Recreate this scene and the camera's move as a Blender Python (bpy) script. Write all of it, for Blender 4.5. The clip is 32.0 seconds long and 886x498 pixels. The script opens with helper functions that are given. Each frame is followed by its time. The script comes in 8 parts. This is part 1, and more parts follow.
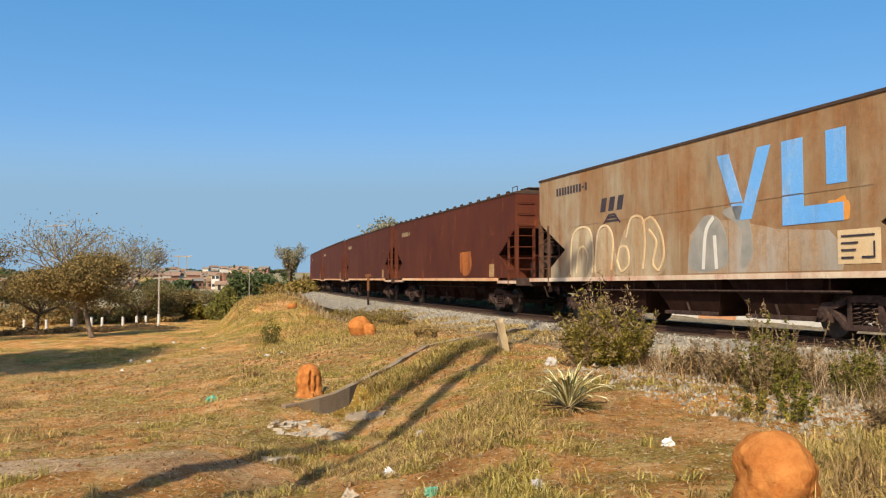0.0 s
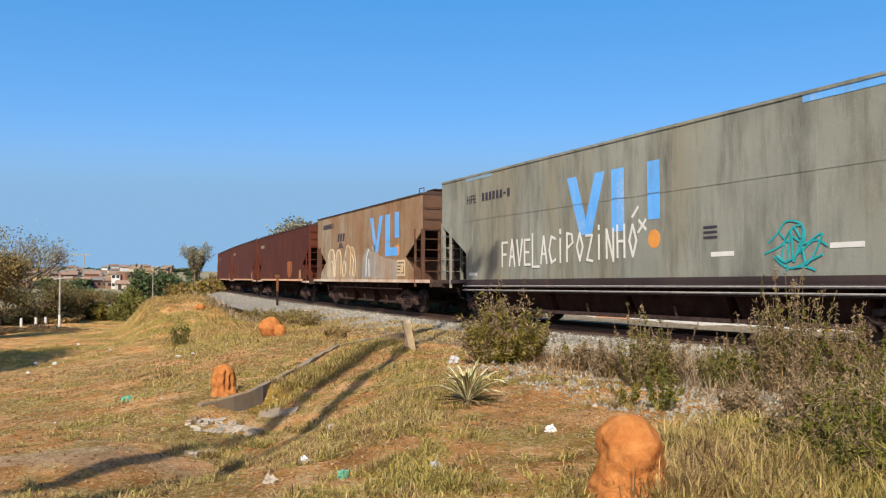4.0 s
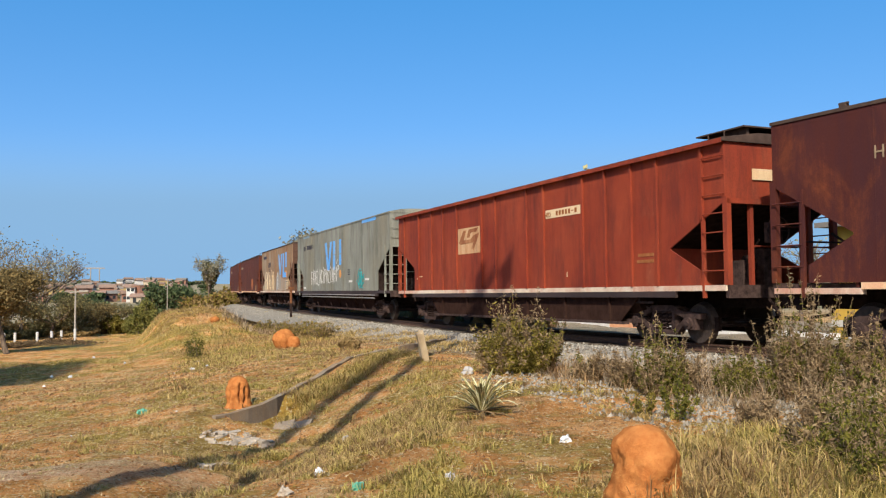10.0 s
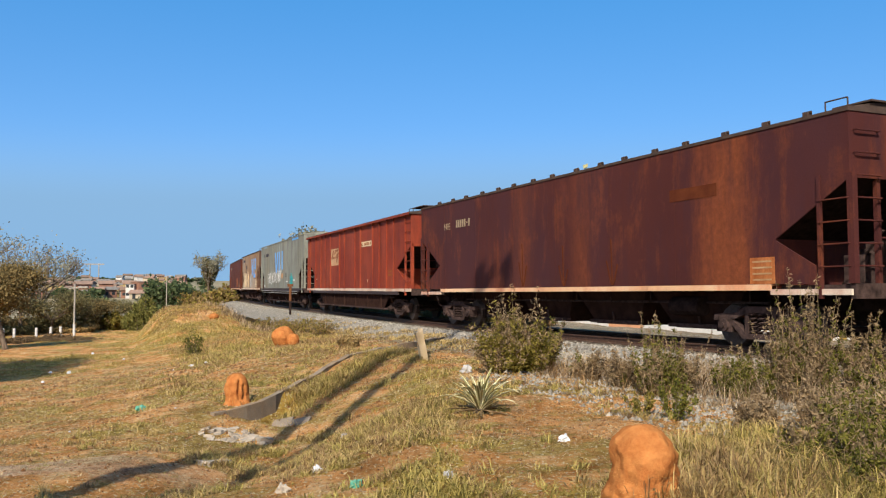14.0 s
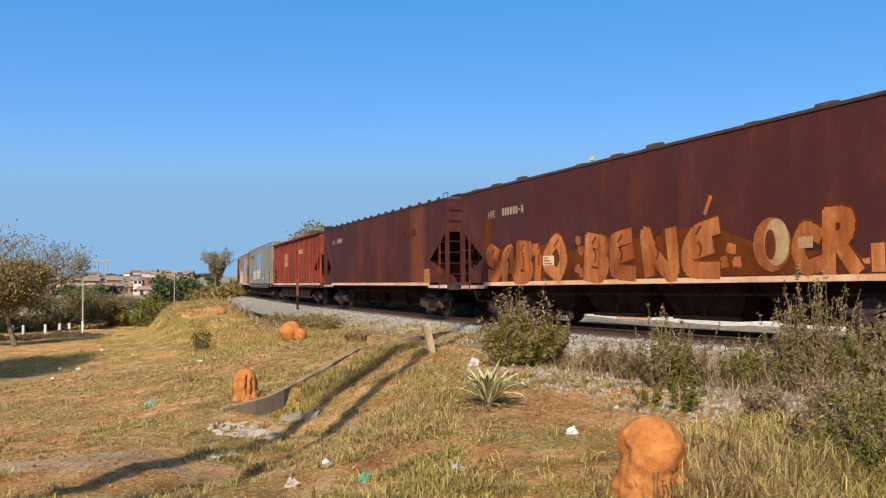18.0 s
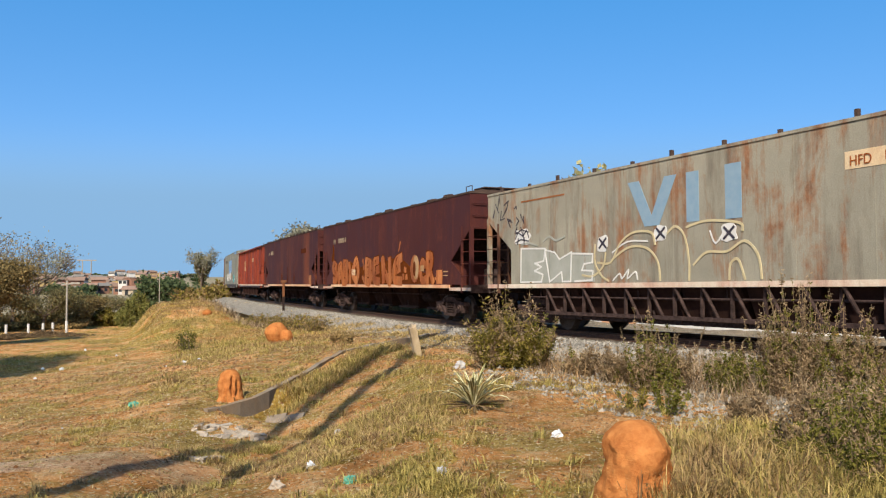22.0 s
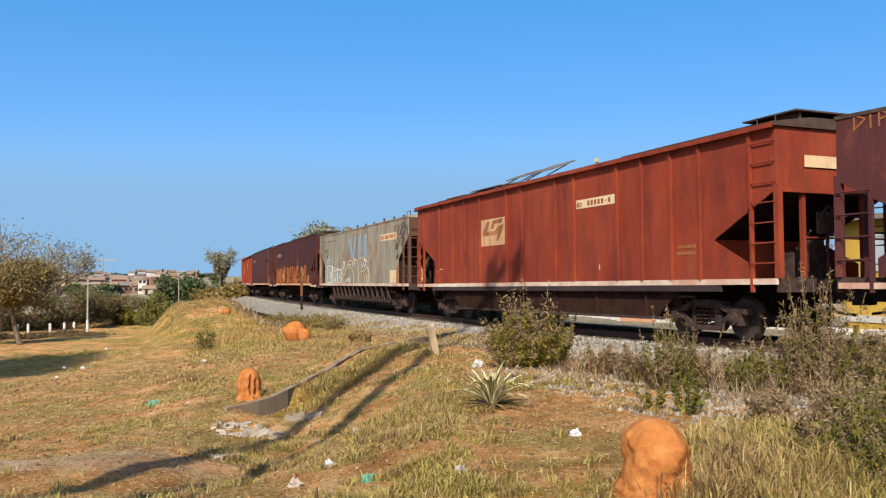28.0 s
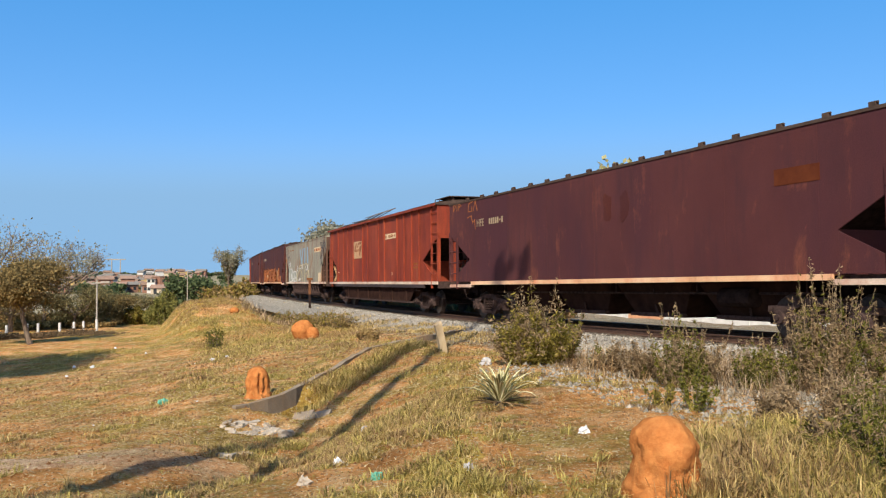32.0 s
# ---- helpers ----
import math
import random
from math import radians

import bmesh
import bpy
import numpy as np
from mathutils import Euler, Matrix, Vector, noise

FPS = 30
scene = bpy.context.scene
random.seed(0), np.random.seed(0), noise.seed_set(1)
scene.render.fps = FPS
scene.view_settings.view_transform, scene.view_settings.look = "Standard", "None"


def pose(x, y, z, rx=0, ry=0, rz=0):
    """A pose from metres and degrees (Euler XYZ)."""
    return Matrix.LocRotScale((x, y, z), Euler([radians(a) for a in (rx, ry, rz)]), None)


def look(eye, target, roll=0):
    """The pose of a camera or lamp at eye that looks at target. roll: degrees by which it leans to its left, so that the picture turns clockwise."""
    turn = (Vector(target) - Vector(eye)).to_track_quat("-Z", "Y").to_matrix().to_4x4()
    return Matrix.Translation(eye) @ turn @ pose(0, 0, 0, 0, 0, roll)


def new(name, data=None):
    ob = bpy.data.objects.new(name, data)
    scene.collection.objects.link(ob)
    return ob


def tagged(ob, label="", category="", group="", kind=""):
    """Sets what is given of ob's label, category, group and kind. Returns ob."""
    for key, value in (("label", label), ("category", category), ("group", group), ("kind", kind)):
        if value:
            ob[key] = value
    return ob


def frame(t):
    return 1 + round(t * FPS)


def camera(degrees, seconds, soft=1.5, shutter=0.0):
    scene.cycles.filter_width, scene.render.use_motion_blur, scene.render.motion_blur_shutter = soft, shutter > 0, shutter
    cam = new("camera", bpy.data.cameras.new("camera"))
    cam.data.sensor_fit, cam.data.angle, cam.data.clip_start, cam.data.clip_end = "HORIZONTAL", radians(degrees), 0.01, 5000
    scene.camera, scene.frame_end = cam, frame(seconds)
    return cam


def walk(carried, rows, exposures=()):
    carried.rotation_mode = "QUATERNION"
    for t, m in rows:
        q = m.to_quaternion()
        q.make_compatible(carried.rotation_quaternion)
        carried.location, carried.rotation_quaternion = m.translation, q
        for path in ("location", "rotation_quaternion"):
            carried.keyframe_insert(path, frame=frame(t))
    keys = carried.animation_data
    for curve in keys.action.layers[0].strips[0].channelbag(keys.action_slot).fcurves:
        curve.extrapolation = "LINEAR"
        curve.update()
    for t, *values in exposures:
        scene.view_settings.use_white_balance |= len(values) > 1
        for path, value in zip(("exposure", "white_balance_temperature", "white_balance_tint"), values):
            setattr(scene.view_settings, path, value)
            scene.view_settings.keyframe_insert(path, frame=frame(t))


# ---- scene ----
cam = camera(55.0, 32.0, soft=1.2)
PATH = [
    (0.0, pose(-0.02, 0.98, 1.51, 91.74, -0.12, 2.5)),
    (0.5, pose(0, 0, 1.6, 91.30, 0.10, 2.39)),
    (1.0, pose(0, 0, 1.6, 91.23, 0.23, 2.29)),
    (1.5, pose(0, 0, 1.6, 91.39, 0.45, 1.97)),
    (2.0, pose(0, 0, 1.6, 91.47, 0.16, 1.60)),
    (2.5, pose(0, 0, 1.6, 91.57, 0.20, 0.05)),
    (3.0, pose(0, 0, 1.6, 91.63, 0.04, -1.76)),
    (3.5, pose(0, 0, 1.6, 91.70, -0.11, -2.86)),
    (4.0, pose(0, 0, 1.6, 91.70, -0.19, -3.61)),
    (4.5, pose(0, 0, 1.6, 91.63, -0.01, -3.80)),
    (6.5, pose(0, 0, 1.6, 91.74, -0.17, -3.20)),
    (7.0, pose(0, 0, 1.6, 91.81, -0.10, -3.23)),
    (7.5, pose(0, 0, 1.6, 92.01, 0.04, -2.93)),
    (8.0, pose(0, 0, 1.6, 92.12, 0.06, -2.99)),
    (8.5, pose(0, 0, 1.6, 92.26, 0.13, -2.86)),
    (9.0, pose(0, 0, 1.6, 92.33, 0.08, -2.76)),
    (9.5, pose(0, 0, 1.6, 92.45, 0.25, -2.70)),
    (10.0, pose(0, 0, 1.6, 92.42, 0.27, -2.73)),
    (10.5, pose(0, 0, 1.6, 92.46, 0.28, -2.80)),
    (11.0, pose(0, 0, 1.6, 92.60, 0.15, -2.90)),
    (11.5, pose(0, 0, 1.6, 92.63, 0.06, -2.96)),
    (12.0, pose(0, 0, 1.6, 92.58, -0.13, -2.96)),
    (12.5, pose(0, 0, 1.6, 92.58, -0.22, -2.86)),
    (13.0, pose(0, 0, 1.6, 92.46, -0.14, -2.70)),
    (13.5, pose(0, 0, 1.6, 92.37, -0.13, -2.86)),
    (14.0, pose(0, 0, 1.6, 92.31, -0.11, -2.77)),
    (14.5, pose(0, 0, 1.6, 92.30, -0.26, -2.76)),
    (16.5, pose(0, 0, 1.6, 91.92, 0.10, -2.47)),
    (17.0, pose(0, 0, 1.6, 91.91, 0.28, -2.37)),
    (17.5, pose(0, 0, 1.6, 91.83, 0.40, -2.21)),
    (18.0, pose(0, 0, 1.6, 91.89, 0.36, -2.31)),
    (18.5, pose(0, 0, 1.6, 91.95, 0.36, -2.27)),
    (19.0, pose(0, 0, 1.6, 91.93, 0.42, -2.20)),
    (19.5, pose(0, 0, 1.6, 92.10, 0.43, -2.25)),
    (20.0, pose(0, 0, 1.6, 92.14, 0.28, -2.37)),
    (20.5, pose(0, 0, 1.6, 92.06, 0.33, -2.63)),
    (21.0, pose(0, 0, 1.6, 91.96, 0.26, -2.76)),
    (21.5, pose(0, 0, 1.6, 92.00, 0.05, -2.85)),
    (22.0, pose(0, 0, 1.6, 92.04, -0.08, -3.21)),
    (22.5, pose(0, 0, 1.6, 91.98, -0.02, -3.46)),
    (23.0, pose(0, 0, 1.6, 91.83, 0.24, -3.02)),
    (23.5, pose(0, 0, 1.6, 91.90, 0.04, -2.81)),
    (24.0, pose(0, 0, 1.6, 91.86, 0.20, -2.21)),
    (24.5, pose(0, 0, 1.6, 91.96, 0.03, -2.25)),
    (25.0, pose(0, 0, 1.6, 92.02, 0.04, -2.14)),
    (25.5, pose(0, 0, 1.6, 92.04, 0.16, -2.09)),
    (27.5, pose(0, 0, 1.6, 92.02, 0.11, -2.04)),
    (28.0, pose(0, 0, 1.6, 91.96, 0.05, -2.03)),
    (28.5, pose(0, 0, 1.6, 91.85, 0.14, -1.98)),
    (29.0, pose(0, 0, 1.6, 91.84, 0.07, -2.06)),
    (29.5, pose(0, 0, 1.6, 91.73, 0.06, -1.92)),
    (30.0, pose(0, 0, 1.6, 91.96, 0.12, -2.04)),
    (30.5, pose(0, 0, 1.6, 91.70, 0.32, -2.00)),
    (31.0, pose(0, 0, 1.6, 91.62, 0.39, -1.87)),
    (31.5, pose(0, 0, 1.6, 91.77, 0.43, -1.69)),
    (32.0, pose(0, 0, 1.6, 91.82, 0.30, -1.51)),
]
walk(cam, PATH, [(0.0, 0.585, 7400, 10), (0.5, 0.585, 7100, 10), (1.0, 0.585, 6650, 10), (2.0, 0.585, 6500, 10), (26.0, 0.585, 6500, 10), (28.0, 0.66, 6500, 10), (32.0, 0.66, 6500, 10)])

# ---- world and sun ----
SUN_AZ, SUN_EL = radians(195), radians(40)
world = bpy.data.worlds.new("world")
scene.world = world
world.use_nodes = True
wt = world.node_tree
sky = wt.nodes.new("ShaderNodeTexSky")
sky.sky_type, sky.sun_disc = "NISHITA", False
sky.sun_elevation, sky.sun_rotation = SUN_EL, SUN_AZ
sky.altitude, sky.air_density, sky.dust_density, sky.ozone_density = 700, 1.0, 0.35, 3.5
wt.nodes["Background"].inputs["Strength"].default_value = 0.1
deep = wt.nodes.new("ShaderNodeHueSaturation")
deep.inputs["Saturation"].default_value, deep.inputs["Value"].default_value = 1.4, 0.15
soft_sky = wt.nodes.new("ShaderNodeGamma")
soft_sky.inputs["Gamma"].default_value = 0.44
tint = wt.nodes.new("ShaderNodeMix")
tint.data_type, tint.blend_type = "RGBA", "MULTIPLY"
tint.inputs[0].default_value, tint.inputs[7].default_value = 1.0, (2.75, 4.15, 6.2, 1)
wt.links.new(sky.outputs[0], deep.inputs["Color"])
wt.links.new(deep.outputs[0], soft_sky.inputs["Color"])
wt.links.new(soft_sky.outputs[0], tint.inputs[6])
# the dull dusty haze into which the sky fades where it is palest
redness = wt.nodes.new("ShaderNodeSeparateColor")
hazy = wt.nodes.new("ShaderNodeMapRange")
hazy.interpolation_type = "SMOOTHSTEP"
hazy.inputs["From Min"].default_value, hazy.inputs["From Max"].default_value = 1.1, 1.95
dusty = wt.nodes.new("ShaderNodeMix")
dusty.data_type = "RGBA"
dusty.inputs[7].default_value = (1.75, 3.2, 5.0, 1)
wt.links.new(tint.outputs[2], redness.inputs[0])
wt.links.new(redness.outputs[0], hazy.inputs["Value"])
wt.links.new(hazy.outputs[0], dusty.inputs[0])
wt.links.new(tint.outputs[2], dusty.inputs[6])
# the dusty aureole round the sun, unseen behind the camera, added to warm shadows
haze = wt.nodes.new("ShaderNodeTexSky")
haze.sky_type, haze.sun_disc = "NISHITA", False
haze.sun_elevation, haze.sun_rotation = SUN_EL, SUN_AZ
haze.altitude, haze.air_density, haze.dust_density, haze.ozone_density = 700, 1.0, 4.0, 1.0
glow = wt.nodes.new("ShaderNodeVectorMath")
glow.operation = "SUBTRACT"
glow.inputs[1].default_value = (6, 6, 6)
glow_up = wt.nodes.new("ShaderNodeVectorMath")
glow_up.operation = "MAXIMUM"
pale = wt.nodes.new("ShaderNodeMix")
pale.data_type, pale.blend_type = "RGBA", "ADD"
pale.inputs[0].default_value = 1.0
warm = wt.nodes.new("ShaderNodeVectorMath")
warm.operation = "MULTIPLY"
warm.inputs[1].default_value = (2.0, 1.7, 1.3)
wt.links.new(haze.outputs[0], glow.inputs[0])
wt.links.new(glow.outputs[0], glow_up.inputs[0])
wt.links.new(dusty.outputs[2], pale.inputs[6])
wt.links.new(glow_up.outputs[0], warm.inputs[0])
wt.links.new(warm.outputs[0], pale.inputs[7])
wt.links.new(pale.outputs[2], wt.nodes["Background"].inputs[0])
sun_data = bpy.data.lights.new("sun", "SUN")
sun_data.energy, sun_data.angle, sun_data.color = 4.65, radians(0.5), (1.0, 0.93, 0.8)
sun = new("sun", sun_data)
sun_to = Vector((math.sin(SUN_AZ) * math.cos(SUN_EL), math.cos(SUN_AZ) * math.cos(SUN_EL), math.sin(SUN_EL)))
sun.matrix_world = look(sun_to * 100, (0, 0, 0))
scene.view_settings.exposure = 0.585


# ---- materials ----
def nodes(name, rough=0.8, metal=0.0):
    m = bpy.data.materials.new(name)
    m.use_nodes = True
    t = m.node_tree
    b = t.nodes["Principled BSDF"]
    b.inputs["Roughness"].default_value, b.inputs["Metallic"].default_value = rough, metal
    b.inputs["Specular IOR Level"].default_value = 0.0 if rough > 0.72 else 0.12
    return m, t, b


def tex(t, scale=1.0, detail=4.0, rough=0.6, stretch=None, kind="Object", distortion=0.0):
    co = t.nodes.new("ShaderNodeTexCoord")
    mp = t.nodes.new("ShaderNodeMapping")
    mp.inputs["Scale"].default_value = stretch or (1, 1, 1)
    n = t.nodes.new("ShaderNodeTexNoise")
    n.inputs["Scale"].default_value, n.inputs["Detail"].default_value = scale, detail
    n.inputs["Roughness"].default_value, n.inputs["Distortion"].default_value = rough, distortion
    t.links.new(co.outputs[kind], mp.inputs[0])
    t.links.new(mp.outputs[0], n.inputs["Vector"])
    return n.outputs["Fac"]


def ramp(t, fac, stops):
    r = t.nodes.new("ShaderNodeValToRGB")
    e = r.color_ramp.elements
    while len(e) < len(stops):
        e.new(0.5)
    for el, (p, c) in zip(e, stops):
        el.position, el.color = p, (*c, 1) if len(c) == 3 else c
    t.links.new(fac, r.inputs[0])
    return r.outputs[0]


def mix(t, fac, a, b, mode="MIX"):
    n = t.nodes.new("ShaderNodeMix")
    n.data_type, n.blend_type = "RGBA", mode
    for key, v in ((0, fac), (6, a), (7, b)):
        if hasattr(v, "links") or hasattr(v, "is_linked"):
            t.links.new(v, n.inputs[key])
        else:
            n.inputs[key].default_value = v if key == 0 else (*v, 1)
    return n.outputs[2]


def bump(t, b, fac, strength=0.3, dist=0.02):
    n = t.nodes.new("ShaderNodeBump")
    n.inputs["Strength"].default_value, n.inputs["Distance"].default_value = strength, dist
    t.links.new(fac, n.inputs["Height"])
    t.links.new(n.outputs[0], b.inputs["Normal"])


def tone(c):
    return tuple(v * 0.68 for v in c)


def simple(name, a, b_col, scale=8.0, rough=0.8, metal=0.0, bumps=0.2, stretch=None):
    m, t, b = nodes(name, rough, metal)
    f = tex(t, scale, 6, 0.65, stretch)
    t.links.new(ramp(t, f, [(0.3, tone(a)), (0.7, tone(b_col))]), b.inputs["Base Color"])
    if bumps:
        bump(t, b, tex(t, scale * 4, 4), bumps, 0.01)
    return m


def painted_steel(name, base, alt, rust, rust_at=0.62, streak=0.5, grime=(0.05, 0.035, 0.03), grime_at=0.66, rough=0.7, shade=None, zones=()):
    """Weathered wagon paint: broad fading, vertical runs, rust patches and soot."""
    base, alt, rust, grime = (tuple(v * 0.9 for v in c) for c in (base, alt, rust, grime))
    m, t, b = nodes(name, rough)
    broad = tex(t, 0.45, 5, 0.6)
    col = ramp(t, broad, [(0.35, base), (0.68, alt)])
    if shade:
        sheet = tex(t, 0.5, 4, 0.6, (1, 1, 0.25), distortion=0.3)
        col = mix(t, ramp(t, sheet, [(0.45, (0, 0, 0)), (0.62, (0.8, 0.8, 0.8))]), col, shade)
    runs = tex(t, 1.0, 5, 0.7, (2.2, 2.2, 0.16))
    patch = tex(t, 0.8, 8, 0.72, (1, 1, 0.55), distortion=0.4)
    add = t.nodes.new("ShaderNodeMath")
    add.operation = "MULTIPLY_ADD"
    t.links.new(runs, add.inputs[0])
    add.inputs[1].default_value = streak
    t.links.new(patch, add.inputs[2])
    k = rust_at + streak * 0.5
    rmask = ramp(t, add.outputs[0], [(k - 0.12, (0, 0, 0)), (k + 0.22, (0.9, 0.9, 0.9))])
    rcol = ramp(t, tex(t, 7, 6, 0.7), [(0.3, rust), (0.75, tuple(min(1, c * 1.9) for c in rust))])
    col = mix(t, rmask, col, rcol)
    for centre, half, strength in zones:
        co = t.nodes.new("ShaderNodeTexCoord")
        sep = t.nodes.new("ShaderNodeSeparateXYZ")
        t.links.new(co.outputs["Object"], sep.inputs[0])
        away = t.nodes.new("ShaderNodeMath")
        away.operation = "SUBTRACT"
        t.links.new(sep.outputs["Y"], away.inputs[0])
        away.inputs[1].default_value = centre
        size = t.nodes.new("ShaderNodeMath")
        size.operation = "ABSOLUTE"
        t.links.new(away.outputs[0], size.inputs[0])
        edge = t.nodes.new("ShaderNodeMath")
        edge.operation = "MULTIPLY_ADD"
        t.links.new(size.outputs[0], edge.inputs[0])
        edge.inputs[1].default_value = 0.5 / half
        t.links.new(tex(t, 1.1, 6, 0.72, (1.6, 1.6, 0.3)), edge.inputs[2])
        k = strength
        col = mix(t, ramp(t, edge.outputs[0], [(0.62, (k, k, k)), (0.98, (0, 0, 0))]), col, rcol)
    soot = tex(t, 1.3, 7, 0.7, (1.6, 1.6, 0.3))
    smask = ramp(t, soot, [(grime_at - 0.08, (0, 0, 0)), (grime_at + 0.16, (0.75, 0.75, 0.75))])
    col = mix(t, smask, col, grime)
    fine = tex(t, 45, 4, 0.6)
    col = mix(t, 0.35, col, ramp(t, fine, [(0.3, (0.55, 0.55, 0.55)), (0.7, (1.3, 1.3, 1.3))]), "MULTIPLY")
    t.links.new(col, b.inputs["Base Color"])
    bump(t, b, patch, 0.25, 0.02)
    return m


BROWN = painted_steel("brown_wagon_steel", (0.075, 0.019, 0.011), (0.105, 0.03, 0.015), (0.19, 0.055, 0.016), 0.68, 0.5, (0.04, 0.016, 0.013))
BROWN_B = painted_steel("rusty_brown_wagon_steel", (0.053, 0.0145, 0.0125), (0.073, 0.0195, 0.014), (0.096, 0.026, 0.0115), 0.62, 0.5, (0.042, 0.0165, 0.02), 0.57, shade=(0.05, 0.017, 0.018))
BROWN_C = painted_steel("rust_zoned_brown_wagon_steel", (0.053, 0.0145, 0.0125), (0.073, 0.0195, 0.014), (0.125, 0.034, 0.012), 0.62, 0.5, (0.042, 0.0165, 0.02), 0.57, shade=(0.05, 0.017, 0.018), zones=((-6.1, 1.0, 0.85), (-1.2, 0.6, 0.35), (1.8, 0.7, 0.3)))
PLUM = painted_steel("plum_brown_wagon_steel", (0.066, 0.021, 0.021), (0.088, 0.029, 0.027), (0.135, 0.045, 0.025), 0.68, 0.5, (0.042, 0.018, 0.022), 0.58, shade=(0.052, 0.018, 0.022))
TAN = painted_steel("rusty_tan_wagon_steel", (0.25, 0.165, 0.09), (0.33, 0.245, 0.155), (0.17, 0.066, 0.02), 0.47, 0.6, (0.11, 0.06, 0.035), 0.62, shade=(0.31, 0.275, 0.2))
GREY = painted_steel("faded_grey_wagon_steel", (0.2, 0.205, 0.17), (0.275, 0.28, 0.232), (0.16, 0.09, 0.05), 0.8, 0.8, (0.085, 0.08, 0.065), 0.53, shade=(0.205, 0.185, 0.13))
OLIVE = painted_steel("grey_green_wagon_steel", (0.235, 0.217, 0.165), (0.32, 0.297, 0.225), (0.17, 0.075, 0.033), 0.6, 0.75, (0.1, 0.075, 0.055), 0.57)
RED = painted_steel("red_oxide_wagon_steel", (0.19, 0.03, 0.015), (0.275, 0.054, 0.0235), (0.17, 0.05, 0.025), 0.68, 0.5, (0.085, 0.02, 0.016), 0.53)
# dark steel; part of the underframe's deep shade is put into its colour
UNDER = simple("near_black_steel", (0.018, 0.012, 0.011), (0.05, 0.033, 0.028), 6)
CHUTE = simple("dark_hopper_steel", (0.028, 0.015, 0.012), (0.06, 0.032, 0.024), 3)
BOGIE = simple("rusty_bogie_steel", (0.03, 0.021, 0.019), (0.115, 0.075, 0.065), 7)
WHEEL = simple("worn_wheel_steel", (0.07, 0.05, 0.04), (0.13, 0.1, 0.085), 12, 0.5, 0.5)
SILL_PALE = painted_steel("chipped_pale_sill_paint", (0.62, 0.37, 0.2), (0.72, 0.5, 0.32), (0.36, 0.1, 0.035), 0.55, 0.2)
SILL_WHITE = painted_steel("chipped_white_sill_paint", (0.6, 0.5, 0.38), (0.68, 0.6, 0.48), (0.26, 0.07, 0.035), 0.5, 0.2)
SILL_DARK = painted_steel("dark_sill_paint", (0.035, 0.025, 0.024), (0.06, 0.042, 0.04), (0.1, 0.05, 0.03), 0.7, 0.2)
RAIL_GREY = simple("pale_grey_handrail_paint", (0.24, 0.22, 0.2), (0.4, 0.37, 0.34), 6, 0.7)
ROOF_DARK = simple("dark_roof_steel", (0.06, 0.042, 0.035), (0.11, 0.075, 0.06), 5)
WHITE_PAINT = simple("white_spray_paint", (0.72, 0.7, 0.64), (0.82, 0.8, 0.75), 6, 0.7, 0, 0)
CREAM_PAINT = painted_steel("dirty_cream_panel_paint", (0.55, 0.4, 0.23), (0.7, 0.56, 0.37), (0.3, 0.11, 0.04), 0.62, 0.3, (0.2, 0.1, 0.05))
BLUE_PAINT = painted_steel("sky_blue_paint", (0.1, 0.34, 0.74), (0.15, 0.4, 0.78), (0.22, 0.3, 0.42), 0.62, 0.6, (0.12, 0.22, 0.36), 0.6)
FADED_BLUE = simple("faded_blue_paint", (0.23, 0.36, 0.47), (0.3, 0.42, 0.5), 5, 0.7, 0, 0)
ORANGE_PAINT = simple("orange_paint", (0.75, 0.3, 0.06), (0.85, 0.38, 0.1), 5, 0.6, 0, 0)
DARK_PAINT = simple("dark_lettering_paint", (0.045, 0.04, 0.055), (0.07, 0.06, 0.075), 6, 0.7, 0, 0)
TEAL_PAINT = simple("teal_spray_paint", (0.02, 0.33, 0.36), (0.04, 0.42, 0.44), 6, 0.7, 0, 0)
RUST_ORANGE = painted_steel("orange_rust_graffiti", (0.2, 0.048, 0.011), (0.42, 0.125, 0.028), (0.42, 0.17, 0.06), 0.52, 0.5, (0.09, 0.024, 0.012), 0.54)
RUST_PALE = simple("pale_rust_graffiti", (0.36, 0.19, 0.08), (0.56, 0.38, 0.21), 3, 0.8, 0, 0)
RUST_DARK = simple("dark_graffiti_outline", (0.085, 0.023, 0.012), (0.19, 0.055, 0.019), 1.6, 0.8, 0, 0)
YELLOW_PAINT = simple("dull_yellow_lettering", (0.3, 0.22, 0.13), (0.42, 0.33, 0.22), 6, 0.7, 0, 0)
GLAZE = simple("pale_blue_graffiti_fill", (0.28, 0.28, 0.26), (0.42, 0.4, 0.36), 2, 0.7, 0, 0)
CLAY = simple("orange_termite_clay", (0.38, 0.125, 0.035), (0.58, 0.24, 0.075), 9, 0.95, 0, 1.0)
DRAIN_WALL = painted_steel("stained_old_concrete", (0.21, 0.165, 0.12), (0.36, 0.3, 0.225), (0.2, 0.12, 0.06), 0.58, 0.6, (0.13, 0.1, 0.075), 0.56, 0.95)
STONE_PALE = simple("pale_rubble_concrete", (0.38, 0.31, 0.23), (0.56, 0.48, 0.38), 7, 0.9, 0, 0.6)
# near-black ballast: the train's shade is put into the colour
SHADED_BED = simple("shade_darkened_ballast", (0.02, 0.016, 0.014), (0.07, 0.055, 0.045), 9, 0.9, 0, 0.6)
BALLAST = simple("grey_ballast_stone", (0.16, 0.145, 0.12), (0.36, 0.335, 0.285), 9, 0.9, 0, 0.8)
RAIL = simple("rusty_rail_steel", (0.09, 0.05, 0.035), (0.16, 0.09, 0.06), 10, 0.6, 0.4)
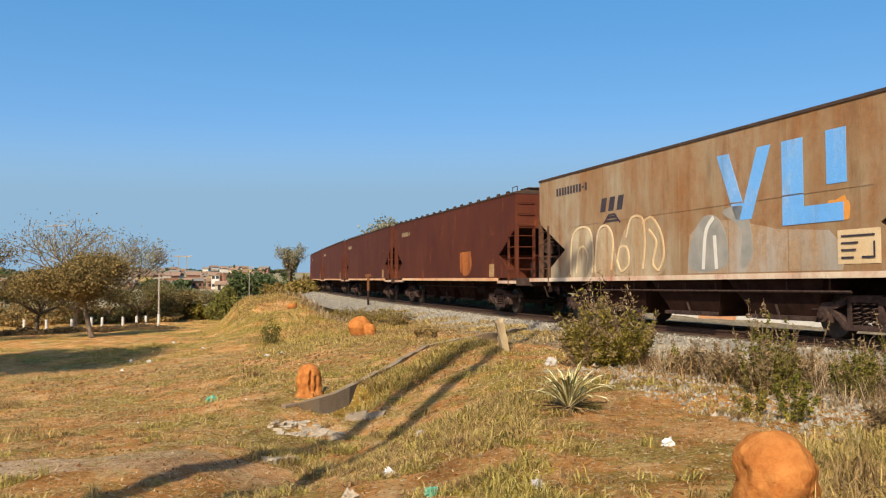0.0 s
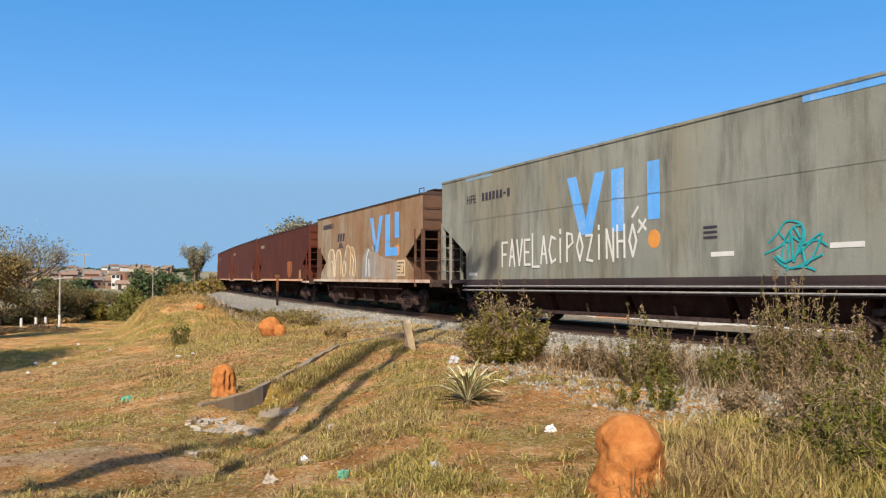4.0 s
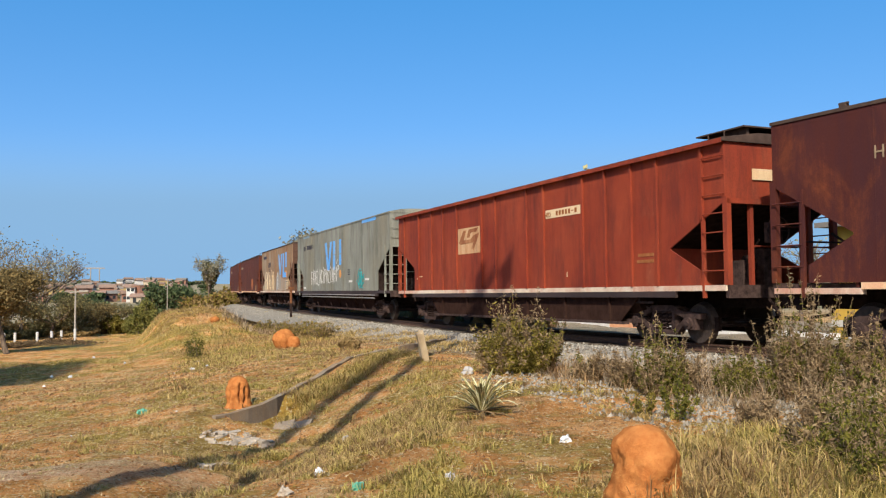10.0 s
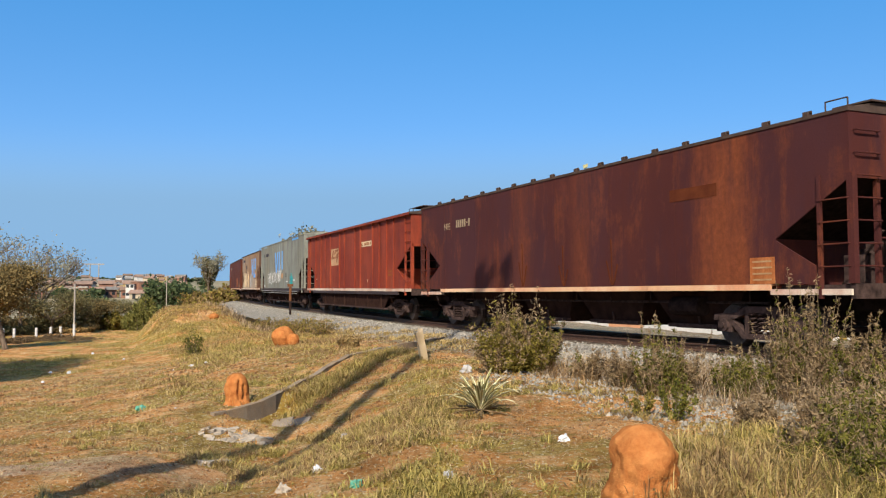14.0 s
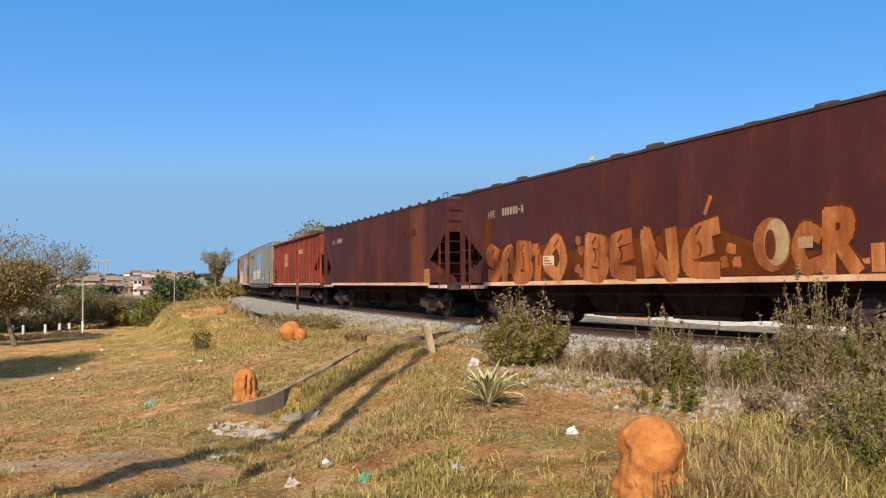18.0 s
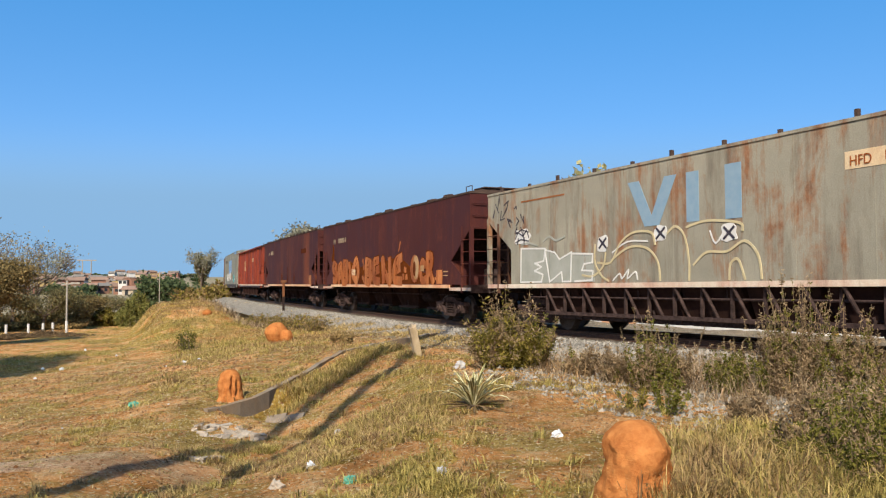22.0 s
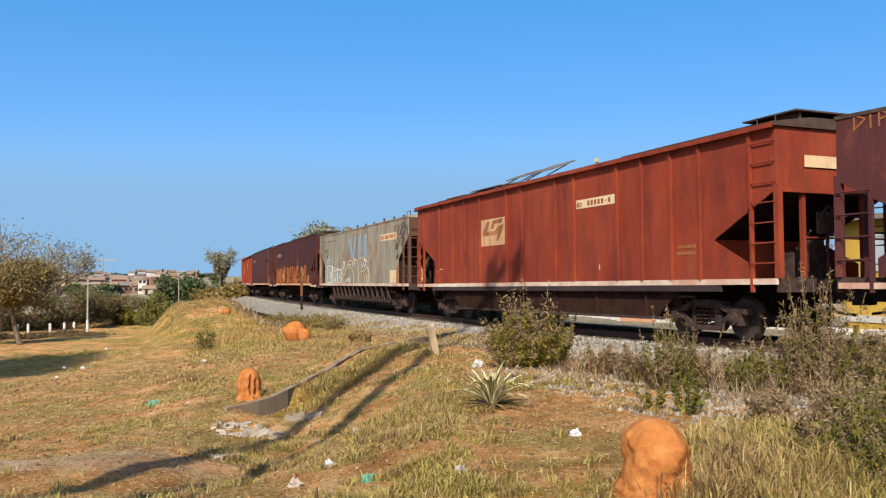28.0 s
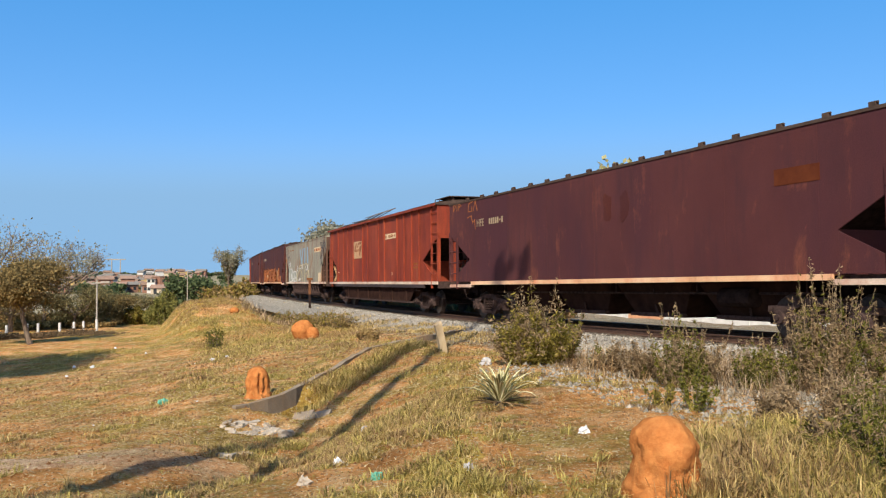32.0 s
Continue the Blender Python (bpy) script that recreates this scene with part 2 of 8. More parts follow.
SLEEPER = simple("weathered_sleeper_wood", (0.09, 0.07, 0.055), (0.17, 0.14, 0.11), 6, 0.9, 0, 0.5, (1, 6, 1))
BARK = simple("grey_brown_bark", (0.15, 0.11, 0.08), (0.27, 0.21, 0.155), 12, 0.9, 0, 0.6, (1, 1, 0.2))
POST = simple("rusty_post_steel", (0.14, 0.06, 0.03), (0.22, 0.1, 0.05), 8)
WHITEWASH = simple("whitewashed_post", (0.62, 0.6, 0.56), (0.78, 0.76, 0.72), 6, 0.9)
POLE_CONC = simple("grey_concrete_pole", (0.34, 0.3, 0.25), (0.46, 0.42, 0.36), 4, 0.9)
TRASH_W = simple("white_plastic", (0.72, 0.72, 0.72), (0.86, 0.86, 0.86), 6, 0.5)
TRASH_G = simple("green_plastic", (0.1, 0.36, 0.24), (0.2, 0.5, 0.36), 6, 0.5)
TRASH_P = simple("pale_grey_litter", (0.42, 0.4, 0.38), (0.6, 0.58, 0.55), 6, 0.7)


def leafy(name, a, b_col, rough=0.75, through_light=0.35):
    """Leaves and blades, each in its own shade, a little light shining through."""
    m, t, b = nodes(name, rough)
    g = t.nodes.new("ShaderNodeNewGeometry")
    col = ramp(t, g.outputs["Random Per Island"], [(0.0, tone(a)), (1.0, tone(b_col))])
    t.links.new(col, b.inputs["Base Color"])
    tr = t.nodes.new("ShaderNodeBsdfTranslucent")
    t.links.new(col, tr.inputs["Color"])
    blend = t.nodes.new("ShaderNodeMixShader")
    blend.inputs[0].default_value = through_light
    out = t.nodes["Material Output"]
    t.links.new(b.outputs[0], blend.inputs[1])
    t.links.new(tr.outputs[0], blend.inputs[2])
    t.links.new(blend.outputs[0], out.inputs["Surface"])
    return m


LEAF_OLIVE = leafy("olive_leaves", (0.13, 0.11, 0.02), (0.42, 0.33, 0.08))
LEAF_GREEN = leafy("green_leaves", (0.09, 0.1, 0.02), (0.3, 0.27, 0.06))
LEAF_DARK = leafy("dark_green_leaves", (0.07, 0.1, 0.045), (0.16, 0.2, 0.09))
LEAF_BROWN = leafy("brown_dry_leaves", (0.24, 0.155, 0.06), (0.5, 0.35, 0.15))
LEAF_TREE = leafy("brownish_green_tree_leaves", (0.185, 0.135, 0.055), (0.37, 0.27, 0.115))
LEAF_WEED = leafy("dark_green_weed_leaves", (0.09, 0.1, 0.018), (0.3, 0.265, 0.06))
WEED_DRY = leafy("brown_weed_heads", (0.2, 0.13, 0.07), (0.48, 0.35, 0.2))
DRY_STALK = leafy("grey_brown_dry_stalks", (0.24, 0.16, 0.09), (0.68, 0.51, 0.32), 0.9, 0.2)
LEAF_HEDGE = leafy("dull_olive_hedge_leaves", (0.15, 0.13, 0.058), (0.33, 0.28, 0.13))
LEAF_SHRUB = leafy("dusty_green_shrub_leaves", (0.14, 0.145, 0.04), (0.36, 0.33, 0.1))
LEAF_SCRUB = leafy("dark_dry_scrub", (0.13, 0.085, 0.045), (0.32, 0.22, 0.12))
# far leaves: the pale haze of distance is put into the colour
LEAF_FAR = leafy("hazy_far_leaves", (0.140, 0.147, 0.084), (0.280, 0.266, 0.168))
LEAF_GREYGREEN = leafy("grey_green_leaves", (0.26, 0.25, 0.18), (0.42, 0.4, 0.28))
LEAF_PALE = leafy("pale_yellow_leaves", (0.32, 0.3, 0.14), (0.55, 0.5, 0.25))
SHED_YELLOW = simple("yellow_wall_paint", (0.6, 0.38, 0.06), (0.7, 0.46, 0.1), 2, 0.9, 0, 0)
GRASS_DRY = leafy("dry_straw_grass", (0.35, 0.225, 0.075), (0.85, 0.63, 0.265))
GRASS_GREEN = leafy("yellow_green_grass", (0.28, 0.22, 0.055), (0.76, 0.6, 0.19))
GRASS_RED = leafy("reddish_dry_grass", (0.28, 0.16, 0.07), (0.6, 0.4, 0.2))
def by_object(name, a, b_col, rough=0.6):
    m, t, b = nodes(name, rough)
    o = t.nodes.new("ShaderNodeObjectInfo")
    stripe = tex(t, 30, 2, 0.5, (6, 6, 1))
    col = ramp(t, o.outputs["Random"], [(0.0, tone(a)), (1.0, tone(b_col))])
    t.links.new(mix(t, 0.5, col, ramp(t, stripe, [(0.35, (0.45, 0.45, 0.4)), (0.6, (1.3, 1.25, 1.1))]), "MULTIPLY"), b.inputs["Base Color"])
    return m


AGAVE = by_object("pale_striped_agave_leaf", (0.55, 0.5, 0.25), (0.95, 0.88, 0.58))


# ---- mesh helpers ----
def box(bm, x0, x1, y0, y1, z0, z1):
    v = [bm.verts.new(p) for p in ((x0, y0, z0), (x1, y0, z0), (x1, y1, z0), (x0, y1, z0), (x0, y0, z1), (x1, y0, z1), (x1, y1, z1), (x0, y1, z1))]
    for f in ((3, 2, 1, 0), (4, 5, 6, 7), (0, 1, 5, 4), (1, 2, 6, 5), (2, 3, 7, 6), (3, 0, 4, 7)):
        bm.faces.new([v[i] for i in f])


def prism_x(bm, poly, x0, x1):
    """A sheet of outline poly (y, z) from x0 to x1."""
    a = [bm.verts.new((x0, y, z)) for y, z in poly]
    b = [bm.verts.new((x1, y, z)) for y, z in poly]
    bm.faces.new(a)
    bm.faces.new(b[::-1])
    n = len(poly)
    for i in range(n):
        bm.faces.new((a[i], b[i], b[(i + 1) % n], a[(i + 1) % n]))


def prism_y(bm, poly, y0, y1):
    """A bar of cross-section poly (x, z) from y0 to y1."""
    a = [bm.verts.new((x, y0, z)) for x, z in poly]
    b = [bm.verts.new((x, y1, z)) for x, z in poly]
    bm.faces.new(a)
    bm.faces.new(b[::-1])
    n = len(poly)
    for i in range(n):
        bm.faces.new((a[i], b[i], b[(i + 1) % n], a[(i + 1) % n]))


def rod(bm, p0, p1, r0, r1=None, n=6, cap=True):
    p0, p1 = Vector(p0), Vector(p1)
    r1 = r0 if r1 is None else r1
    q = (p1 - p0).to_track_quat("Z", "Y").to_matrix()
    rings = []
    for p, r in ((p0, r0), (p1, r1)):
        rings.append([bm.verts.new(p + q @ Vector((r * math.cos(2 * math.pi * i / n), r * math.sin(2 * math.pi * i / n), 0))) for i in range(n)])
    for i in range(n):
        bm.faces.new((rings[0][i], rings[0][(i + 1) % n], rings[1][(i + 1) % n], rings[1][i]))
    if cap:
        bm.faces.new(rings[0][::-1])
        bm.faces.new(rings[1])


def mesh_of(name, bm, material):
    bmesh.ops.recalc_face_normals(bm, faces=bm.faces)
    me = bpy.data.meshes.new(name)
    bm.to_mesh(me)
    bm.free()
    me.materials.append(material)
    return me


def part(name, bm, material, parent, label="", at=None):
    ob = new(name, mesh_of(name, bm, material) if isinstance(bm, bmesh.types.BMesh) else bm)
    ob.parent = parent
    if at is not None:
        ob.matrix_basis = at
    return tagged(ob, label)


def thing(name, m, label, category, group="", kind=""):
    ob = new(name)
    ob.empty_display_size = 0.2
    ob.matrix_basis = m
    return tagged(ob, label, category, group, kind)


def quads(name, verts, n, material):
    """A mesh of separate n-gons from an array of vertices (k, n, 3)."""
    verts = np.asarray(verts, dtype=np.float32)
    k = len(verts)
    me = bpy.data.meshes.new(name)
    me.vertices.add(k * n)
    me.vertices.foreach_set("co", verts.reshape(-1))
    me.loops.add(k * n)
    me.loops.foreach_set("vertex_index", np.arange(k * n, dtype=np.int32))
    me.polygons.add(k)
    me.polygons.foreach_set("loop_start", np.arange(0, k * n, n, dtype=np.int32))
    me.update(calc_edges=True)
    me.materials.append(material)
    return me


def blade_mesh(name, verts, material):
    """Bent blades of five corners each (k, 5, 3): a strip below and a point above."""
    verts = np.asarray(verts, dtype=np.float32)
    k = len(verts)
    me = bpy.data.meshes.new(name)
    me.vertices.add(k * 5)
    me.vertices.foreach_set("co", verts.reshape(-1))
    me.loops.add(k * 7)
    me.loops.foreach_set("vertex_index", (np.arange(k)[:, None] * 5 + np.array([0, 1, 2, 4, 2, 3, 4])).reshape(-1).astype(np.int32))
    me.polygons.add(k * 2)
    me.polygons.foreach_set("loop_start", (np.arange(k)[:, None] * 7 + np.array([0, 4])).reshape(-1).astype(np.int32))
    me.update(calc_edges=True)
    me.materials.append(material)
    return me


# ---- the line of the track (near side of the train) and the ground ----
S_STEP = 0.5
S_GRID = np.arange(-60, 261, S_STEP)
KAPPA = np.interp(S_GRID, [0, 25, 50, 75, 92, 115, 260], [-0.364, -0.15, -0.13, -0.06, -0.75, -0.9, -0.9]) / 100
THETA = np.cumsum(KAPPA) * S_STEP
THETA += 0.379 - np.interp(0, S_GRID, THETA)
LINE_X = np.cumsum(-np.sin(THETA)) * S_STEP
LINE_X += 4.819 - np.interp(0, S_GRID, LINE_X)
LINE_Y = np.cumsum(np.cos(THETA)) * S_STEP
LINE_Y += 19.424 - np.interp(0, S_GRID, LINE_Y)
HALF = 1.42


def rail_z(s):
    s = np.clip(s, -60, 130)
    u = np.clip((9 - s) / 17, 0, 1)
    return 0.259 - 0.508 * s / 100 - 0.076 * (s / 100) ** 2 + 0.11 * u * u * (3 - 2 * u)


def line_at(s, off=0.0):
    """A point off metres to the right of the near-side line, and the heading there."""
    th = np.interp(s, S_GRID, THETA)
    return np.interp(s, S_GRID, LINE_X) + off * np.cos(th), np.interp(s, S_GRID, LINE_Y) + off * np.sin(th), th


def to_line(x, y):
    """Place along the line, and distance to its left."""
    x, y = np.asarray(x, float), np.asarray(y, float)
    px, py = LINE_X[::4], LINE_Y[::4]
    best = np.full(x.shape, 1e9)
    s = np.zeros(x.shape)
    for i in range(len(px)):
        d2 = (x - px[i]) ** 2 + (y - py[i]) ** 2
        hit = d2 < best
        best = np.where(hit, d2, best)
        s = np.where(hit, S_GRID[i * 4], s)
    for _ in range(3):
        lx, ly, th = line_at(s)
        s = np.clip(s + (x - lx) * -np.sin(th) + (y - ly) * np.cos(th), S_GRID[0], S_GRID[-1])
    lx, ly, th = line_at(s)
    return s, -((x - lx) * np.cos(th) + (y - ly) * np.sin(th))


LAND = np.array([
    (0, 0, -.15), (4, 4, -.1), (8, 8, -.05), (1.9, 6.5, -.1), (1, 11, -.13), (4, 13, -.1), (14, 2, 0), (-0.1, 8, -.17), (0.1, 12, -.17), (0.6, 14.5, -.12),
    (1.3, 17.5, -.04), (.85, 20.3, -.01), (.3, 18, -.08), (-.2, 16.3, -.2), (-.6, 14.7, -.36), (.3, 22, .02), (1.2, 25, -.02), (-.5, 19.2, -.02), (-1.5, 21, -.12), (-1.7, 17.5, -.28), (-2.6, 15.6, -.5), (-1.3, 24.5, -.12),
    (-.95, 13.5, -.56), (-1.2, 12.6, -.69), (-1.45, 11.8, -.8), (-1.6, 11.1, -.8), (-1.75, 10.5, -.76), (-1.95, 9.8, -.7), (-2.2, 9, -.58), (-2.35, 8.3, -.44), (-1.95, 13.2, -.84), (-2.2, 12.2, -.78), (-2.45, 11.3, -.66), (-2.7, 10.3, -.5), (-2.95, 9.4, -.38),
    (-.7, 11.6, -.4), (-.8, 10, -.35), (-1.1, 8.6, -.3), (-1.6, 7.5, -.32), (-3.4, 12.5, -.72), (-4.2, 10.5, -.58), (-3.0, 14.0, -.66), (-4.6, 8.5, -.48),
    (-3.6, 26, -.4), (-9.2, 27.5, -1.2), (-14, 31, -1.35), (-6, 16, -.9),
    (-12, 52, -1.5), (-20, 60, -1.7), (-8, 5, -.7), (-14, 12, -1.1), (-30, 30, -1.7), (-1.5, 34, -.3), (-9, 42, -.9), (-1, -12, -.1), (-20, -5, -1.2)])


def spline(points):
    p, z = points[:, :2], points[:, 2]
    n = len(p)
    d = np.linalg.norm(p[:, None] - p[None], axis=2)
    a = np.zeros((n + 3, n + 3))
    a[:n, :n] = np.where(d > 0, d * d * np.log(d + 1e-9), 0) + np.eye(n) * 0.25
    a[:n, n:] = np.c_[np.ones(n), p]
    a[n:, :n] = a[:n, n:].T
    return np.linalg.solve(a, np.r_[z, 0, 0, 0])


LAND_W = spline(LAND)


def smooth(a, b, v):
    t = np.clip((v - a) / (b - a), 0, 1)
    return t * t * (3 - 2 * t)


def ripple(x, y, f, seed=0.0):
    return (np.sin(x * f + 1.3 * np.sin(y * f * 0.7 + seed)) + np.sin(y * f * 1.27 + 1.7 * np.sin(x * f * 0.61 + seed * 2))) * 0.5


DRAIN_L = np.array([(2.67, 30.15), (1.22, 25.06), (0.26, 22.3), (-0.38, 21.3), (-1.13, 19.77), (-1.53, 18.27), (-1.88, 17.11), (-2.31, 15.6), (-2.7, 14.95), (-3.14, 14.44)])
DRAIN_R = np.array([(2.4, 27.2), (1.5, 23.6), (0.9, 21.0), (0.3, 18.6), (-0.15, 16.9), (-0.5, 15.4)])
DRAIN = np.array([(1.2, 23.9), (0.35, 21.0), (-0.45, 18.8), (-0.95, 17.2), (-1.4, 15.8), (-1.8, 14.6)])
HOLLOW = DRAIN_L[7:9] + np.array([0.3, -0.22])


def near_path(x, y, path):
    best = np.full(np.shape(x), 1e9)
    side = np.zeros(np.shape(x))
    for (ax, ay), (bx, by) in zip(path[:-1], path[1:]):
        dx, dy = bx - ax, by - ay
        l2 = dx * dx + dy * dy
        t = np.clip(((x - ax) * dx + (y - ay) * dy) / l2, 0, 1)
        d = np.hypot(x - ax - t * dx, y - ay - t * dy)
        best = np.minimum(best, d)
    return best


def ground_z(x, y, fine=True):
    x, y = np.asarray(x, float), np.asarray(y, float)
    s, d = to_line(x, y)
    # near land by the spline, held beyond its points
    r = np.hypot(x, y - 20)
    cx, cy = x * np.minimum(1, 45 / np.maximum(r, 1e-6)), 20 + (y - 20) * np.minimum(1, 45 / np.maximum(r, 1e-6))
    z = LAND_W[-3] + LAND_W[-2] * cx + LAND_W[-1] * cy
    for (px, py, _), w in zip(LAND, LAND_W):
        q = (cx - px) ** 2 + (cy - py) ** 2
        z = z + w * np.where(q > 0, 0.5 * q * np.log(q + 1e-9), 0)
    z = np.clip(z, -2.2, 0.1)
    # valley to the left of the line, then the far slope with the town
    far = smooth(47, 118, y + 0.35 * x)
    left = smooth(4, 18, d)
    z = z - 7.0 * far * left
    z = z + left * (4.6 * smooth(110, 330, y) + 7.2 * smooth(330, 760, y))
    # the grassy bank beside the line
    z = z + (1.58 + 0.22 * ripple(x, y, 0.75, 3.0) + 0.1 * ripple(x, y, 2.1, 5.0)) * np.exp(-((s - 31) / 10.5) ** 4) * np.exp(-((d - 6.5) / 2.05) ** 4)
    z = z + 0.5 * np.exp(-((s - 66) / 16) ** 2) * np.exp(-((d - 5.0) / 1.8) ** 2)
    # formation under the track
    rz = rail_z(s)
    shoulder = smooth(2.4, 0.4, d) * smooth(-7.5, -5.0, d)
    z = z * (1 - shoulder) + (rz - 0.27) * shoulder
    behind = smooth(-4, -8, d)
    z = z * (1 - behind) + (rz - 0.35 - 2.5 * smooth(-15, -60, d)) * behind
    if fine:
        calm = 1 - shoulder
        z = z + calm * (0.035 * ripple(x, y, 1.1) + 0.022 * ripple(x, y, 2.9, 2.0) + 0.014 * ripple(x, y, 7.3, 4.0) + 0.01 * ripple(x, y, 16.0, 6.0))
        # drain trough, and the hollow below the face of its left wall
        z = z - 0.09 * smooth(0.72, 0.42, near_path(x, y, DRAIN) + 0.06 * ripple(x, y, 3.1))
        z = z - 0.36 * smooth(17.0, 15.6, y) * smooth(0.55, 0.22, near_path(x, y, HOLLOW) + 0.04 * ripple(x, y, 4.0, 2.0))
    return z


def gz(x, y):
    return float(ground_z(np.array([x]), np.array([y]))[0])


def cover(x, y):
    """How grassy a place is, 0 to 1: bare on the path and on the orange patches."""
    c = 0.45 + 0.5 * ripple(x, y, 0.9, 1.0) + 0.5 * ripple(x, y, 2.3, 2.0) + 0.4 * ripple(x, y, 5.1, 5.0)
    s, d = to_line(x, y)
    c = c + 0.35 * np.exp(-((x - 3.6) / 1.8) ** 2 - ((y - 8.5) / 3.0) ** 2) + 0.45 * np.exp(-((x + 0.3) / 1.0) ** 2 - ((y - 9.5) / 3.5) ** 2)
    c = c - 1.2 * np.exp(-((x - 1.7) / 1.3) ** 2 - ((y - 10.0) / 2.6) ** 2)
    c = c - 0.6 * np.exp(-((x + 5.0) / 2.2) ** 2 - ((y - 13) / 4.5) ** 2) - 0.5 * np.exp(-((x + 7.5) / 1.6) ** 2 - ((y - 30) / 12) ** 2)
    c = c - 1.3 * np.exp(-((x + 3.4) / 1.9) ** 2 - ((y - 9.75) / 0.6) ** 2)
    c = c - smooth(8.6, 10.2, d) * smooth(13, 18, y) * (0.32 + 0.5 * ripple(x * 0.3, y, 0.75, 4.0))
    c = c - 0.12 * smooth(-2.5, -5.0, x) * smooth(30, 24, y) + 0.5 * np.exp(-((s - 31) / 10) ** 2) * np.exp(-((d - 5.9) / 3.0) ** 2)
    c = c - 0.85 * smooth(5.2, 3.2, d) * smooth(18, 10, s)
    return np.where(d > 1.6, c, -1)


def ground_material():
    m, t, b = nodes("dry_earth_and_grass", 0.95)
    soil = ramp(t, tex(t, 1.7, 12, 0.74), [(0.26, tone((0.34, 0.12, 0.028))), (0.37, tone((0.66, 0.27, 0.08))), (0.52, tone((0.88, 0.42, 0.155))), (0.7, tone((1.0, 0.67, 0.36)))])
    straw = ramp(t, tex(t, 6, 12, 0.8), [(0.3, tone((0.13, 0.06, 0.015))), (0.42, tone((0.36, 0.2, 0.045))), (0.56, tone((0.66, 0.42, 0.1))), (0.7, tone((0.9, 0.66, 0.24)))])
    green = ramp(t, tex(t, 8, 12, 0.8), [(0.32, tone((0.09, 0.065, 0.012))), (0.46, tone((0.36, 0.26, 0.07))), (0.66, tone((0.68, 0.52, 0.17)))])
    at = {}
    for key in ("grassy", "gravel"):
        node = t.nodes.new("ShaderNodeAttribute")
        node.attribute_name = key
        at[key] = node.outputs["Fac"]

    def calc(op, p, q):
        n = t.nodes.new("ShaderNodeMath")
        n.operation = op
        for k, v in ((0, p), (1, q)):
            if isinstance(v, float):
                n.inputs[k].default_value = v
            else:
                t.links.new(v, n.inputs[k])
        return n.outputs[0]

    def blurred(key, scale, amount, stops):
        return ramp(t, calc("ADD", at[key], calc("MULTIPLY", calc("SUBTRACT", tex(t, scale, 12, 0.78), 0.5), amount)), stops)
    cover = blurred("grassy", 1.6, 2.4, [(0.36, (0, 0, 0)), (0.5, (1, 1, 1))])
    greens = ramp(t, tex(t, 0.5, 12, 0.76, (1, 1.3, 1)), [(0.48, (0, 0, 0)), (0.56, (0.8, 0.8, 0.8))])
    litter_spots = ramp(t, tex(t, 22, 4, 0.6), [(0.57, (0, 0, 0)), (0.64, (0.75, 0.75, 0.75))])
    dark_spots = ramp(t, tex(t, 12, 10, 0.85), [(0.4, (0.9, 0.9, 0.9)), (0.45, (0, 0, 0))])
    col = mix(t, cover, soil, straw)
    col = mix(t, greens, col, green)
    # trodden pinkish sand of the path
    co = t.nodes.new("ShaderNodeTexCoord")
    sep = t.nodes.new("ShaderNodeSeparateXYZ")
    t.links.new(co.outputs["Object"], sep.inputs[0])
    away = calc("ABSOLUTE", calc("MULTIPLY", calc("SUBTRACT", sep.outputs["Y"], 9.9), 0.5), 0.0)
    edge = calc("ADD", away, calc("MULTIPLY", tex(t, 1.4, 8, 0.75), 0.8))
    right = ramp(t, calc("MULTIPLY", calc("ADD", sep.outputs["X"], 8.0), 0.1), [(0.3, (1, 1, 1)), (0.66, (0, 0, 0))])
    on_path = mix(t, 1.0, ramp(t, edge, [(0.68, (0.9, 0.9, 0.9)), (0.78, (0, 0, 0))]), right, "MULTIPLY")
    sand = ramp(t, tex(t, 3, 12, 0.75), [(0.3, tone((0.58, 0.32, 0.19))), (0.5, tone((0.85, 0.57, 0.39))), (0.7, tone((0.95, 0.72, 0.54)))])
    col = mix(t, on_path, col, sand)
    col = mix(t, litter_spots, col, tone((1.0, 0.86, 0.56)))
    col = mix(t, dark_spots, col, tone((0.15, 0.075, 0.03)))
    gravel = ramp(t, tex(t, 24, 8, 0.7), [(0.3, tone((0.16, 0.12, 0.08))), (0.5, tone((0.38, 0.32, 0.24))), (0.7, tone((0.6, 0.54, 0.44)))])
    col = mix(t, blurred("gravel", 2.2, 1.6, [(0.42, (0, 0, 0)), (0.6, (0.85, 0.85, 0.85))]), col, gravel)
    # scrub-covered land beyond the hollow
    ln = t.nodes.new("ShaderNodeVectorMath")
    ln.operation = "LENGTH"
    t.links.new(co.outputs["Object"], ln.inputs[0])
    rng_n = t.nodes.new("ShaderNodeMapRange")
    rng_n.inputs["From Min"].default_value, rng_n.inputs["From Max"].default_value = 75, 190
    t.links.new(ln.outputs["Value"], rng_n.inputs["Value"])
    scrub = ramp(t, tex(t, 0.05, 8, 0.75), [(0.35, tone((0.2, 0.19, 0.12))), (0.5, tone((0.36, 0.3, 0.2))), (0.7, tone((0.48, 0.38, 0.27)))])
    col = mix(t, rng_n.outputs[0], col, scrub)
    stain = ramp(t, tex(t, 0.9, 12, 0.8, (1, 0.7, 1)), [(0.36, (0.46, 0.45, 0.41)), (0.5, (0.91, 0.95, 0.94)), (0.66, (1.04, 1.06, 1.01))])
    col = mix(t, 0.85, col, stain, "MULTIPLY")
    t.links.new(col, b.inputs["Base Color"])
    bump(t, b, tex(t, 7, 12, 0.8), 1.0, 0.12)
    return m


GROUND = ground_material()


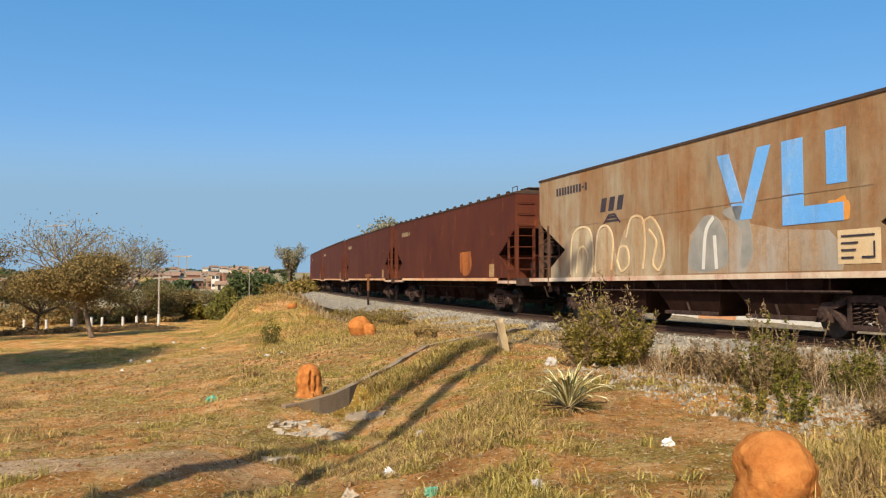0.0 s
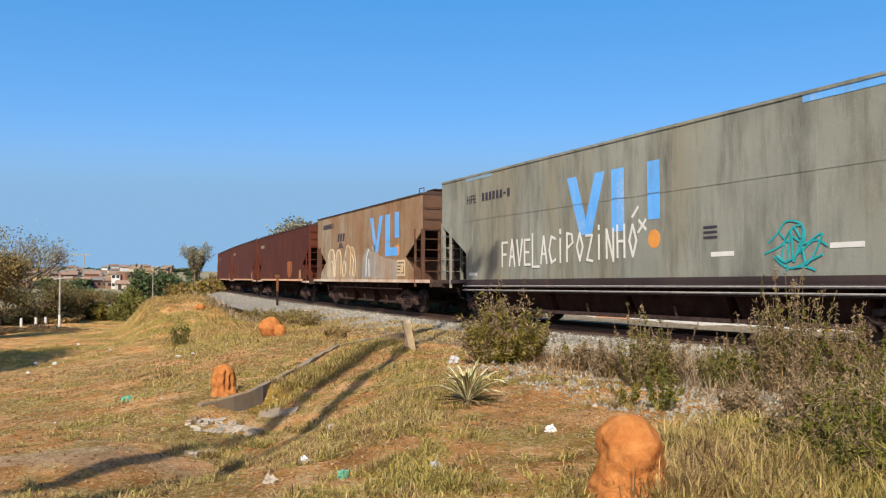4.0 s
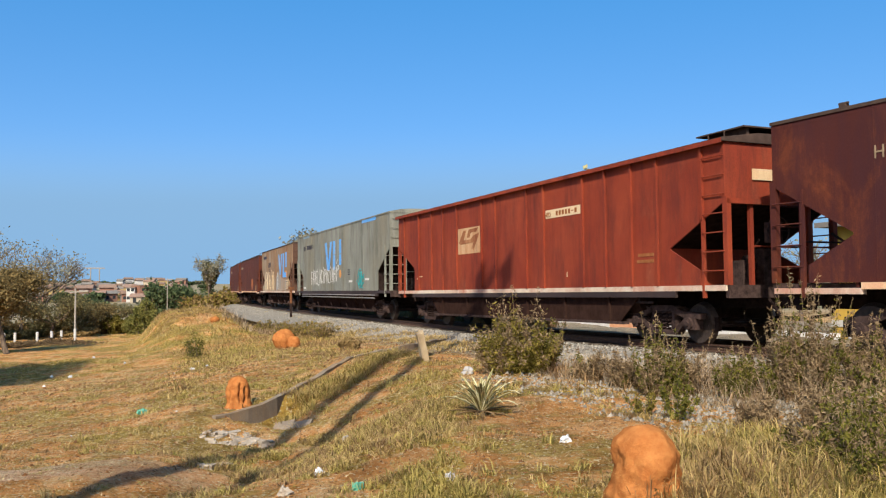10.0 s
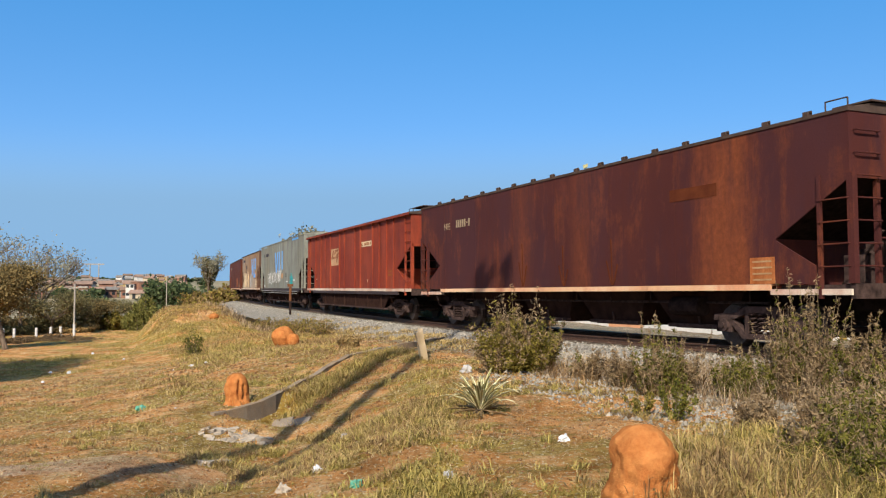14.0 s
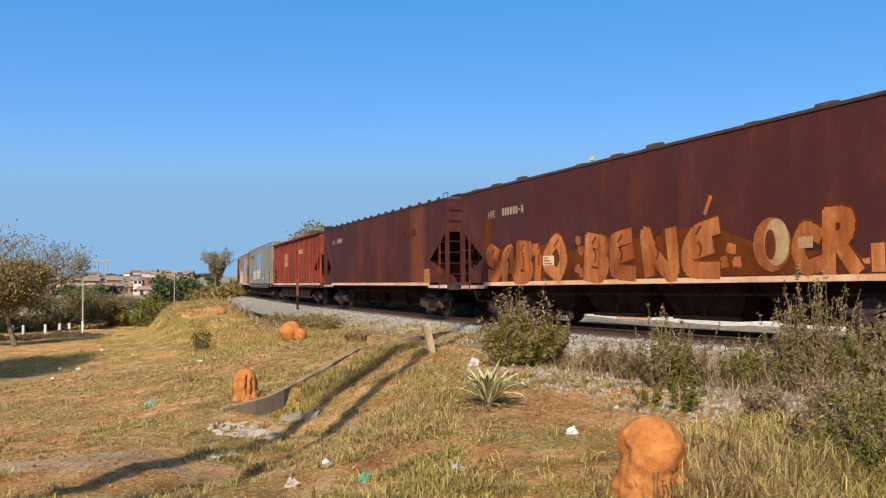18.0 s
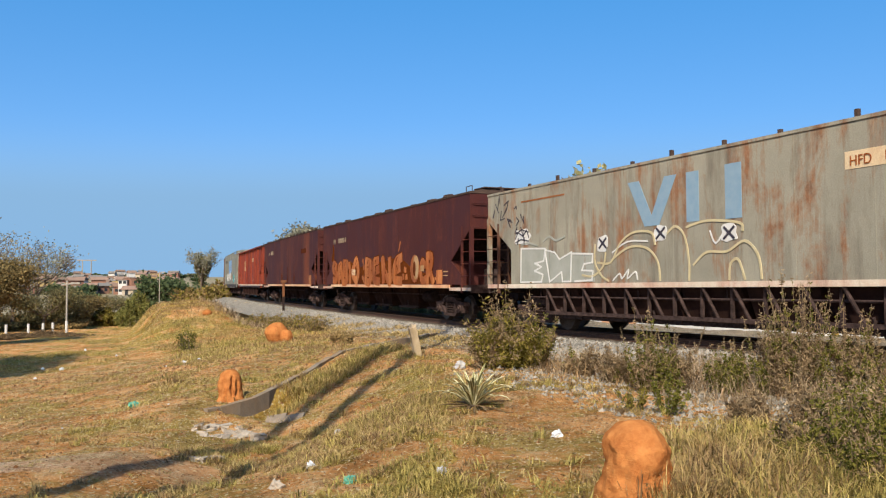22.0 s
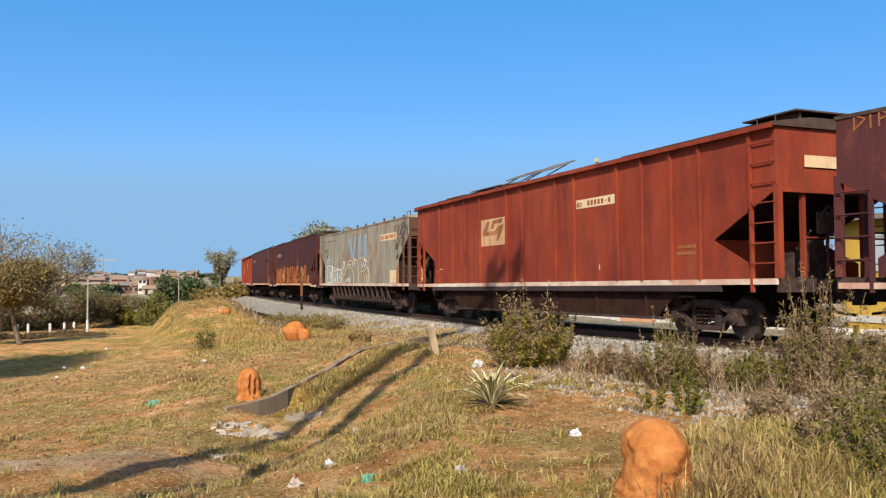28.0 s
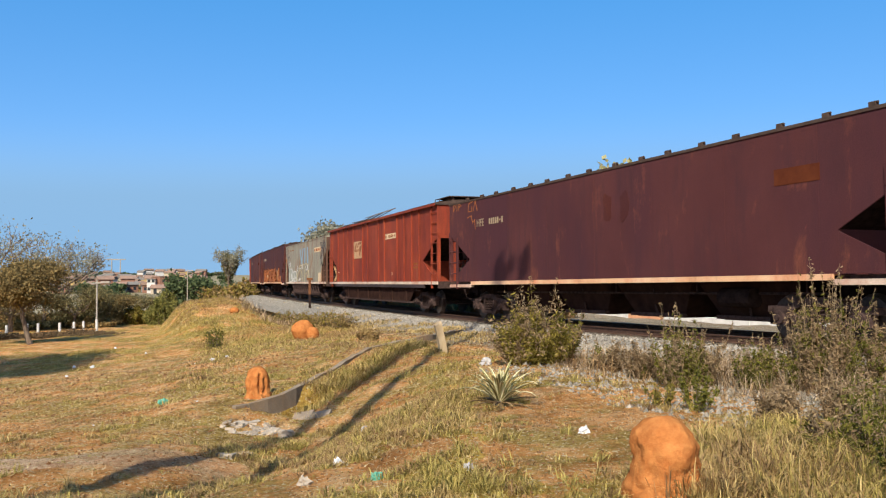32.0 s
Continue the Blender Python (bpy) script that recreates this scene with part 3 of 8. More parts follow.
def build_ground():
    xs = np.concatenate([-np.geomspace(2200, 26, 42), np.arange(-25, -7, 0.25), np.arange(-7, 5, 0.09), np.arange(5, 22.01, 0.22), np.geomspace(23, 2200, 40)])
    ys = np.concatenate([-np.geomspace(900, 3, 14), np.arange(-2, 6, 0.3), np.arange(6, 24, 0.1), np.arange(24, 60, 0.25), np.geomspace(61, 2600, 70)])
    gx, gy = np.meshgrid(xs, ys)
    z = ground_z(gx.ravel(), gy.ravel())
    nx, ny = len(xs), len(ys)
    me = bpy.data.meshes.new("ground")
    v = np.c_[gx.ravel(), gy.ravel(), z].astype(np.float32)
    idx = np.arange(nx * ny).reshape(ny, nx)
    f = np.stack([idx[:-1, :-1], idx[:-1, 1:], idx[1:, 1:], idx[1:, :-1]], axis=-1).reshape(-1, 4)
    me.vertices.add(len(v))
    me.vertices.foreach_set("co", v.ravel())
    me.loops.add(f.size)
    me.loops.foreach_set("vertex_index", f.ravel().astype(np.int32))
    me.polygons.add(len(f))
    me.polygons.foreach_set("loop_start", np.arange(0, f.size, 4, dtype=np.int32))
    me.polygons.foreach_set("use_smooth", np.ones(len(f), dtype=bool))
    me.update(calc_edges=True)
    flat_x, flat_y = gx.ravel(), gy.ravel()
    along, away = to_line(flat_x, flat_y)
    spread = 1.9 * smooth(18, 10, along)
    for key, v in (("grassy", np.clip(cover(flat_x, flat_y), 0, 1)), ("gravel", smooth(0, 1, (2.7 + spread - away) / (1.7 + spread * 0.6)) * smooth(-40.0, -28.0, away))):
        me.attributes.new(key, "FLOAT", "POINT").data.foreach_set("value", v.astype(np.float32))
    me.materials.append(GROUND)
    tagged(new("ground", me), "dry orange earth with patchy straw and green grass", "ground", kind="structure")


build_ground()


# ---- the track ----
def ribbon(name, off_z, s0, s1, step, material):
    """A bar with cross-section off_z (offset, height above the rail's top) along the line."""
    bm = bmesh.new()
    rings = []
    for s in np.arange(s0, s1 + 0.01, step):
        ring = []
        for off, h in off_z:
            x, y, _ = line_at(s, off)
            ring.append(bm.verts.new((x, y, rail_z(s) + h)))
        rings.append(ring)
    n = len(off_z)
    for a, b in zip(rings[:-1], rings[1:]):
        for i in range(n):
            bm.faces.new((a[i], a[(i + 1) % n], b[(i + 1) % n], b[i]))
    bm.faces.new(rings[0])
    bm.faces.new(rings[-1][::-1])
    return mesh_of(name, bm, material)


def build_track():
    bed = ribbon("ballast_bed", [(-1.9, -0.75), (-1.5, -0.42), (-0.35, -0.17), (0.45, -0.17), (0.45, -0.75)], -45, 180, 1.5, BALLAST)
    # bed below the train, painted dark in place of deep shade
    inner = ribbon("track_bed", [(0.45, -0.75), (0.45, -0.174), (3.2, -0.17), (4.4, -0.42), (5.0, -0.75)], -45, 180, 1.5, SHADED_BED)
    tagged(new("track_bed", inner), "dark ballast between the rails, the train's shade put into its colour", "ballast", kind="structure")
    tagged(new("ballast_bed", bed), "grey crushed stone ballast under the railway track", "ballast", kind="structure")
    for off in (HALF - 0.8, HALF + 0.8):
        prof = [(off - 0.07, -0.16), (off + 0.07, -0.16), (off + 0.07, -0.14), (off + 0.01, -0.12), (off + 0.01, -0.04), (off + 0.035, -0.03),
                (off + 0.035, 0), (off - 0.035, 0), (off - 0.035, -0.03), (off - 0.01, -0.04), (off - 0.01, -0.12), (off - 0.07, -0.14)]
        tagged(new("rail", ribbon("rail", prof, -45, 180, 1.5, RAIL)), "rusty steel rail fixed on wooden sleepers", "rail", "rails", "structure")
    bm = bmesh.new()
    box(bm, -1.3, 1.3, -0.11, 0.11, -0.3, -0.145)
    me = mesh_of("sleeper", bm, SLEEPER)
    bed_ob = thing("sleepers", Matrix(), "weathered wooden sleepers bedded in ballast", "sleepers", kind="structure")
    for s in np.arange(-20, 130, 0.62):
        x, y, th = line_at(s, HALF)
        part("sleeper", me, None, bed_ob, at=Matrix.Translation((x, y, rail_z(s))) @ Matrix.Rotation(th, 4, "Z"))
    # loose ballast stones on the near shoulder
    rng = np.random.default_rng(5)
    n = 9000
    s = np.where(rng.random(n) < 0.72, rng.uniform(-9, 26, n), rng.uniform(26, 70, n))
    off = -rng.beta(1.5, 2.2, n) * 2.4 + 0.35
    x, y, th = line_at(s, off)
    z = np.maximum(ground_z(x, y), rail_z(s) - 0.17 + np.minimum(0, (off + 0.35)) * 0.22)
    size = rng.uniform(0.025, 0.06, n)
    base = np.array([(1, 0, 0), (0, 1, 0), (-1, 0, 0), (0, -1, 0), (0, 0, 1)], float)
    tri = [(0, 1, 4), (1, 2, 4), (2, 3, 4), (3, 0, 4)]
    rot = rng.uniform(0, 6.28, n)
    jit = rng.uniform(0.6, 1.3, (n, 5, 3))
    p = base[None] * jit * size[:, None, None]
    p[:, :, 2] *= 0.8
    c, sn = np.cos(rot)[:, None], np.sin(rot)[:, None]
    px = p[:, :, 0] * c - p[:, :, 1] * sn + x[:, None]
    py = p[:, :, 0] * sn + p[:, :, 1] * c + y[:, None]
    pts = np.stack([px, py, p[:, :, 2] + z[:, None] - 0.005], -1)
    faces = np.concatenate([pts[:, list(t)] for t in tri])
    tagged(new("loose_ballast", quads("loose_ballast", faces, 3, BALLAST_LOOSE)), "loose grey ballast stones spilled beside the track", "stones", kind="stuff")


BALLAST_LOOSE = leafy("loose_ballast_stone", (0.13, 0.115, 0.095), (0.46, 0.42, 0.35), 0.9, 0.0)
build_track()


# ---- wagons ----
def flat(poly_yz, x, thick=0.008):
    """A thin painted patch on the side at x; poly in (y, z)."""
    bm = bmesh.new()
    prism_x(bm, poly_yz, x - thick, x)
    return bm


def stroke(bm, pts, w, x, thick=0.006, closed=False):
    """Painted line of width w through pts (y, z) on the side at x."""
    pts = [Vector(p) for p in pts]
    if closed:
        pts = pts + [pts[0]]
    for a, b in zip(pts[:-1], pts[1:]):
        d = b - a
        if d.length < 1e-5:
            continue
        d.normalize()
        n = Vector((-d.y, d.x)) * w / 2
        e = d * w * 0.35
        q = [a - e + n, b + e + n, b + e - n, a - e - n]
        prism_x(bm, [(v.x, v.y) for v in q], x - thick, x)
        thick += 0.0004


def curve_pts(pts, n=6, closed=False):
    """Points smoothed through pts."""
    p = [Vector(q) for q in pts]
    out = []
    m = len(p)
    for i in range(m if closed else m - 1):
        a, b, c, d = (p[(i + k) % m] if closed else p[min(max(i + k, 0), m - 1)] for k in (-1, 0, 1, 2))
        for j in range(n):
            t = j / n
            out.append(0.5 * (2 * b + (c - a) * t + (2 * a - 5 * b + 4 * c - d) * t * t + (3 * b - a - 3 * c + d) * t ** 3))
    if not closed:
        out.append(p[-1])
    return [(q.x, q.y) for q in out]


def lettering(text, size, x, y, z, material, parent, name="lettering", label="", stretch=1.0, width=0.0):
    """Text on the near side, read from the left of the train; starts at the front end."""
    cu = bpy.data.curves.new(name, "FONT")
    cu.body, cu.size, cu.extrude, cu.offset = text, size, 0.003, width
    tmp = new(name, cu)
    bpy.context.view_layer.update()
    me = bpy.data.meshes.new_from_object(tmp.evaluated_get(bpy.context.evaluated_depsgraph_get()))
    bpy.data.objects.remove(tmp)
    me.materials.clear()
    me.materials.append(material)
    m = Matrix.Translation((x - 0.004, y, z)) @ Matrix(((0, 0, -1, 0), (-1, 0, 0, 0), (0, 1, 0, 0), (0, 0, 0, 1))) @ Matrix.Diagonal((stretch, 1, 1, 1))
    return part(name, me, None, parent, label, m)


def make_wheelset():
    bm = bmesh.new()
    rod(bm, (-0.95, 0, 0), (0.95, 0, 0), 0.08, n=10)
    for sx in (-0.8, 0.8):
        for a, b, r0, r1 in ((-0.075, -0.03, 0.40, 0.42), (-0.03, 0.06, 0.42, 0.46), (0.06, 0.07, 0.46, 0.43)):
            k = 1 if sx < 0 else -1
            rod(bm, (sx + a * k, 0, 0), (sx + b * k, 0, 0), r0, r1, 24)
        k = -1 if sx < 0 else 1
        rod(bm, (sx + 0.07 * k, 0, 0), (sx + 0.1 * k, 0, 0), 0.14, 0.12, 12)
        for i in range(5):
            a = i * 2 * math.pi / 5
            rod(bm, (sx + 0.078 * k, 0.27 * math.cos(a), 0.27 * math.sin(a)), (sx + 0.085 * k, 0.27 * math.cos(a), 0.27 * math.sin(a)), 0.035, n=6)
    return mesh_of("wheelset", bm, WHEEL)


def make_side_frame():
    """Cast frame: arched top chord, tension struts, columns, journal boxes with round caps."""
    bm = bmesh.new()
    for k in (-1, 1):
        for poly in ([(0, 0.68), (0, 0.8), (0.35, 0.8), (0.62, 0.68), (1.2, 0.64), (1.22, 0.52), (0.66, 0.55), (0.34, 0.66)], [(0, 0.18), (0, 0.28), (0.36, 0.28), (0.74, 0.56), (0.86, 0.56), (0.44, 0.18)]):
            prism_x(bm, [(k * y, z) for y, z in poly], -0.09, 0.09)
        box(bm, -0.08, 0.08, k * 0.34 - 0.045, k * 0.34 + 0.045, 0.27, 0.7)
        box(bm, -0.11, 0.11, k * 0.89 - 0.16, k * 0.89 + 0.16, 0.3, 0.56)
        rod(bm, (-0.17, k * 0.89, 0.43), (0.17, k * 0.89, 0.43), 0.125, n=14)
        rod(bm, (-0.2, k * 0.89, 0.43), (0.2, k * 0.89, 0.43), 0.06, n=8)
        rod(bm, (-0.12, k * 0.5, 0.75), (0.12, k * 0.5, 0.75), 0.03, n=6)
    return mesh_of("side_frame", bm, BOGIE)


def make_springs():
    """One coil spring as a wound wire."""
    bm = bmesh.new()
    pts = [(0.075 * math.cos(k * 0.785), 0.075 * math.sin(k * 0.785), 0.28 + 0.4 * k / 40) for k in range(41)]
    for a, b in zip(pts[:-1], pts[1:]):
        rod(bm, a, b, 0.017, n=4, cap=False)
    return mesh_of("coil_spring", bm, BOGIE)


def make_brake():
    bm = bmesh.new()
    for y in (-0.38, 0.38, -1.38, 1.38):
        rod(bm, (-0.75, y, 0.4), (0.75, y, 0.4), 0.05, n=6)
        for x in (-0.8, 0.8):
            box(bm, x - 0.05, x + 0.05, y - 0.05, y + 0.05, 0.28, 0.56)
    box(bm, -0.06, 0.06, -1.4, 1.4, 0.47, 0.53)
    return mesh_of("brake_rigging", bm, UNDER)


WHEELSET, SIDE_FRAME, SPRINGS, BRAKE = make_wheelset(), make_side_frame(), make_springs(), make_brake()
WHEEL_KEYS = {}


def bogie(parent, y):
    bm = bmesh.new()
    box(bm, -0.98, 0.98, -0.2, 0.2, 0.5, 0.74)
    rod(bm, (0, 0, 0.7), (0, 0, 0.92), 0.2, n=12)
    b = part("bogie", bm, BOGIE, parent, at=Matrix.Translation((0, y, 0)))
    for sx in (-1.02, 1.02):
        part("side_frame", SIDE_FRAME, None, b, at=Matrix.Translation((sx, 0, 0)))
        for wy in (-0.2, 0, 0.2):
            part("coil_spring", SPRINGS, None, b, at=Matrix.Translation((sx * 1.02, wy, 0)))
    part("brake_rigging", BRAKE, None, b)
    for wy in (-0.89, 0.89):
        w = part("wheelset", WHEELSET, None, b, at=Matrix.Translation((0, wy, 0.42)))
        WHEEL_KEYS.setdefault(wy, []).append(w)


def make_coupler():
    bm = bmesh.new()
    box(bm, -0.09, 0.09, -0.1, 0.62, 0.78, 0.98)
    box(bm, -0.16, 0.16, 0.52, 0.72, 0.72, 1.03)
    rod(bm, (0.4, 0.05, 0.95), (0.42, 0.4, 0.6), 0.03, n=6)
    rod(bm, (0.42, 0.4, 0.6), (0.3, 0.72, 0.55), 0.03, n=6)
    return mesh_of("coupler", bm, UNDER)


COUPLER = make_coupler()


def wagon(length, eave, paint, sill, label, style="smooth", za=0.62, zb=0.31, inset=1.95, sill_z=1.1, hatches="bumps", end_paint=None, near=True, chutes=4, deep=False, ext=0.0):
    """A hopper wagon; local y runs forward, z from the rail's top, its near side at -x."""
    w = thing("hopper_wagon", Matrix(), label, "freight wagon", "train of hopper wagons")
    P = length / 2
    L, H = P - ext, eave - sill_z
    top, mid = sill_z + H * za, sill_z + H * zb
    sill_h = 0.11
    base = sill_z + sill_h
    end_paint = end_paint or paint
    sides = []
    for sx in (-1, 1):
        bm = bmesh.new()
        prism_x(bm, [(-L, eave), (-L, top), (-L + inset, mid), (-L + inset, base), (L - inset, base), (L - inset, mid), (L, top), (L, eave)], sx * HALF, sx * (HALF - 0.03))
        sides.append(part("side_panel", bm, paint, w))
        bm = bmesh.new()
        prism_y(bm, [(sx * (HALF + 0.025), sill_z), (sx * (HALF + 0.025), base), (sx * (HALF - 0.12), base), (sx * (HALF - 0.12), base - 0.03), (sx * (HALF - 0.02), base - 0.03), (sx * (HALF - 0.02), sill_z)], *((-P, P) if not deep else (-L + inset * 1.08, L - inset * 1.08)))
        part("side_sill", bm, sill, w, "chipped pale side sill" if sill in (SILL_PALE, SILL_WHITE) else "")
        for sy in (-1, 1) if deep else ():
            bm = bmesh.new()
            y0, y1 = sorted((sy * P, sy * (L - inset * 1.08)))
            x0, x1 = sorted((sx * (HALF - 0.1), sx * (HALF + 0.02)))
            box(bm, x0, x1, y0, y1, sill_z - 0.08, sill_z + 0.02)
            part("end_sill", bm, SILL_WHITE, w, "chipped white end sill")
        for sy in () if style == "plain" else (-1,) if style == "ribbed" else (-1, 1):
            bm = bmesh.new()
            a = sy * (L - inset)
            prism_x(bm, [(a, base), (a, mid - 0.03), (sy * (L - inset * 0.45), base + 0.3), (sy * (L - inset * 0.45), base)], sx * (HALF - 0.002), sx * (HALF - 0.03))
            part("corner_gusset", bm, paint, w)
        for sy in (-1, 1):
            bm = bmesh.new()
            x0 = sx * (HALF - 0.1)
            box(bm, min(x0, sx * (HALF + 0.01)), max(x0, sx * (HALF + 0.01)), sy * L - 0.06, sy * L + 0.06, base, top + 0.08)
            part("corner_post", bm, paint if style == "plain" and sy > 0 else end_paint, w)
            # ladder in the end bay
            bm = bmesh.new()
            yl = sy * (L - 0.62)
            zl = top - 0.12 if sy > 0 else top + 0.1
            box(bm, sx * HALF - 0.035, sx * HALF + 0.035, yl - 0.03, yl + 0.03, base - 0.25, zl)
            k = 0
            z = base + 0.28
            while z < (eave - 0.15 if sy < 0 and style == "ribbed" else top - 0.2):
                y1 = sy * (L - 0.02)
                rod(bm, (sx * (HALF + 0.045), yl, z), (sx * (HALF + 0.045), y1, z), 0.014, n=5)
                for yy in (yl, y1):
                    rod(bm, (sx * (HALF - 0.02), yy, z), (sx * (HALF + 0.045), yy, z), 0.012, n=5)
                z += 0.37
                k += 1
            part("ladder", bm, end_paint, w)
    for sy in (-1, 1):
        bm = bmesh.new()
        box(bm, -HALF + 0.03, HALF - 0.03, sy * L - 0.02 * sy - 0.02, sy * L - 0.02 * sy + 0.02, top, eave)
        if style == "ribbed":
            box(bm, -HALF, HALF, sy * L - 0.06, sy * L + 0.06, top - 0.05, top + 0.05)
        part("end_panel", bm, end_paint, w)
        # sloping floor of the hold, and the bulkhead below it
        bm = bmesh.new()
        a, b = sy * (L - 0.03), sy * (L - inset)
        prism_x(bm, [(a, top), (a, top + 0.05), (b, mid + 0.05), (b - sy * 1.2, base), (b - sy * 1.2, base - 0.06), (b, mid)], -HALF + 0.032, HALF - 0.032)
        part("slope_sheet", bm, UNDER, w)
        bm = bmesh.new()
        box(bm, -HALF + 0.035, HALF - 0.035, min(b, b - sy * 0.04), max(b, b - sy * 0.04), base - 0.08, mid)
        # plain wagons: near-black bulkhead, the end bay's shade put into its colour
        part("bulkhead", bm, end_paint if style != "plain" else UNDER, w)
        bm = bmesh.new()
        box(bm, -HALF + 0.12, HALF - 0.12, min(sy * P, b), max(sy * P, b), base - 0.09, base - 0.02)
        box(bm, -HALF + 0.02, HALF - 0.02, sy * P - 0.05, sy * P + 0.05, sill_z - 0.14, base)
        part("end_platform", bm, BOGIE, w)
        bm = bmesh.new()
        for x in (-0.75, 0.75):
            box(bm, x - 0.04, x + 0.04, sy * (L - 0.05) - 0.04, sy * (L - 0.05) + 0.04, base, top)
        rod(bm, (-0.75, sy * (L - 0.05), base + 0.75), (HALF, sy * (L - 0.05), base + 0.75), 0.02, n=6)
        part("end_stanchion", bm, end_paint, w)
        if style != "ribbed":
            # ladder on the end, up to the roof
            ye = sy * (L + 0.07)
            for i in range(8):
                z = base + 0.28 + i * 0.37
                if z > eave - 0.1:
                    break
                bm = bmesh.new()
                rod(bm, (-HALF + 0.1, ye, z), (-0.78, ye, z), 0.016, n=5)
                for x in (-HALF + 0.1, -0.78):
                    rod(bm, (x, sy * (L - 0.02), z), (x, ye, z), 0.014, n=5)
                part("ladder_rung", bm, end_paint, w)
        if sy < 0:
            # hand brake: wheel, column and gear box beside the ladder
            bm = bmesh.new()
            c = Vector((-0.25, -L - 0.16, base + 1.05))
            ring = [c + Vector((0.27 * math.cos(k * math.pi / 8), 0, 0.27 * math.sin(k * math.pi / 8))) for k in range(16)]
            for k in range(16):
                rod(bm, ring[k], ring[(k + 1) % 16], 0.018, n=5, cap=False)
            for k in range(0, 16, 4):
                rod(bm, c, ring[k], 0.013, n=5)
            part("brake_wheel", bm, BOGIE, w)
            bm = bmesh.new()
            box(bm, -0.42, -0.1, -L - 0.12, -L + 0.04, base + 0.82, base + 1.22)
            rod(bm, (-0.25, -L - 0.04, base), (-0.25, -L - 0.04, base + 0.82), 0.03, n=6)
            part("brake_box", bm, BOGIE, w)
        bm = bmesh.new()
        for i in range(2):
            box(bm, -0.5 + i * 0.55, -0.2 + i * 0.5, sy * (L - 0.75) - 0.2, sy * (L - 0.75) + 0.2, base, base + 0.5 + 0.25 * i)
        rod(bm, (-0.1, sy * (L - 0.9), base + 0.45), (0.55, sy * (L - 0.9), base + 0.45), 0.17, n=12)
        rod(bm, (-0.3, sy * (L - 0.3), base + 0.9), (0.1, sy * (L - 1.5), base), 0.025, n=5)
        part("brake_gear", bm, BOGIE, w)
        m = Matrix.Translation((0, sy * (P - 0.05), 0)) @ (Matrix() if sy > 0 else Matrix.Rotation(math.pi, 4, "Z"))
        part("coupler", COUPLER, None, w, at=m)
    # roof
    bm = bmesh.new()
    if style == "ribbed":
        prism_y(bm, [(-HALF - 0.1, eave), (-HALF - 0.1, eave + 0.07), (-0.6, eave + 0.2), (0.6, eave + 0.2), (HALF + 0.1, eave + 0.07), (HALF + 0.1, eave)], -L - 0.06, L + 0.06)
    else:
        prism_y(bm, [(-HALF - 0.02, eave - 0.03), (-HALF - 0.02, eave + 0.03), (-0.95, eave + 0.12), (-0.55, eave + 0.15), (0.55, eave + 0.15), (0.95, eave + 0.12), (HALF + 0.02, eave + 0.03), (HALF + 0.02, eave - 0.03)], -L - 0.02, L + 0.02)
    part("roof", bm, ROOF_DARK if style != "plain" else paint, w)
    if style == "ribbed":
        for sx in (-1, 1):
            bm = bmesh.new()
            x0, x1 = sorted((sx * (HALF + 0.103), sx * (HALF + 0.118)))
            box(bm, x0, x1, -L - 0.06, L + 0.06, eave - 0.035, eave + 0.055)
            part("eave_board", bm, paint, w)
    if hatches in ("bumps", "lumps", "posts"):
        step = {"bumps": 1.05, "lumps": 1.5, "posts": 1.45}[hatches]
        y = -L + 0.9
        i = 0
        while y < L - 0.5:
            bm = bmesh.new()
            if hatches == "bumps":
                box(bm, -HALF + 0.03, -HALF + 0.13, y - 0.06, y + 0.06, eave + 0.02, eave + 0.11)
                rod(bm, (-HALF + 0.08, y - 0.09, eave + 0.11), (-HALF + 0.08, y + 0.09, eave + 0.11), 0.022, n=6)
            elif hatches == "lumps":
                hgt = 0.06 + 0.025 * ((i * 3) % 4)
                prism_y(bm, [(-HALF + 0.05, eave + 0.02), (-HALF + 0.1, eave + hgt), (-HALF + 0.3, eave + hgt + 0.03), (-HALF + 0.4, eave + 0.05)], y - 0.1 - 0.06 * (i % 3), y + 0.12)
            else:
                box(bm, -HALF + 0.08, -HALF + 0.15, y - 0.035, y + 0.035, eave + 0.02, eave + 0.12 + 0.03 * (i % 3))
            part("hatch_bracket" if hatches != "lumps" else "roof_hatch", bm, ROOF_DARK, w)
            y += step * (0.9 + 0.2 * ((i * 7) % 5) / 4)
            i += 1
    if hatches in ("bumps", "lumps"):
        bm = bmesh.new()
        box(bm, -0.55, 0.55, -L + 0.4, L - 0.4, eave + 0.17, eave + 0.24)
        part("hatch_cover", bm, ROOF_DARK, w)
    # grab rails and the running board at the rear
    if hatches != "none":
        for x in (-HALF + 0.12, -0.3):
            bm = bmesh.new()
            for a, b in (((x, -L + 0.1, eave), (x, -L + 0.1, eave + 0.22)), ((x, -L + 0.1, eave + 0.22), (x, -L + 0.55, eave + 0.22)), ((x, -L + 0.55, eave + 0.22), (x, -L + 0.55, eave))):
                rod(bm, a, b, 0.014, n=5)
            part("roof_grab_rail", bm, ROOF_DARK, w)
        bm = bmesh.new()
        hb = 0.3 if style == "ribbed" else 0.24 if style == "plain" else 0.15
        box(bm, -HALF + 0.45, HALF - 0.35, -L - 0.08, -L + (1.3 if style == "ribbed" else 0.7), eave + hb, eave + hb + 0.03)
        for x in (-0.8, 0.8):
            box(bm, x - 0.03, x + 0.03, -L, -L + 0.6, eave + 0.02, eave + hb)
        part("running_board", bm, ROOF_DARK, w)
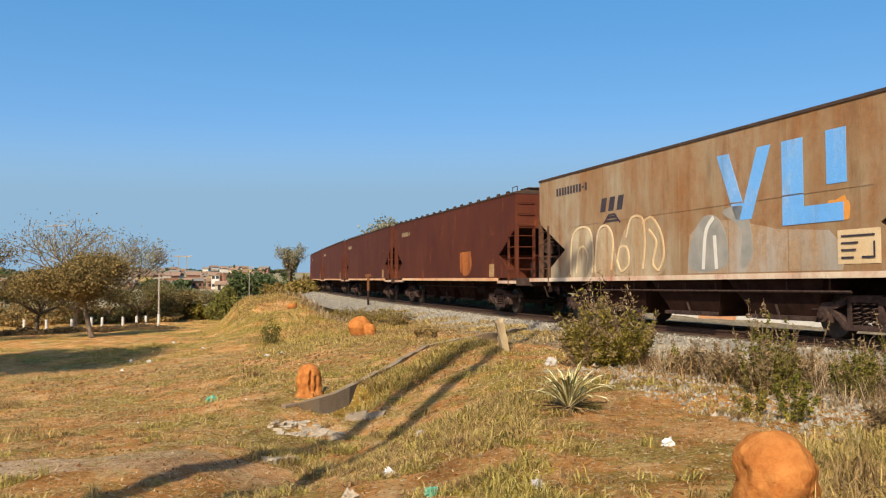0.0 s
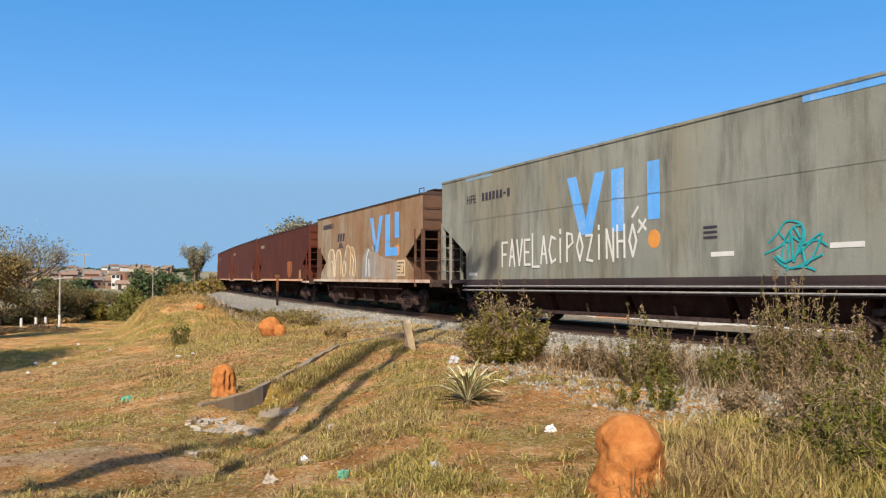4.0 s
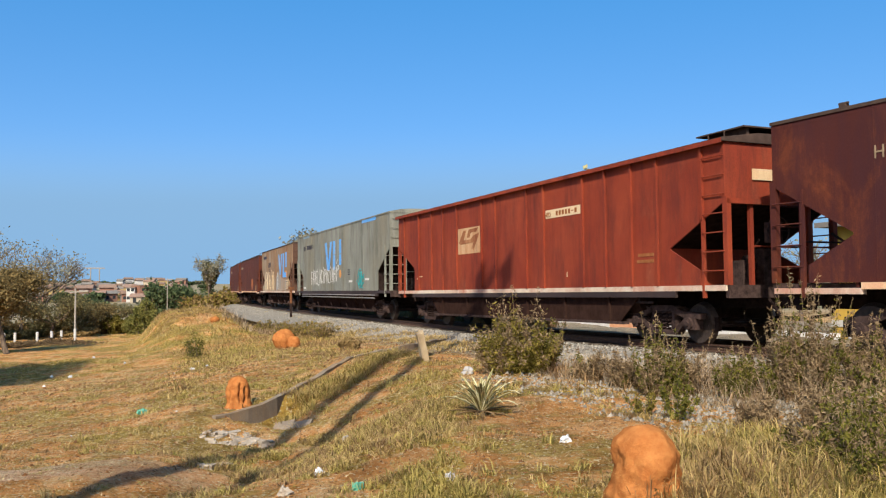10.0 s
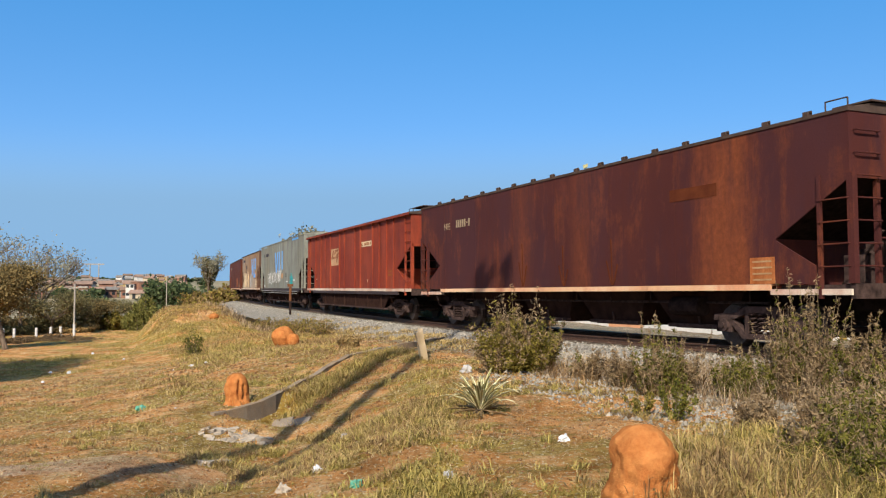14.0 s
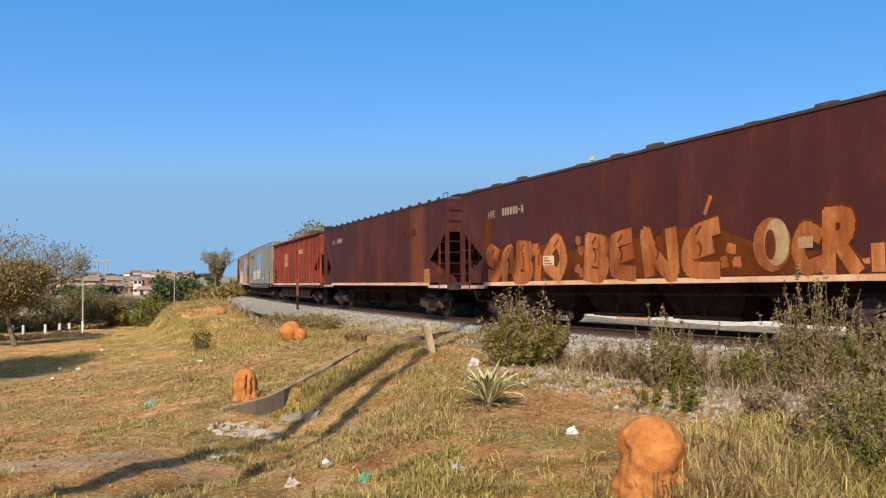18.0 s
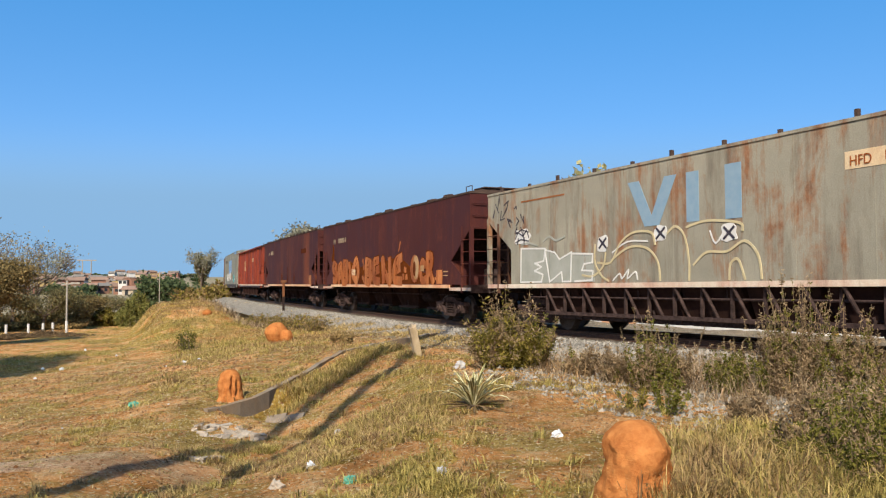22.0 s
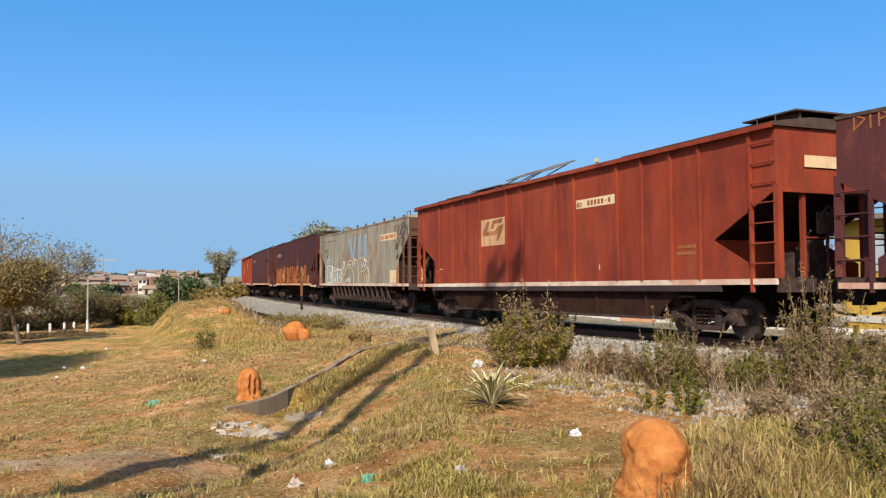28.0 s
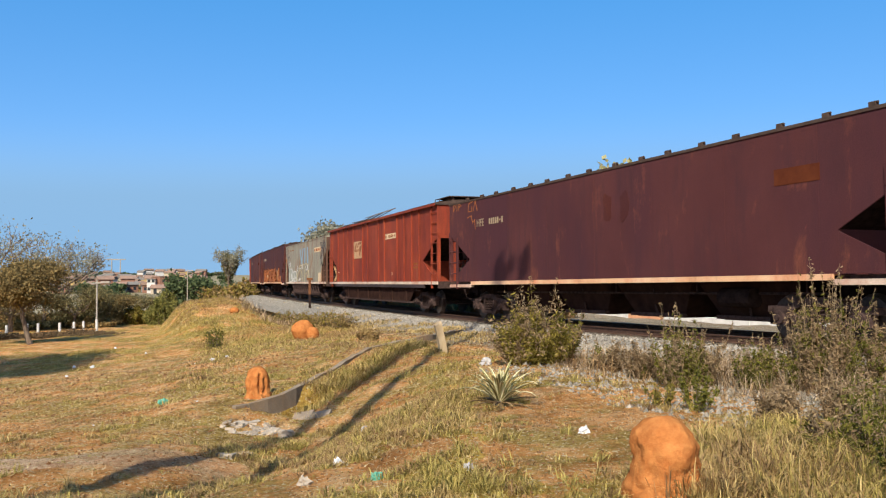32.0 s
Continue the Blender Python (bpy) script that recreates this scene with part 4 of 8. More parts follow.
    # ribs
    if style == "ribbed":
        for sx in (-1, 1):
            for d in (0.62, 2.1, 3.29, 4.26, 5.41, 7.25, 8.16, 10.05, 10.98, 12.87, 13.82, 14.84, 15.75, 17.18):
                y = L - d
                lo = base
                e = L - abs(y)
                if e < inset:
                    lo = mid + (top - mid) * (1 - e / inset)
                bm = bmesh.new()
                x0, x1 = sorted((sx * HALF, sx * (HALF + 0.055)))
                box(bm, x0, x1, y - 0.035, y + 0.035, lo, eave - 0.0)
                part("side_rib", bm, paint, w)
        bm = bmesh.new()
        for sx in (-1, 1):
            x0, x1 = sorted((sx * (HALF - 0.04), sx * (HALF + 0.03)))
            box(bm, x0, x1, -L + inset * 0.9, L - inset * 0.9, sill_z - 0.13, sill_z)
        part("sill_skirt", bm, SILL_DARK, w)
    elif near:
        n = 7 if style == "smooth" else 9
        for i in range(n):
            y = -L + inset + 0.4 + (2 * L - 2 * inset - 0.8) * i / (n - 1)
            bm = bmesh.new()
            box(bm, -HALF - 0.005, -HALF + 0.01, y - 0.012, y + 0.012, base, eave - 0.03)
            part("weld_seam", bm, paint, w)
    # underframe
    bm = bmesh.new()
    box(bm, -0.22, 0.22, -P, P, 0.74, base - 0.08)
    part("centre_sill", bm, UNDER, w)
    c0, c1 = -L + inset + 1.3, L - inset - 1.3
    for i in range(chutes):
        a = c0 + (c1 - c0) * i / chutes + 0.06
        b = c0 + (c1 - c0) * (i + 1) / chutes - 0.06
        m = (a + b) / 2
        bm = bmesh.new()
        lo = 0.3 if style != "ribbed" else 0.38
        bw = (b - a) * (0.3 if style == "smooth" else 0.46)
        v = []
        for x, yy0, yy1, z in ((HALF - (0.55 if deep else 0.1), a, b, base - 0.06), (HALF - (0.8 if deep else 0.4), m - bw, m + bw, lo)):
            v.append([bm.verts.new(p) for p in ((-x, yy0, z), (x, yy0, z), (x, yy1, z), (-x, yy1, z))])
        bm.faces.new(v[0])
        bm.faces.new(v[1][::-1])
        for j in range(4):
            bm.faces.new((v[0][j], v[0][(j + 1) % 4], v[1][(j + 1) % 4], v[1][j]))
        part("hopper_chute", bm, CHUTE, w)
        for x in ((-0.7, 0.7) if deep else (-HALF + 0.28, HALF - 0.28)):
            bm = bmesh.new()
            box(bm, x - 0.06, x + 0.06, m - bw - 0.1, m + bw + 0.1, lo + 0.02, lo + 0.1)
            rod(bm, (x, m, lo + 0.05), (x * 1.08, m, lo + 0.3), 0.03, n=5)
            part("gate_rail", bm, BOGIE, w)
    bm = bmesh.new()
    for x in ((-0.8, 0.8) if deep else (-HALF + 0.15, HALF - 0.15)):
        rod(bm, (x, c0 - 0.5, 0.86), (x, c1 + 0.5, 0.86), 0.03, n=6)
        for k in range(9):
            y = c0 + (c1 - c0) * k / 8
            rod(bm, (x, y, 0.86), (x, y, sill_z + 0.02), 0.022, n=5)
    part("brake_pipe", bm, BOGIE, w)
    for y in (-L + 2.35, L - 2.35):
        bogie(w, y)
    bm = bmesh.new()
    rod(bm, (-0.9, -L + 4.1, 0.78), (-0.9, -L + 5.0, 0.78), 0.2, n=12)
    part("air_tank", bm, UNDER, w)
    return w, sides[0]


X_SIDE = -HALF - 0.006


FADED_RUST = simple("faded_rust_scrawl", (0.1, 0.028, 0.015), (0.15, 0.045, 0.02), 3, 0.8, 0, 0)


def patch(parent, half_len, d0, d1, z0, z1, material, name="painted_panel", label="", lean=0.0, lift=0.0):
    """A painted rectangle between distances d0 and d1 from the front end."""
    bm = flat([(half_len - d0, z0), (half_len - d1, z0), (half_len - d1 + lean, z1), (half_len - d0 + lean, z1)], X_SIDE + 0.006 - lift)
    return part(name, bm, material, parent, label)


def poly_patch(parent, half_len, pts, material, name="painted_shape", label="", lift=0.0):
    bm = flat([(half_len - d, z) for d, z in pts], X_SIDE + 0.006 - lift)
    return part(name, bm, material, parent, label)


def strokes(parent, half_len, lines, w, material, name="graffiti", label="", lift=0.0):
    for i, ln in enumerate(lines):
        bm = bmesh.new()
        stroke(bm, [(half_len - d, z) for d, z in ln], w, X_SIDE - lift - 0.0003 * i)
        part(name, bm, material, parent, label)


def digit_bars(parent, half_len, d0, d1, z0, z1, material, n):
    """Plain upright bars in place of a number."""
    step = (d1 - d0) / n
    for i in range(n):
        a = d0 + i * step
        bm = bmesh.new()
        lo = z0 if i != n - 2 else z0 + (z1 - z0) * 0.4
        hi = z1 if i != n - 2 else z0 + (z1 - z0) * 0.6
        prism_x(bm, [(half_len - a, lo), (half_len - a - step * 0.62, lo), (half_len - a - step * 0.62, hi), (half_len - a, hi)], X_SIDE - 0.008, X_SIDE)
        part("number_bar", bm, material, parent)


def blue_mark(side, hl, vx, lx, ix, z1, zl, zi, mat_blue):
    """The large blue slanted and upright bars of the operator's mark."""
    w = 0.38
    a, b = vx
    m = (a + b) / 2
    zb = zl[0]
    poly_patch(side, hl, [(a, z1), (a + w, z1), (m + 0.12, zb), (m - 0.24, zb)], mat_blue, "slanted_bar", "blue painted bar of a mark")
    poly_patch(side, hl, [(b - w, z1), (b, z1), (m + 0.24, zb), (m - 0.12, zb)], mat_blue, "slanted_bar", "blue painted bar of a mark", 0.002)
    patch(side, hl, lx[0], lx[1], zl[1], z1, mat_blue, "upright_bar", "blue painted bar of a mark")
    patch(side, hl, ix[0], ix[1], zi, z1 + 0.02, mat_blue, "upright_bar", "blue painted bar of a mark")


def side_seam(w, z, y0, y1, material):
    """A long welded seam along the near side."""
    bm = bmesh.new()
    box(bm, -HALF - 0.008, -HALF + 0.01, y0, y1, z - 0.014, z + 0.014)
    part("side_seam", bm, material, w)


def wobble(cx, cz, w, h, seed, n=14):
    r = random.Random(seed)
    pts = []
    for i in range(n):
        a = 2 * math.pi * i / n
        k = 1 + r.uniform(-0.22, 0.16)
        c, s = math.cos(a), math.sin(a)
        pts.append((cx + w / 2 * k * math.copysign(abs(c) ** 0.6, c), cz + h / 2 * k * math.copysign(abs(s) ** 0.6, s)))
    return curve_pts(pts, 3, True)


TRAIN = []
END_BROWN = painted_steel("rusty_end_frame_steel", (0.075, 0.04, 0.027), (0.12, 0.066, 0.043), (0.12, 0.045, 0.02), 0.6, 0.4)


def add(w, front, length):
    TRAIN.append((w, front, length))


# far brown wagons at the head of the train
for i, front in enumerate((131.1, 112.3, 93.5, 74.67, 55.85)):
    w, side = wagon(17.7, 4.03, BROWN, SILL_PALE, "rust-brown hopper wagon with a pale sill line", deep=True, za=0.6, zb=0.31, inset=1.6, near=i > 2)
    add(w, front, 17.7)
    hl = 8.85
    digit_bars(side, hl, 1.6, 3.3, 3.3, 3.5, YELLOW_PAINT, 9)
    patch(side, hl, 15.1, 15.6, 1.25, 1.7, RUST_PALE, "rust_patch", "pale orange patch")
    if i == 4:
        poly_patch(side, hl, wobble(12.4, 1.8, 1.5, 1.05, 4), RUST_ORANGE, "rust_patch", "orange rust patch")

CREAM_FILL = painted_steel("thin_cream_spray", (0.36, 0.29, 0.19), (0.5, 0.43, 0.3), (0.24, 0.13, 0.06), 0.55, 0.6, (0.2, 0.13, 0.08), 0.56)

# rusty tan wagon
w, side = wagon(16.0, 4.17, TAN, SILL_WHITE, "rusty tan hopper wagon with blue bars and faded graffiti", za=0.58, zb=0.3, inset=1.65, hatches="rail", chutes=3, ext=0.72, end_paint=END_BROWN)
add(w, 36.89, 16.0)
hl = 8.0
side_seam(w, 2.66, -5.5, 5.5, TAN)
blue_mark(side, hl, (9.4, 11.05), (11.35, 11.9), (12.47, 12.93), 3.7, (2.3, 2.1), 2.76, BLUE_PAINT)
patch(side, hl, 11.35, 12.85, 2.1, 2.42, BLUE_PAINT, "foot_bar", "blue painted bar of a mark", 0, 0.003)
poly_patch(side, hl, wobble(12.75, 2.3, 0.5, 0.42, 9), ORANGE_PAINT, "orange_spot", "orange painted spot")
patch(side, hl, 12.7, 13.62, 1.34, 1.93, CREAM_PAINT, "data_panel", "cream data panel")
strokes(side, hl, [[(12.8, 1.82), (13.5, 1.82)], [(12.8, 1.7), (13.15, 1.7)], [(12.8, 1.58), (13.1, 1.58)], [(13.25, 1.45), (13.5, 1.45), (13.5, 1.7)], [(12.8, 1.45), (13.05, 1.45)]], 0.035, DARK_PAINT, "panel_writing", "", 0.008)
PALE_RUN = painted_steel("pale_grey_faded_paint", (0.3, 0.27, 0.23), (0.4, 0.38, 0.35), (0.24, 0.15, 0.08), 0.42, 0.8)
poly_patch(side, hl, [(8.3, 1.24), (8.4, 2.1), (8.9, 2.4), (10.0, 2.3), (11.2, 2.05), (12.5, 1.95), (12.9, 1.6), (12.8, 1.24)], PALE_RUN, "faded_paint", "pale grey faded paint", -0.004)
# dark operator's mark: plain blocks over a little track sign
for k in range(3):
    d = 4.45 + k * 0.42
    poly_patch(side, hl, [(d, 2.92), (d + 0.1, 3.28), (d + 0.36, 3.28), (d + 0.26, 2.92)], DARK_PAINT, "dark_block", "dark painted block of a mark")
strokes(side, hl, [[(4.65, 2.6), (4.9, 2.82), (5.2, 2.82), (5.45, 2.6)], [(4.75, 2.66), (5.35, 2.66)], [(4.85, 2.75), (5.25, 2.75)]], 0.05, DARK_PAINT, "track_sign")
digit_bars(side, hl, 1.9, 3.8, 3.6, 3.82, DARK_PAINT, 11)
for pts in ([(2.75, 1.25), (2.85, 2.3), (3.3, 2.55), (3.85, 2.48), (4.05, 2.0), (4.0, 1.25)], [(4.15, 1.25), (4.3, 2.3), (4.75, 2.5), (5.1, 2.2), (5.2, 1.25)], [(5.25, 1.25), (5.4, 1.95), (5.9, 2.6), (6.5, 2.6), (7.0, 2.55), (7.35, 2.1), (7.3, 1.25)]):
    poly_patch(side, hl, curve_pts(pts, 4, True), CREAM_FILL, "faded_letter", "pale cream graffiti fill", -0.002)
for pts in ([(2.75, 1.32), (2.85, 2.3), (3.3, 2.58), (3.85, 2.5), (4.05, 2.0), (4.0, 1.35)], [(4.15, 1.35), (4.3, 2.35), (4.75, 2.55), (5.1, 2.2), (5.0, 1.4)],
            [(5.3, 1.6), (5.45, 1.95), (5.8, 1.9), (5.85, 1.5), (5.5, 1.35), (5.3, 1.6)], [(5.75, 2.2), (6.0, 2.65), (6.5, 2.6), (6.6, 2.0), (6.5, 1.4)],
            [(6.5, 2.5), (6.9, 2.6), (7.3, 2.2), (7.4, 1.7), (7.2, 1.35), (6.95, 1.5), (7.1, 2.0), (6.8, 2.3)], [(3.1, 1.35), (3.2, 1.9), (3.5, 2.05), (3.75, 1.8), (3.7, 1.35)]):
    strokes(side, hl, [curve_pts(pts)], 0.06, CREAM_PAINT, "graffiti_line", "cream sprayed outline")
for pts in ([(8.4, 1.35), (8.5, 2.0), (8.9, 2.45), (9.4, 2.4), (9.7, 1.9), (9.6, 1.35)], [(9.55, 2.5), (10.1, 2.6), (10.35, 2.4), (10.5, 1.7), (10.3, 1.36), (10.1, 1.4), (10.15, 2.1)]):
    poly_patch(side, hl, curve_pts(pts, 4, True), GLAZE, "faded_letter", "faded pale blue graffiti letter")
strokes(side, hl, [curve_pts([(8.9, 1.36), (9.0, 2.1), (9.25, 2.4)]), curve_pts([(9.35, 1.36), (9.3, 2.0)])], 0.1, WHITE_PAINT, "graffiti_line", "white sprayed line", 0.008)

# grey wagon with the long white writing
w, side = wagon(18.55, 4.33, GREY, SILL_DARK, "faded grey hopper wagon with blue bars and white graffiti", style="plain", za=0.57, zb=0.28, inset=1.7, hatches="none")
add(w, 19.72, 18.55)
hl = 9.275
side_seam(w, 3.0, -7.6, 7.6, GREY)
blue_mark(side, hl, (7.2, 8.75), (9.0, 9.45), (10.27, 10.66), 3.68, (2.25, 2.26), 2.45, BLUE_PAINT)
poly_patch(side, hl, [(10.47 + 0.2 * math.cos(a * 0.524), 2.03 + 0.2 * math.sin(a * 0.524)) for a in range(12)], ORANGE_PAINT, "orange_spot", "orange painted round spot")
lettering("HFE", 0.36, X_SIDE, hl - 1.75, 3.5, DARK_PAINT, side, "class_letters", "dark stencilled letters", 1.0)
digit_bars(side, hl, 2.75, 4.45, 3.52, 3.75, DARK_PAINT, 8)
LETTERS = {
    "F": [[(0, 0), (0, 1), (0.8, 1)], [(0, 0.5), (0.6, 0.5)]], "A": [[(0, 0), (0.4, 1), (0.8, 0)], [(0.15, 0.35), (0.65, 0.35)]],
    "V": [[(0, 1), (0.35, 0), (0.8, 1)]], "E": [[(0.75, 1), (0, 1), (0, 0), (0.75, 0)], [(0, 0.5), (0.6, 0.5)]], "L": [[(0, 1.1), (0, -0.1), (0.9, -0.1)]],
    "C": [[(0.8, 0.9), (0.3, 1), (0, 0.5), (0.3, 0), (0.8, 0.1)]], "I": [[(0.3, 0), (0.3, 0.8)], [(0.3, 1.0), (0.3, 1.12)]],
    "P": [[(0, 0), (0, 1), (0.6, 0.95), (0.7, 0.65), (0, 0.45)]], "O": [[(0.4, 0), (0.05, 0.5), (0.4, 1), (0.75, 0.5), (0.4, 0)]],
    "Z": [[(0, 0.8), (0.7, 0.8), (0.1, 0), (0.7, -0.05)]], "N": [[(0, 0), (0, 1), (0.7, -0.1), (0.7, 1)]], "H": [[(0, 0), (0, 1)], [(0.7, 0), (0.7, 1)], [(0, 0.5), (0.7, 0.5)]]}
for i, ch in enumerate("FAVELACIPOZINHO"):
    d = 3.95 + i * 0.405
    z0 = 1.57 + 0.008 * i
    hgt = 0.66 + 0.03 * ((i * 5) % 3)
    lines = [[(d + 0.36 * a, z0 + hgt * b) for a, b in ln] for ln in LETTERS[ch]]
    strokes(side, hl, lines, 0.06, WHITE_PAINT, "graffiti_letter", "white sprayed letter", 0.006)
strokes(side, hl, [[(9.75, 2.55), (9.95, 2.75)], [(9.95, 2.2), (10.2, 2.45)], [(10.2, 2.25), (9.98, 2.45)]], 0.06, WHITE_PAINT, "graffiti_star", "white sprayed star")
for d0, d1, z in ((12.15, 12.75, 1.6), (14.9, 15.55, 1.66), (1.9, 2.4, 1.33)):
    patch(side, hl, d0, d1, z, z + 0.09, WHITE_PAINT, "white_bar", "white painted bar")
for k in range(3):
    patch(side, hl, 11.95, 12.32, 1.95 + 0.1 * k, 2.0 + 0.1 * k, DARK_PAINT, "small_writing_bar")
for pts in ([(13.5, 1.75), (13.9, 1.9), (14.1, 2.15), (14.35, 2.2), (14.3, 1.8), (14.0, 1.6), (13.8, 1.7)], [(14.0, 1.45), (14.1, 2.0), (14.4, 1.9), (14.75, 2.05), (14.5, 1.6), (14.2, 1.5), (14.75, 1.7)],
            [(13.7, 1.7), (14.0, 1.5), (14.4, 1.5), (14.6, 1.45)], [(13.6, 1.95), (13.8, 2.1), (14.0, 2.3), (14.3, 2.25), (14.4, 2.0), (14.2, 1.7)], [(13.9, 1.55), (13.95, 1.9), (14.1, 2.1), (14.15, 1.6), (14.3, 1.9), (14.4, 1.55)], [(14.3, 1.75), (14.6, 1.95), (14.85, 1.85)], [(13.85, 2.1), (14.05, 1.95), (14.15, 2.2), (14.3, 2.0)]):
    strokes(side, hl, [curve_pts([(a, b - 0.14) for a, b in pts])], 0.034, TEAL_PAINT, "graffiti_line", "teal sprayed scrawl")
patch(side, hl, 14.4, 16.6, 4.17, 4.34, BLUE_PAINT, "blue_band", "blue painted band under the eave")
patch(side, hl, 1.7, 3.3, 4.2, 4.32, FADED_BLUE, "blue_band", "faded blue band under the eave")
bm = bmesh.new()
for z in (1.02, 0.9):
    rod(bm, (-HALF - 0.06, -hl + 2, z), (-HALF - 0.06, hl - 1.6, z), 0.025, n=6)
part("side_handrail", bm, RAIL_GREY, w)
bm = bmesh.new()
box(bm, -HALF - 0.02, -HALF + 0.05, -hl + 1.7, hl - 1.7, 0.98, 1.1)
part("lower_skirt", bm, SILL_DARK, w)

HATCH_GREY = simple("dusty_grey_hatch_steel", (0.12, 0.11, 0.11), (0.22, 0.2, 0.2), 4)
SMALL_TAN = simple("worn_tan_lettering", (0.28, 0.09, 0.035), (0.4, 0.17, 0.07), 9, 0.8, 0, 0)


# red ribbed wagon, roof shut
MARK_PAINT = painted_steel("dirty_tan_panel_paint", (0.46, 0.29, 0.15), (0.58, 0.41, 0.24), (0.3, 0.11, 0.04), 0.55, 0.5, (0.24, 0.1, 0.05), 0.55)
FADED_MARK = painted_steel("faded_brown_mark_paint", (0.2, 0.065, 0.025), (0.3, 0.12, 0.05), (0.44, 0.26, 0.13), 0.56, 0.4, (0.14, 0.04, 0.02), 0.55)


def red_wagon(label, front, opened):
    w, side = wagon(17.8, 3.97, RED, SILL_WHITE, label, style="ribbed", za=0.6, zb=0.31, inset=1.65, hatches="red", chutes=5)
    add(w, front, 17.8)
    hl = 8.9
    patch(side, hl, 5.5, 7.13, 2.34, 3.16, MARK_PAINT, "mark_panel", "dirty cream panel with a brown mark")
    poly_patch(side, hl, [(5.58, 2.72), (5.92, 3.08), (6.12, 3.08), (5.92, 2.78), (6.46, 2.78), (6.66, 2.9), (7.05, 2.95), (7.00, 2.85), (6.66, 2.45), (6.51, 2.5), (6.66, 2.68), (5.68, 2.65)], FADED_MARK, "mark", "faded brown angular mark", 0.008)
    poly_patch(side, hl, [(6.17, 2.85), (6.32, 3.1), (7.00, 3.12), (6.85, 3.0), (6.46, 3.0), (6.36, 2.85)], FADED_MARK, "mark", "faded brown angular mark", 0.008)
    patch(side, hl, 11.08, 12.77, 3.03, 3.25, CREAM_PAINT, "number_panel", "cream number panel")
    lettering("HFD", 0.17, X_SIDE - 0.008, hl - 11.06, 3.07, SMALL_TAN, side, "class_letters", "brown stencilled letters", 0.9)
    digit_bars(side, hl, 11.6, 12.65, 3.08, 3.2, SMALL_TAN, 7)
    strokes(side, hl, [[(1.9, 1.62), (2.05, 1.7), (2.4, 1.7)], [(12.1, 1.5), (12.1, 1.6)]], 0.03, CREAM_PAINT, "chalk_mark")
    for k in range(2):
        patch(side, hl, 15.0 + k * 0.05, 15.6, 1.72 + 0.14 * k, 1.79 + 0.14 * k, SMALL_TAN, "small_writing_bar")
    bm = bmesh.new()
    prism_y(bm, [(-0.75, 3.25), (0.5, 3.25), (0.5, 3.47), (-0.75, 3.47)], -hl - 0.03, -hl - 0.025)
    part("number_panel", bm, CREAM_PAINT, w, "cream number panel on the end")
    # skirts of the discharge chutes
    bm = bmesh.new()
    prism_x(bm, [(-hl + 2.9, 0.98), (hl - 2.9, 0.98), (hl - 3.6, 0.42), (-hl + 3.6, 0.42)], -HALF + 0.1, -HALF + 0.14)
    part("chute_skirt", bm, CHUTE, w)
    for i in range(6):
        y = -hl + 4.0 + i * (2 * hl - 8.0) / 5
        bm = bmesh.new()
        box(bm, -HALF + 0.05, -HALF + 0.1, y - 0.03, y + 0.03, 0.42, 0.98)
        part("skirt_rib", bm, CHUTE, w)
    bm = bmesh.new()
    box(bm, -HALF + 0.02, -HALF + 0.2, -hl + 3.4, hl - 3.4, 0.36, 0.42)
    part("skirt_rail", bm, BOGIE, w)
    if opened:
        for y0, run, up in ((-0.6, 1.3, 0.42), (1.0, 1.2, 0.4), (2.6, 2.2, 0.2), (5.2, 1.6, 0.1)):
            bm = bmesh.new()
            prism_y(bm, [(-HALF + 0.25, 4.12 + up * 0.35), (-HALF + 0.25, 4.15 + up * 0.35), (-0.45, 4.15 + up), (-0.45, 4.11 + up)], y0, y0 + run)
            part("open_hatch", bm, HATCH_GREY, w, "hatch cover standing open")
            for yy in (y0 + 0.06, y0 + run - 0.06):
                bm = bmesh.new()
                rod(bm, (-HALF + 0.1, yy, 4.1), (-0.5, yy, 4.12 + up), 0.018, n=5)
                part("hatch_strut", bm, ROOF_DARK, w)
        for y0, y1 in ((-8.5, -3.2), (5.9, 8.6)):
            bm = bmesh.new()
            box(bm, -0.75, 0.75, y0, y1, 4.17, 4.26)
            part("hatch_cover", bm, ROOF_DARK, w)


red_wagon("red ribbed hopper wagon with a cream mark panel", 0.0, False)

# brown wagon with rust streaks
w, side = wagon(18.08, 4.05, BROWN_C, SILL_PALE, "dark brown hopper wagon streaked with rust", deep=True, za=0.62, zb=0.31, inset=1.6)
add(w, -18.97, 18.08)
hl = 9.04
lettering("HFE", 0.3, X_SIDE, hl - 2.0, 3.16, YELLOW_PAINT, side, "class_letters", "worn yellow stencilled letters", 0.95)
digit_bars(side, hl, 2.95, 4.0, 3.18, 3.42, YELLOW_PAINT, 7)
for d, h in ((7.1, 1.9), (9.2, 1.75), (11.3, 1.8)):
    strokes(side, hl, [curve_pts([(d, h), (d + 0.22, 1.25), (d + 0.42, h - 0.1)]), [(d + 0.22, 1.25), (d + 0.18, h + 0.5)]], 0.045, FADED_RUST, "faded_scrawl", "faded rust-red scrawl")
patch(side, hl, 15.85, 16.45, 1.22, 1.7, RUST_ORANGE, "rust_patch", "orange patch")
for k in range(4):
    patch(side, hl, 15.92, 16.38, 1.28 + 0.11 * k, 1.31 + 0.11 * k, RUST_PALE, "small_writing_bar", "", 0, 0.006)
patch(side, hl, 13.6, 15.0, 2.95, 3.2, FADED_RUST, "rust_patch", "dull faded panel")

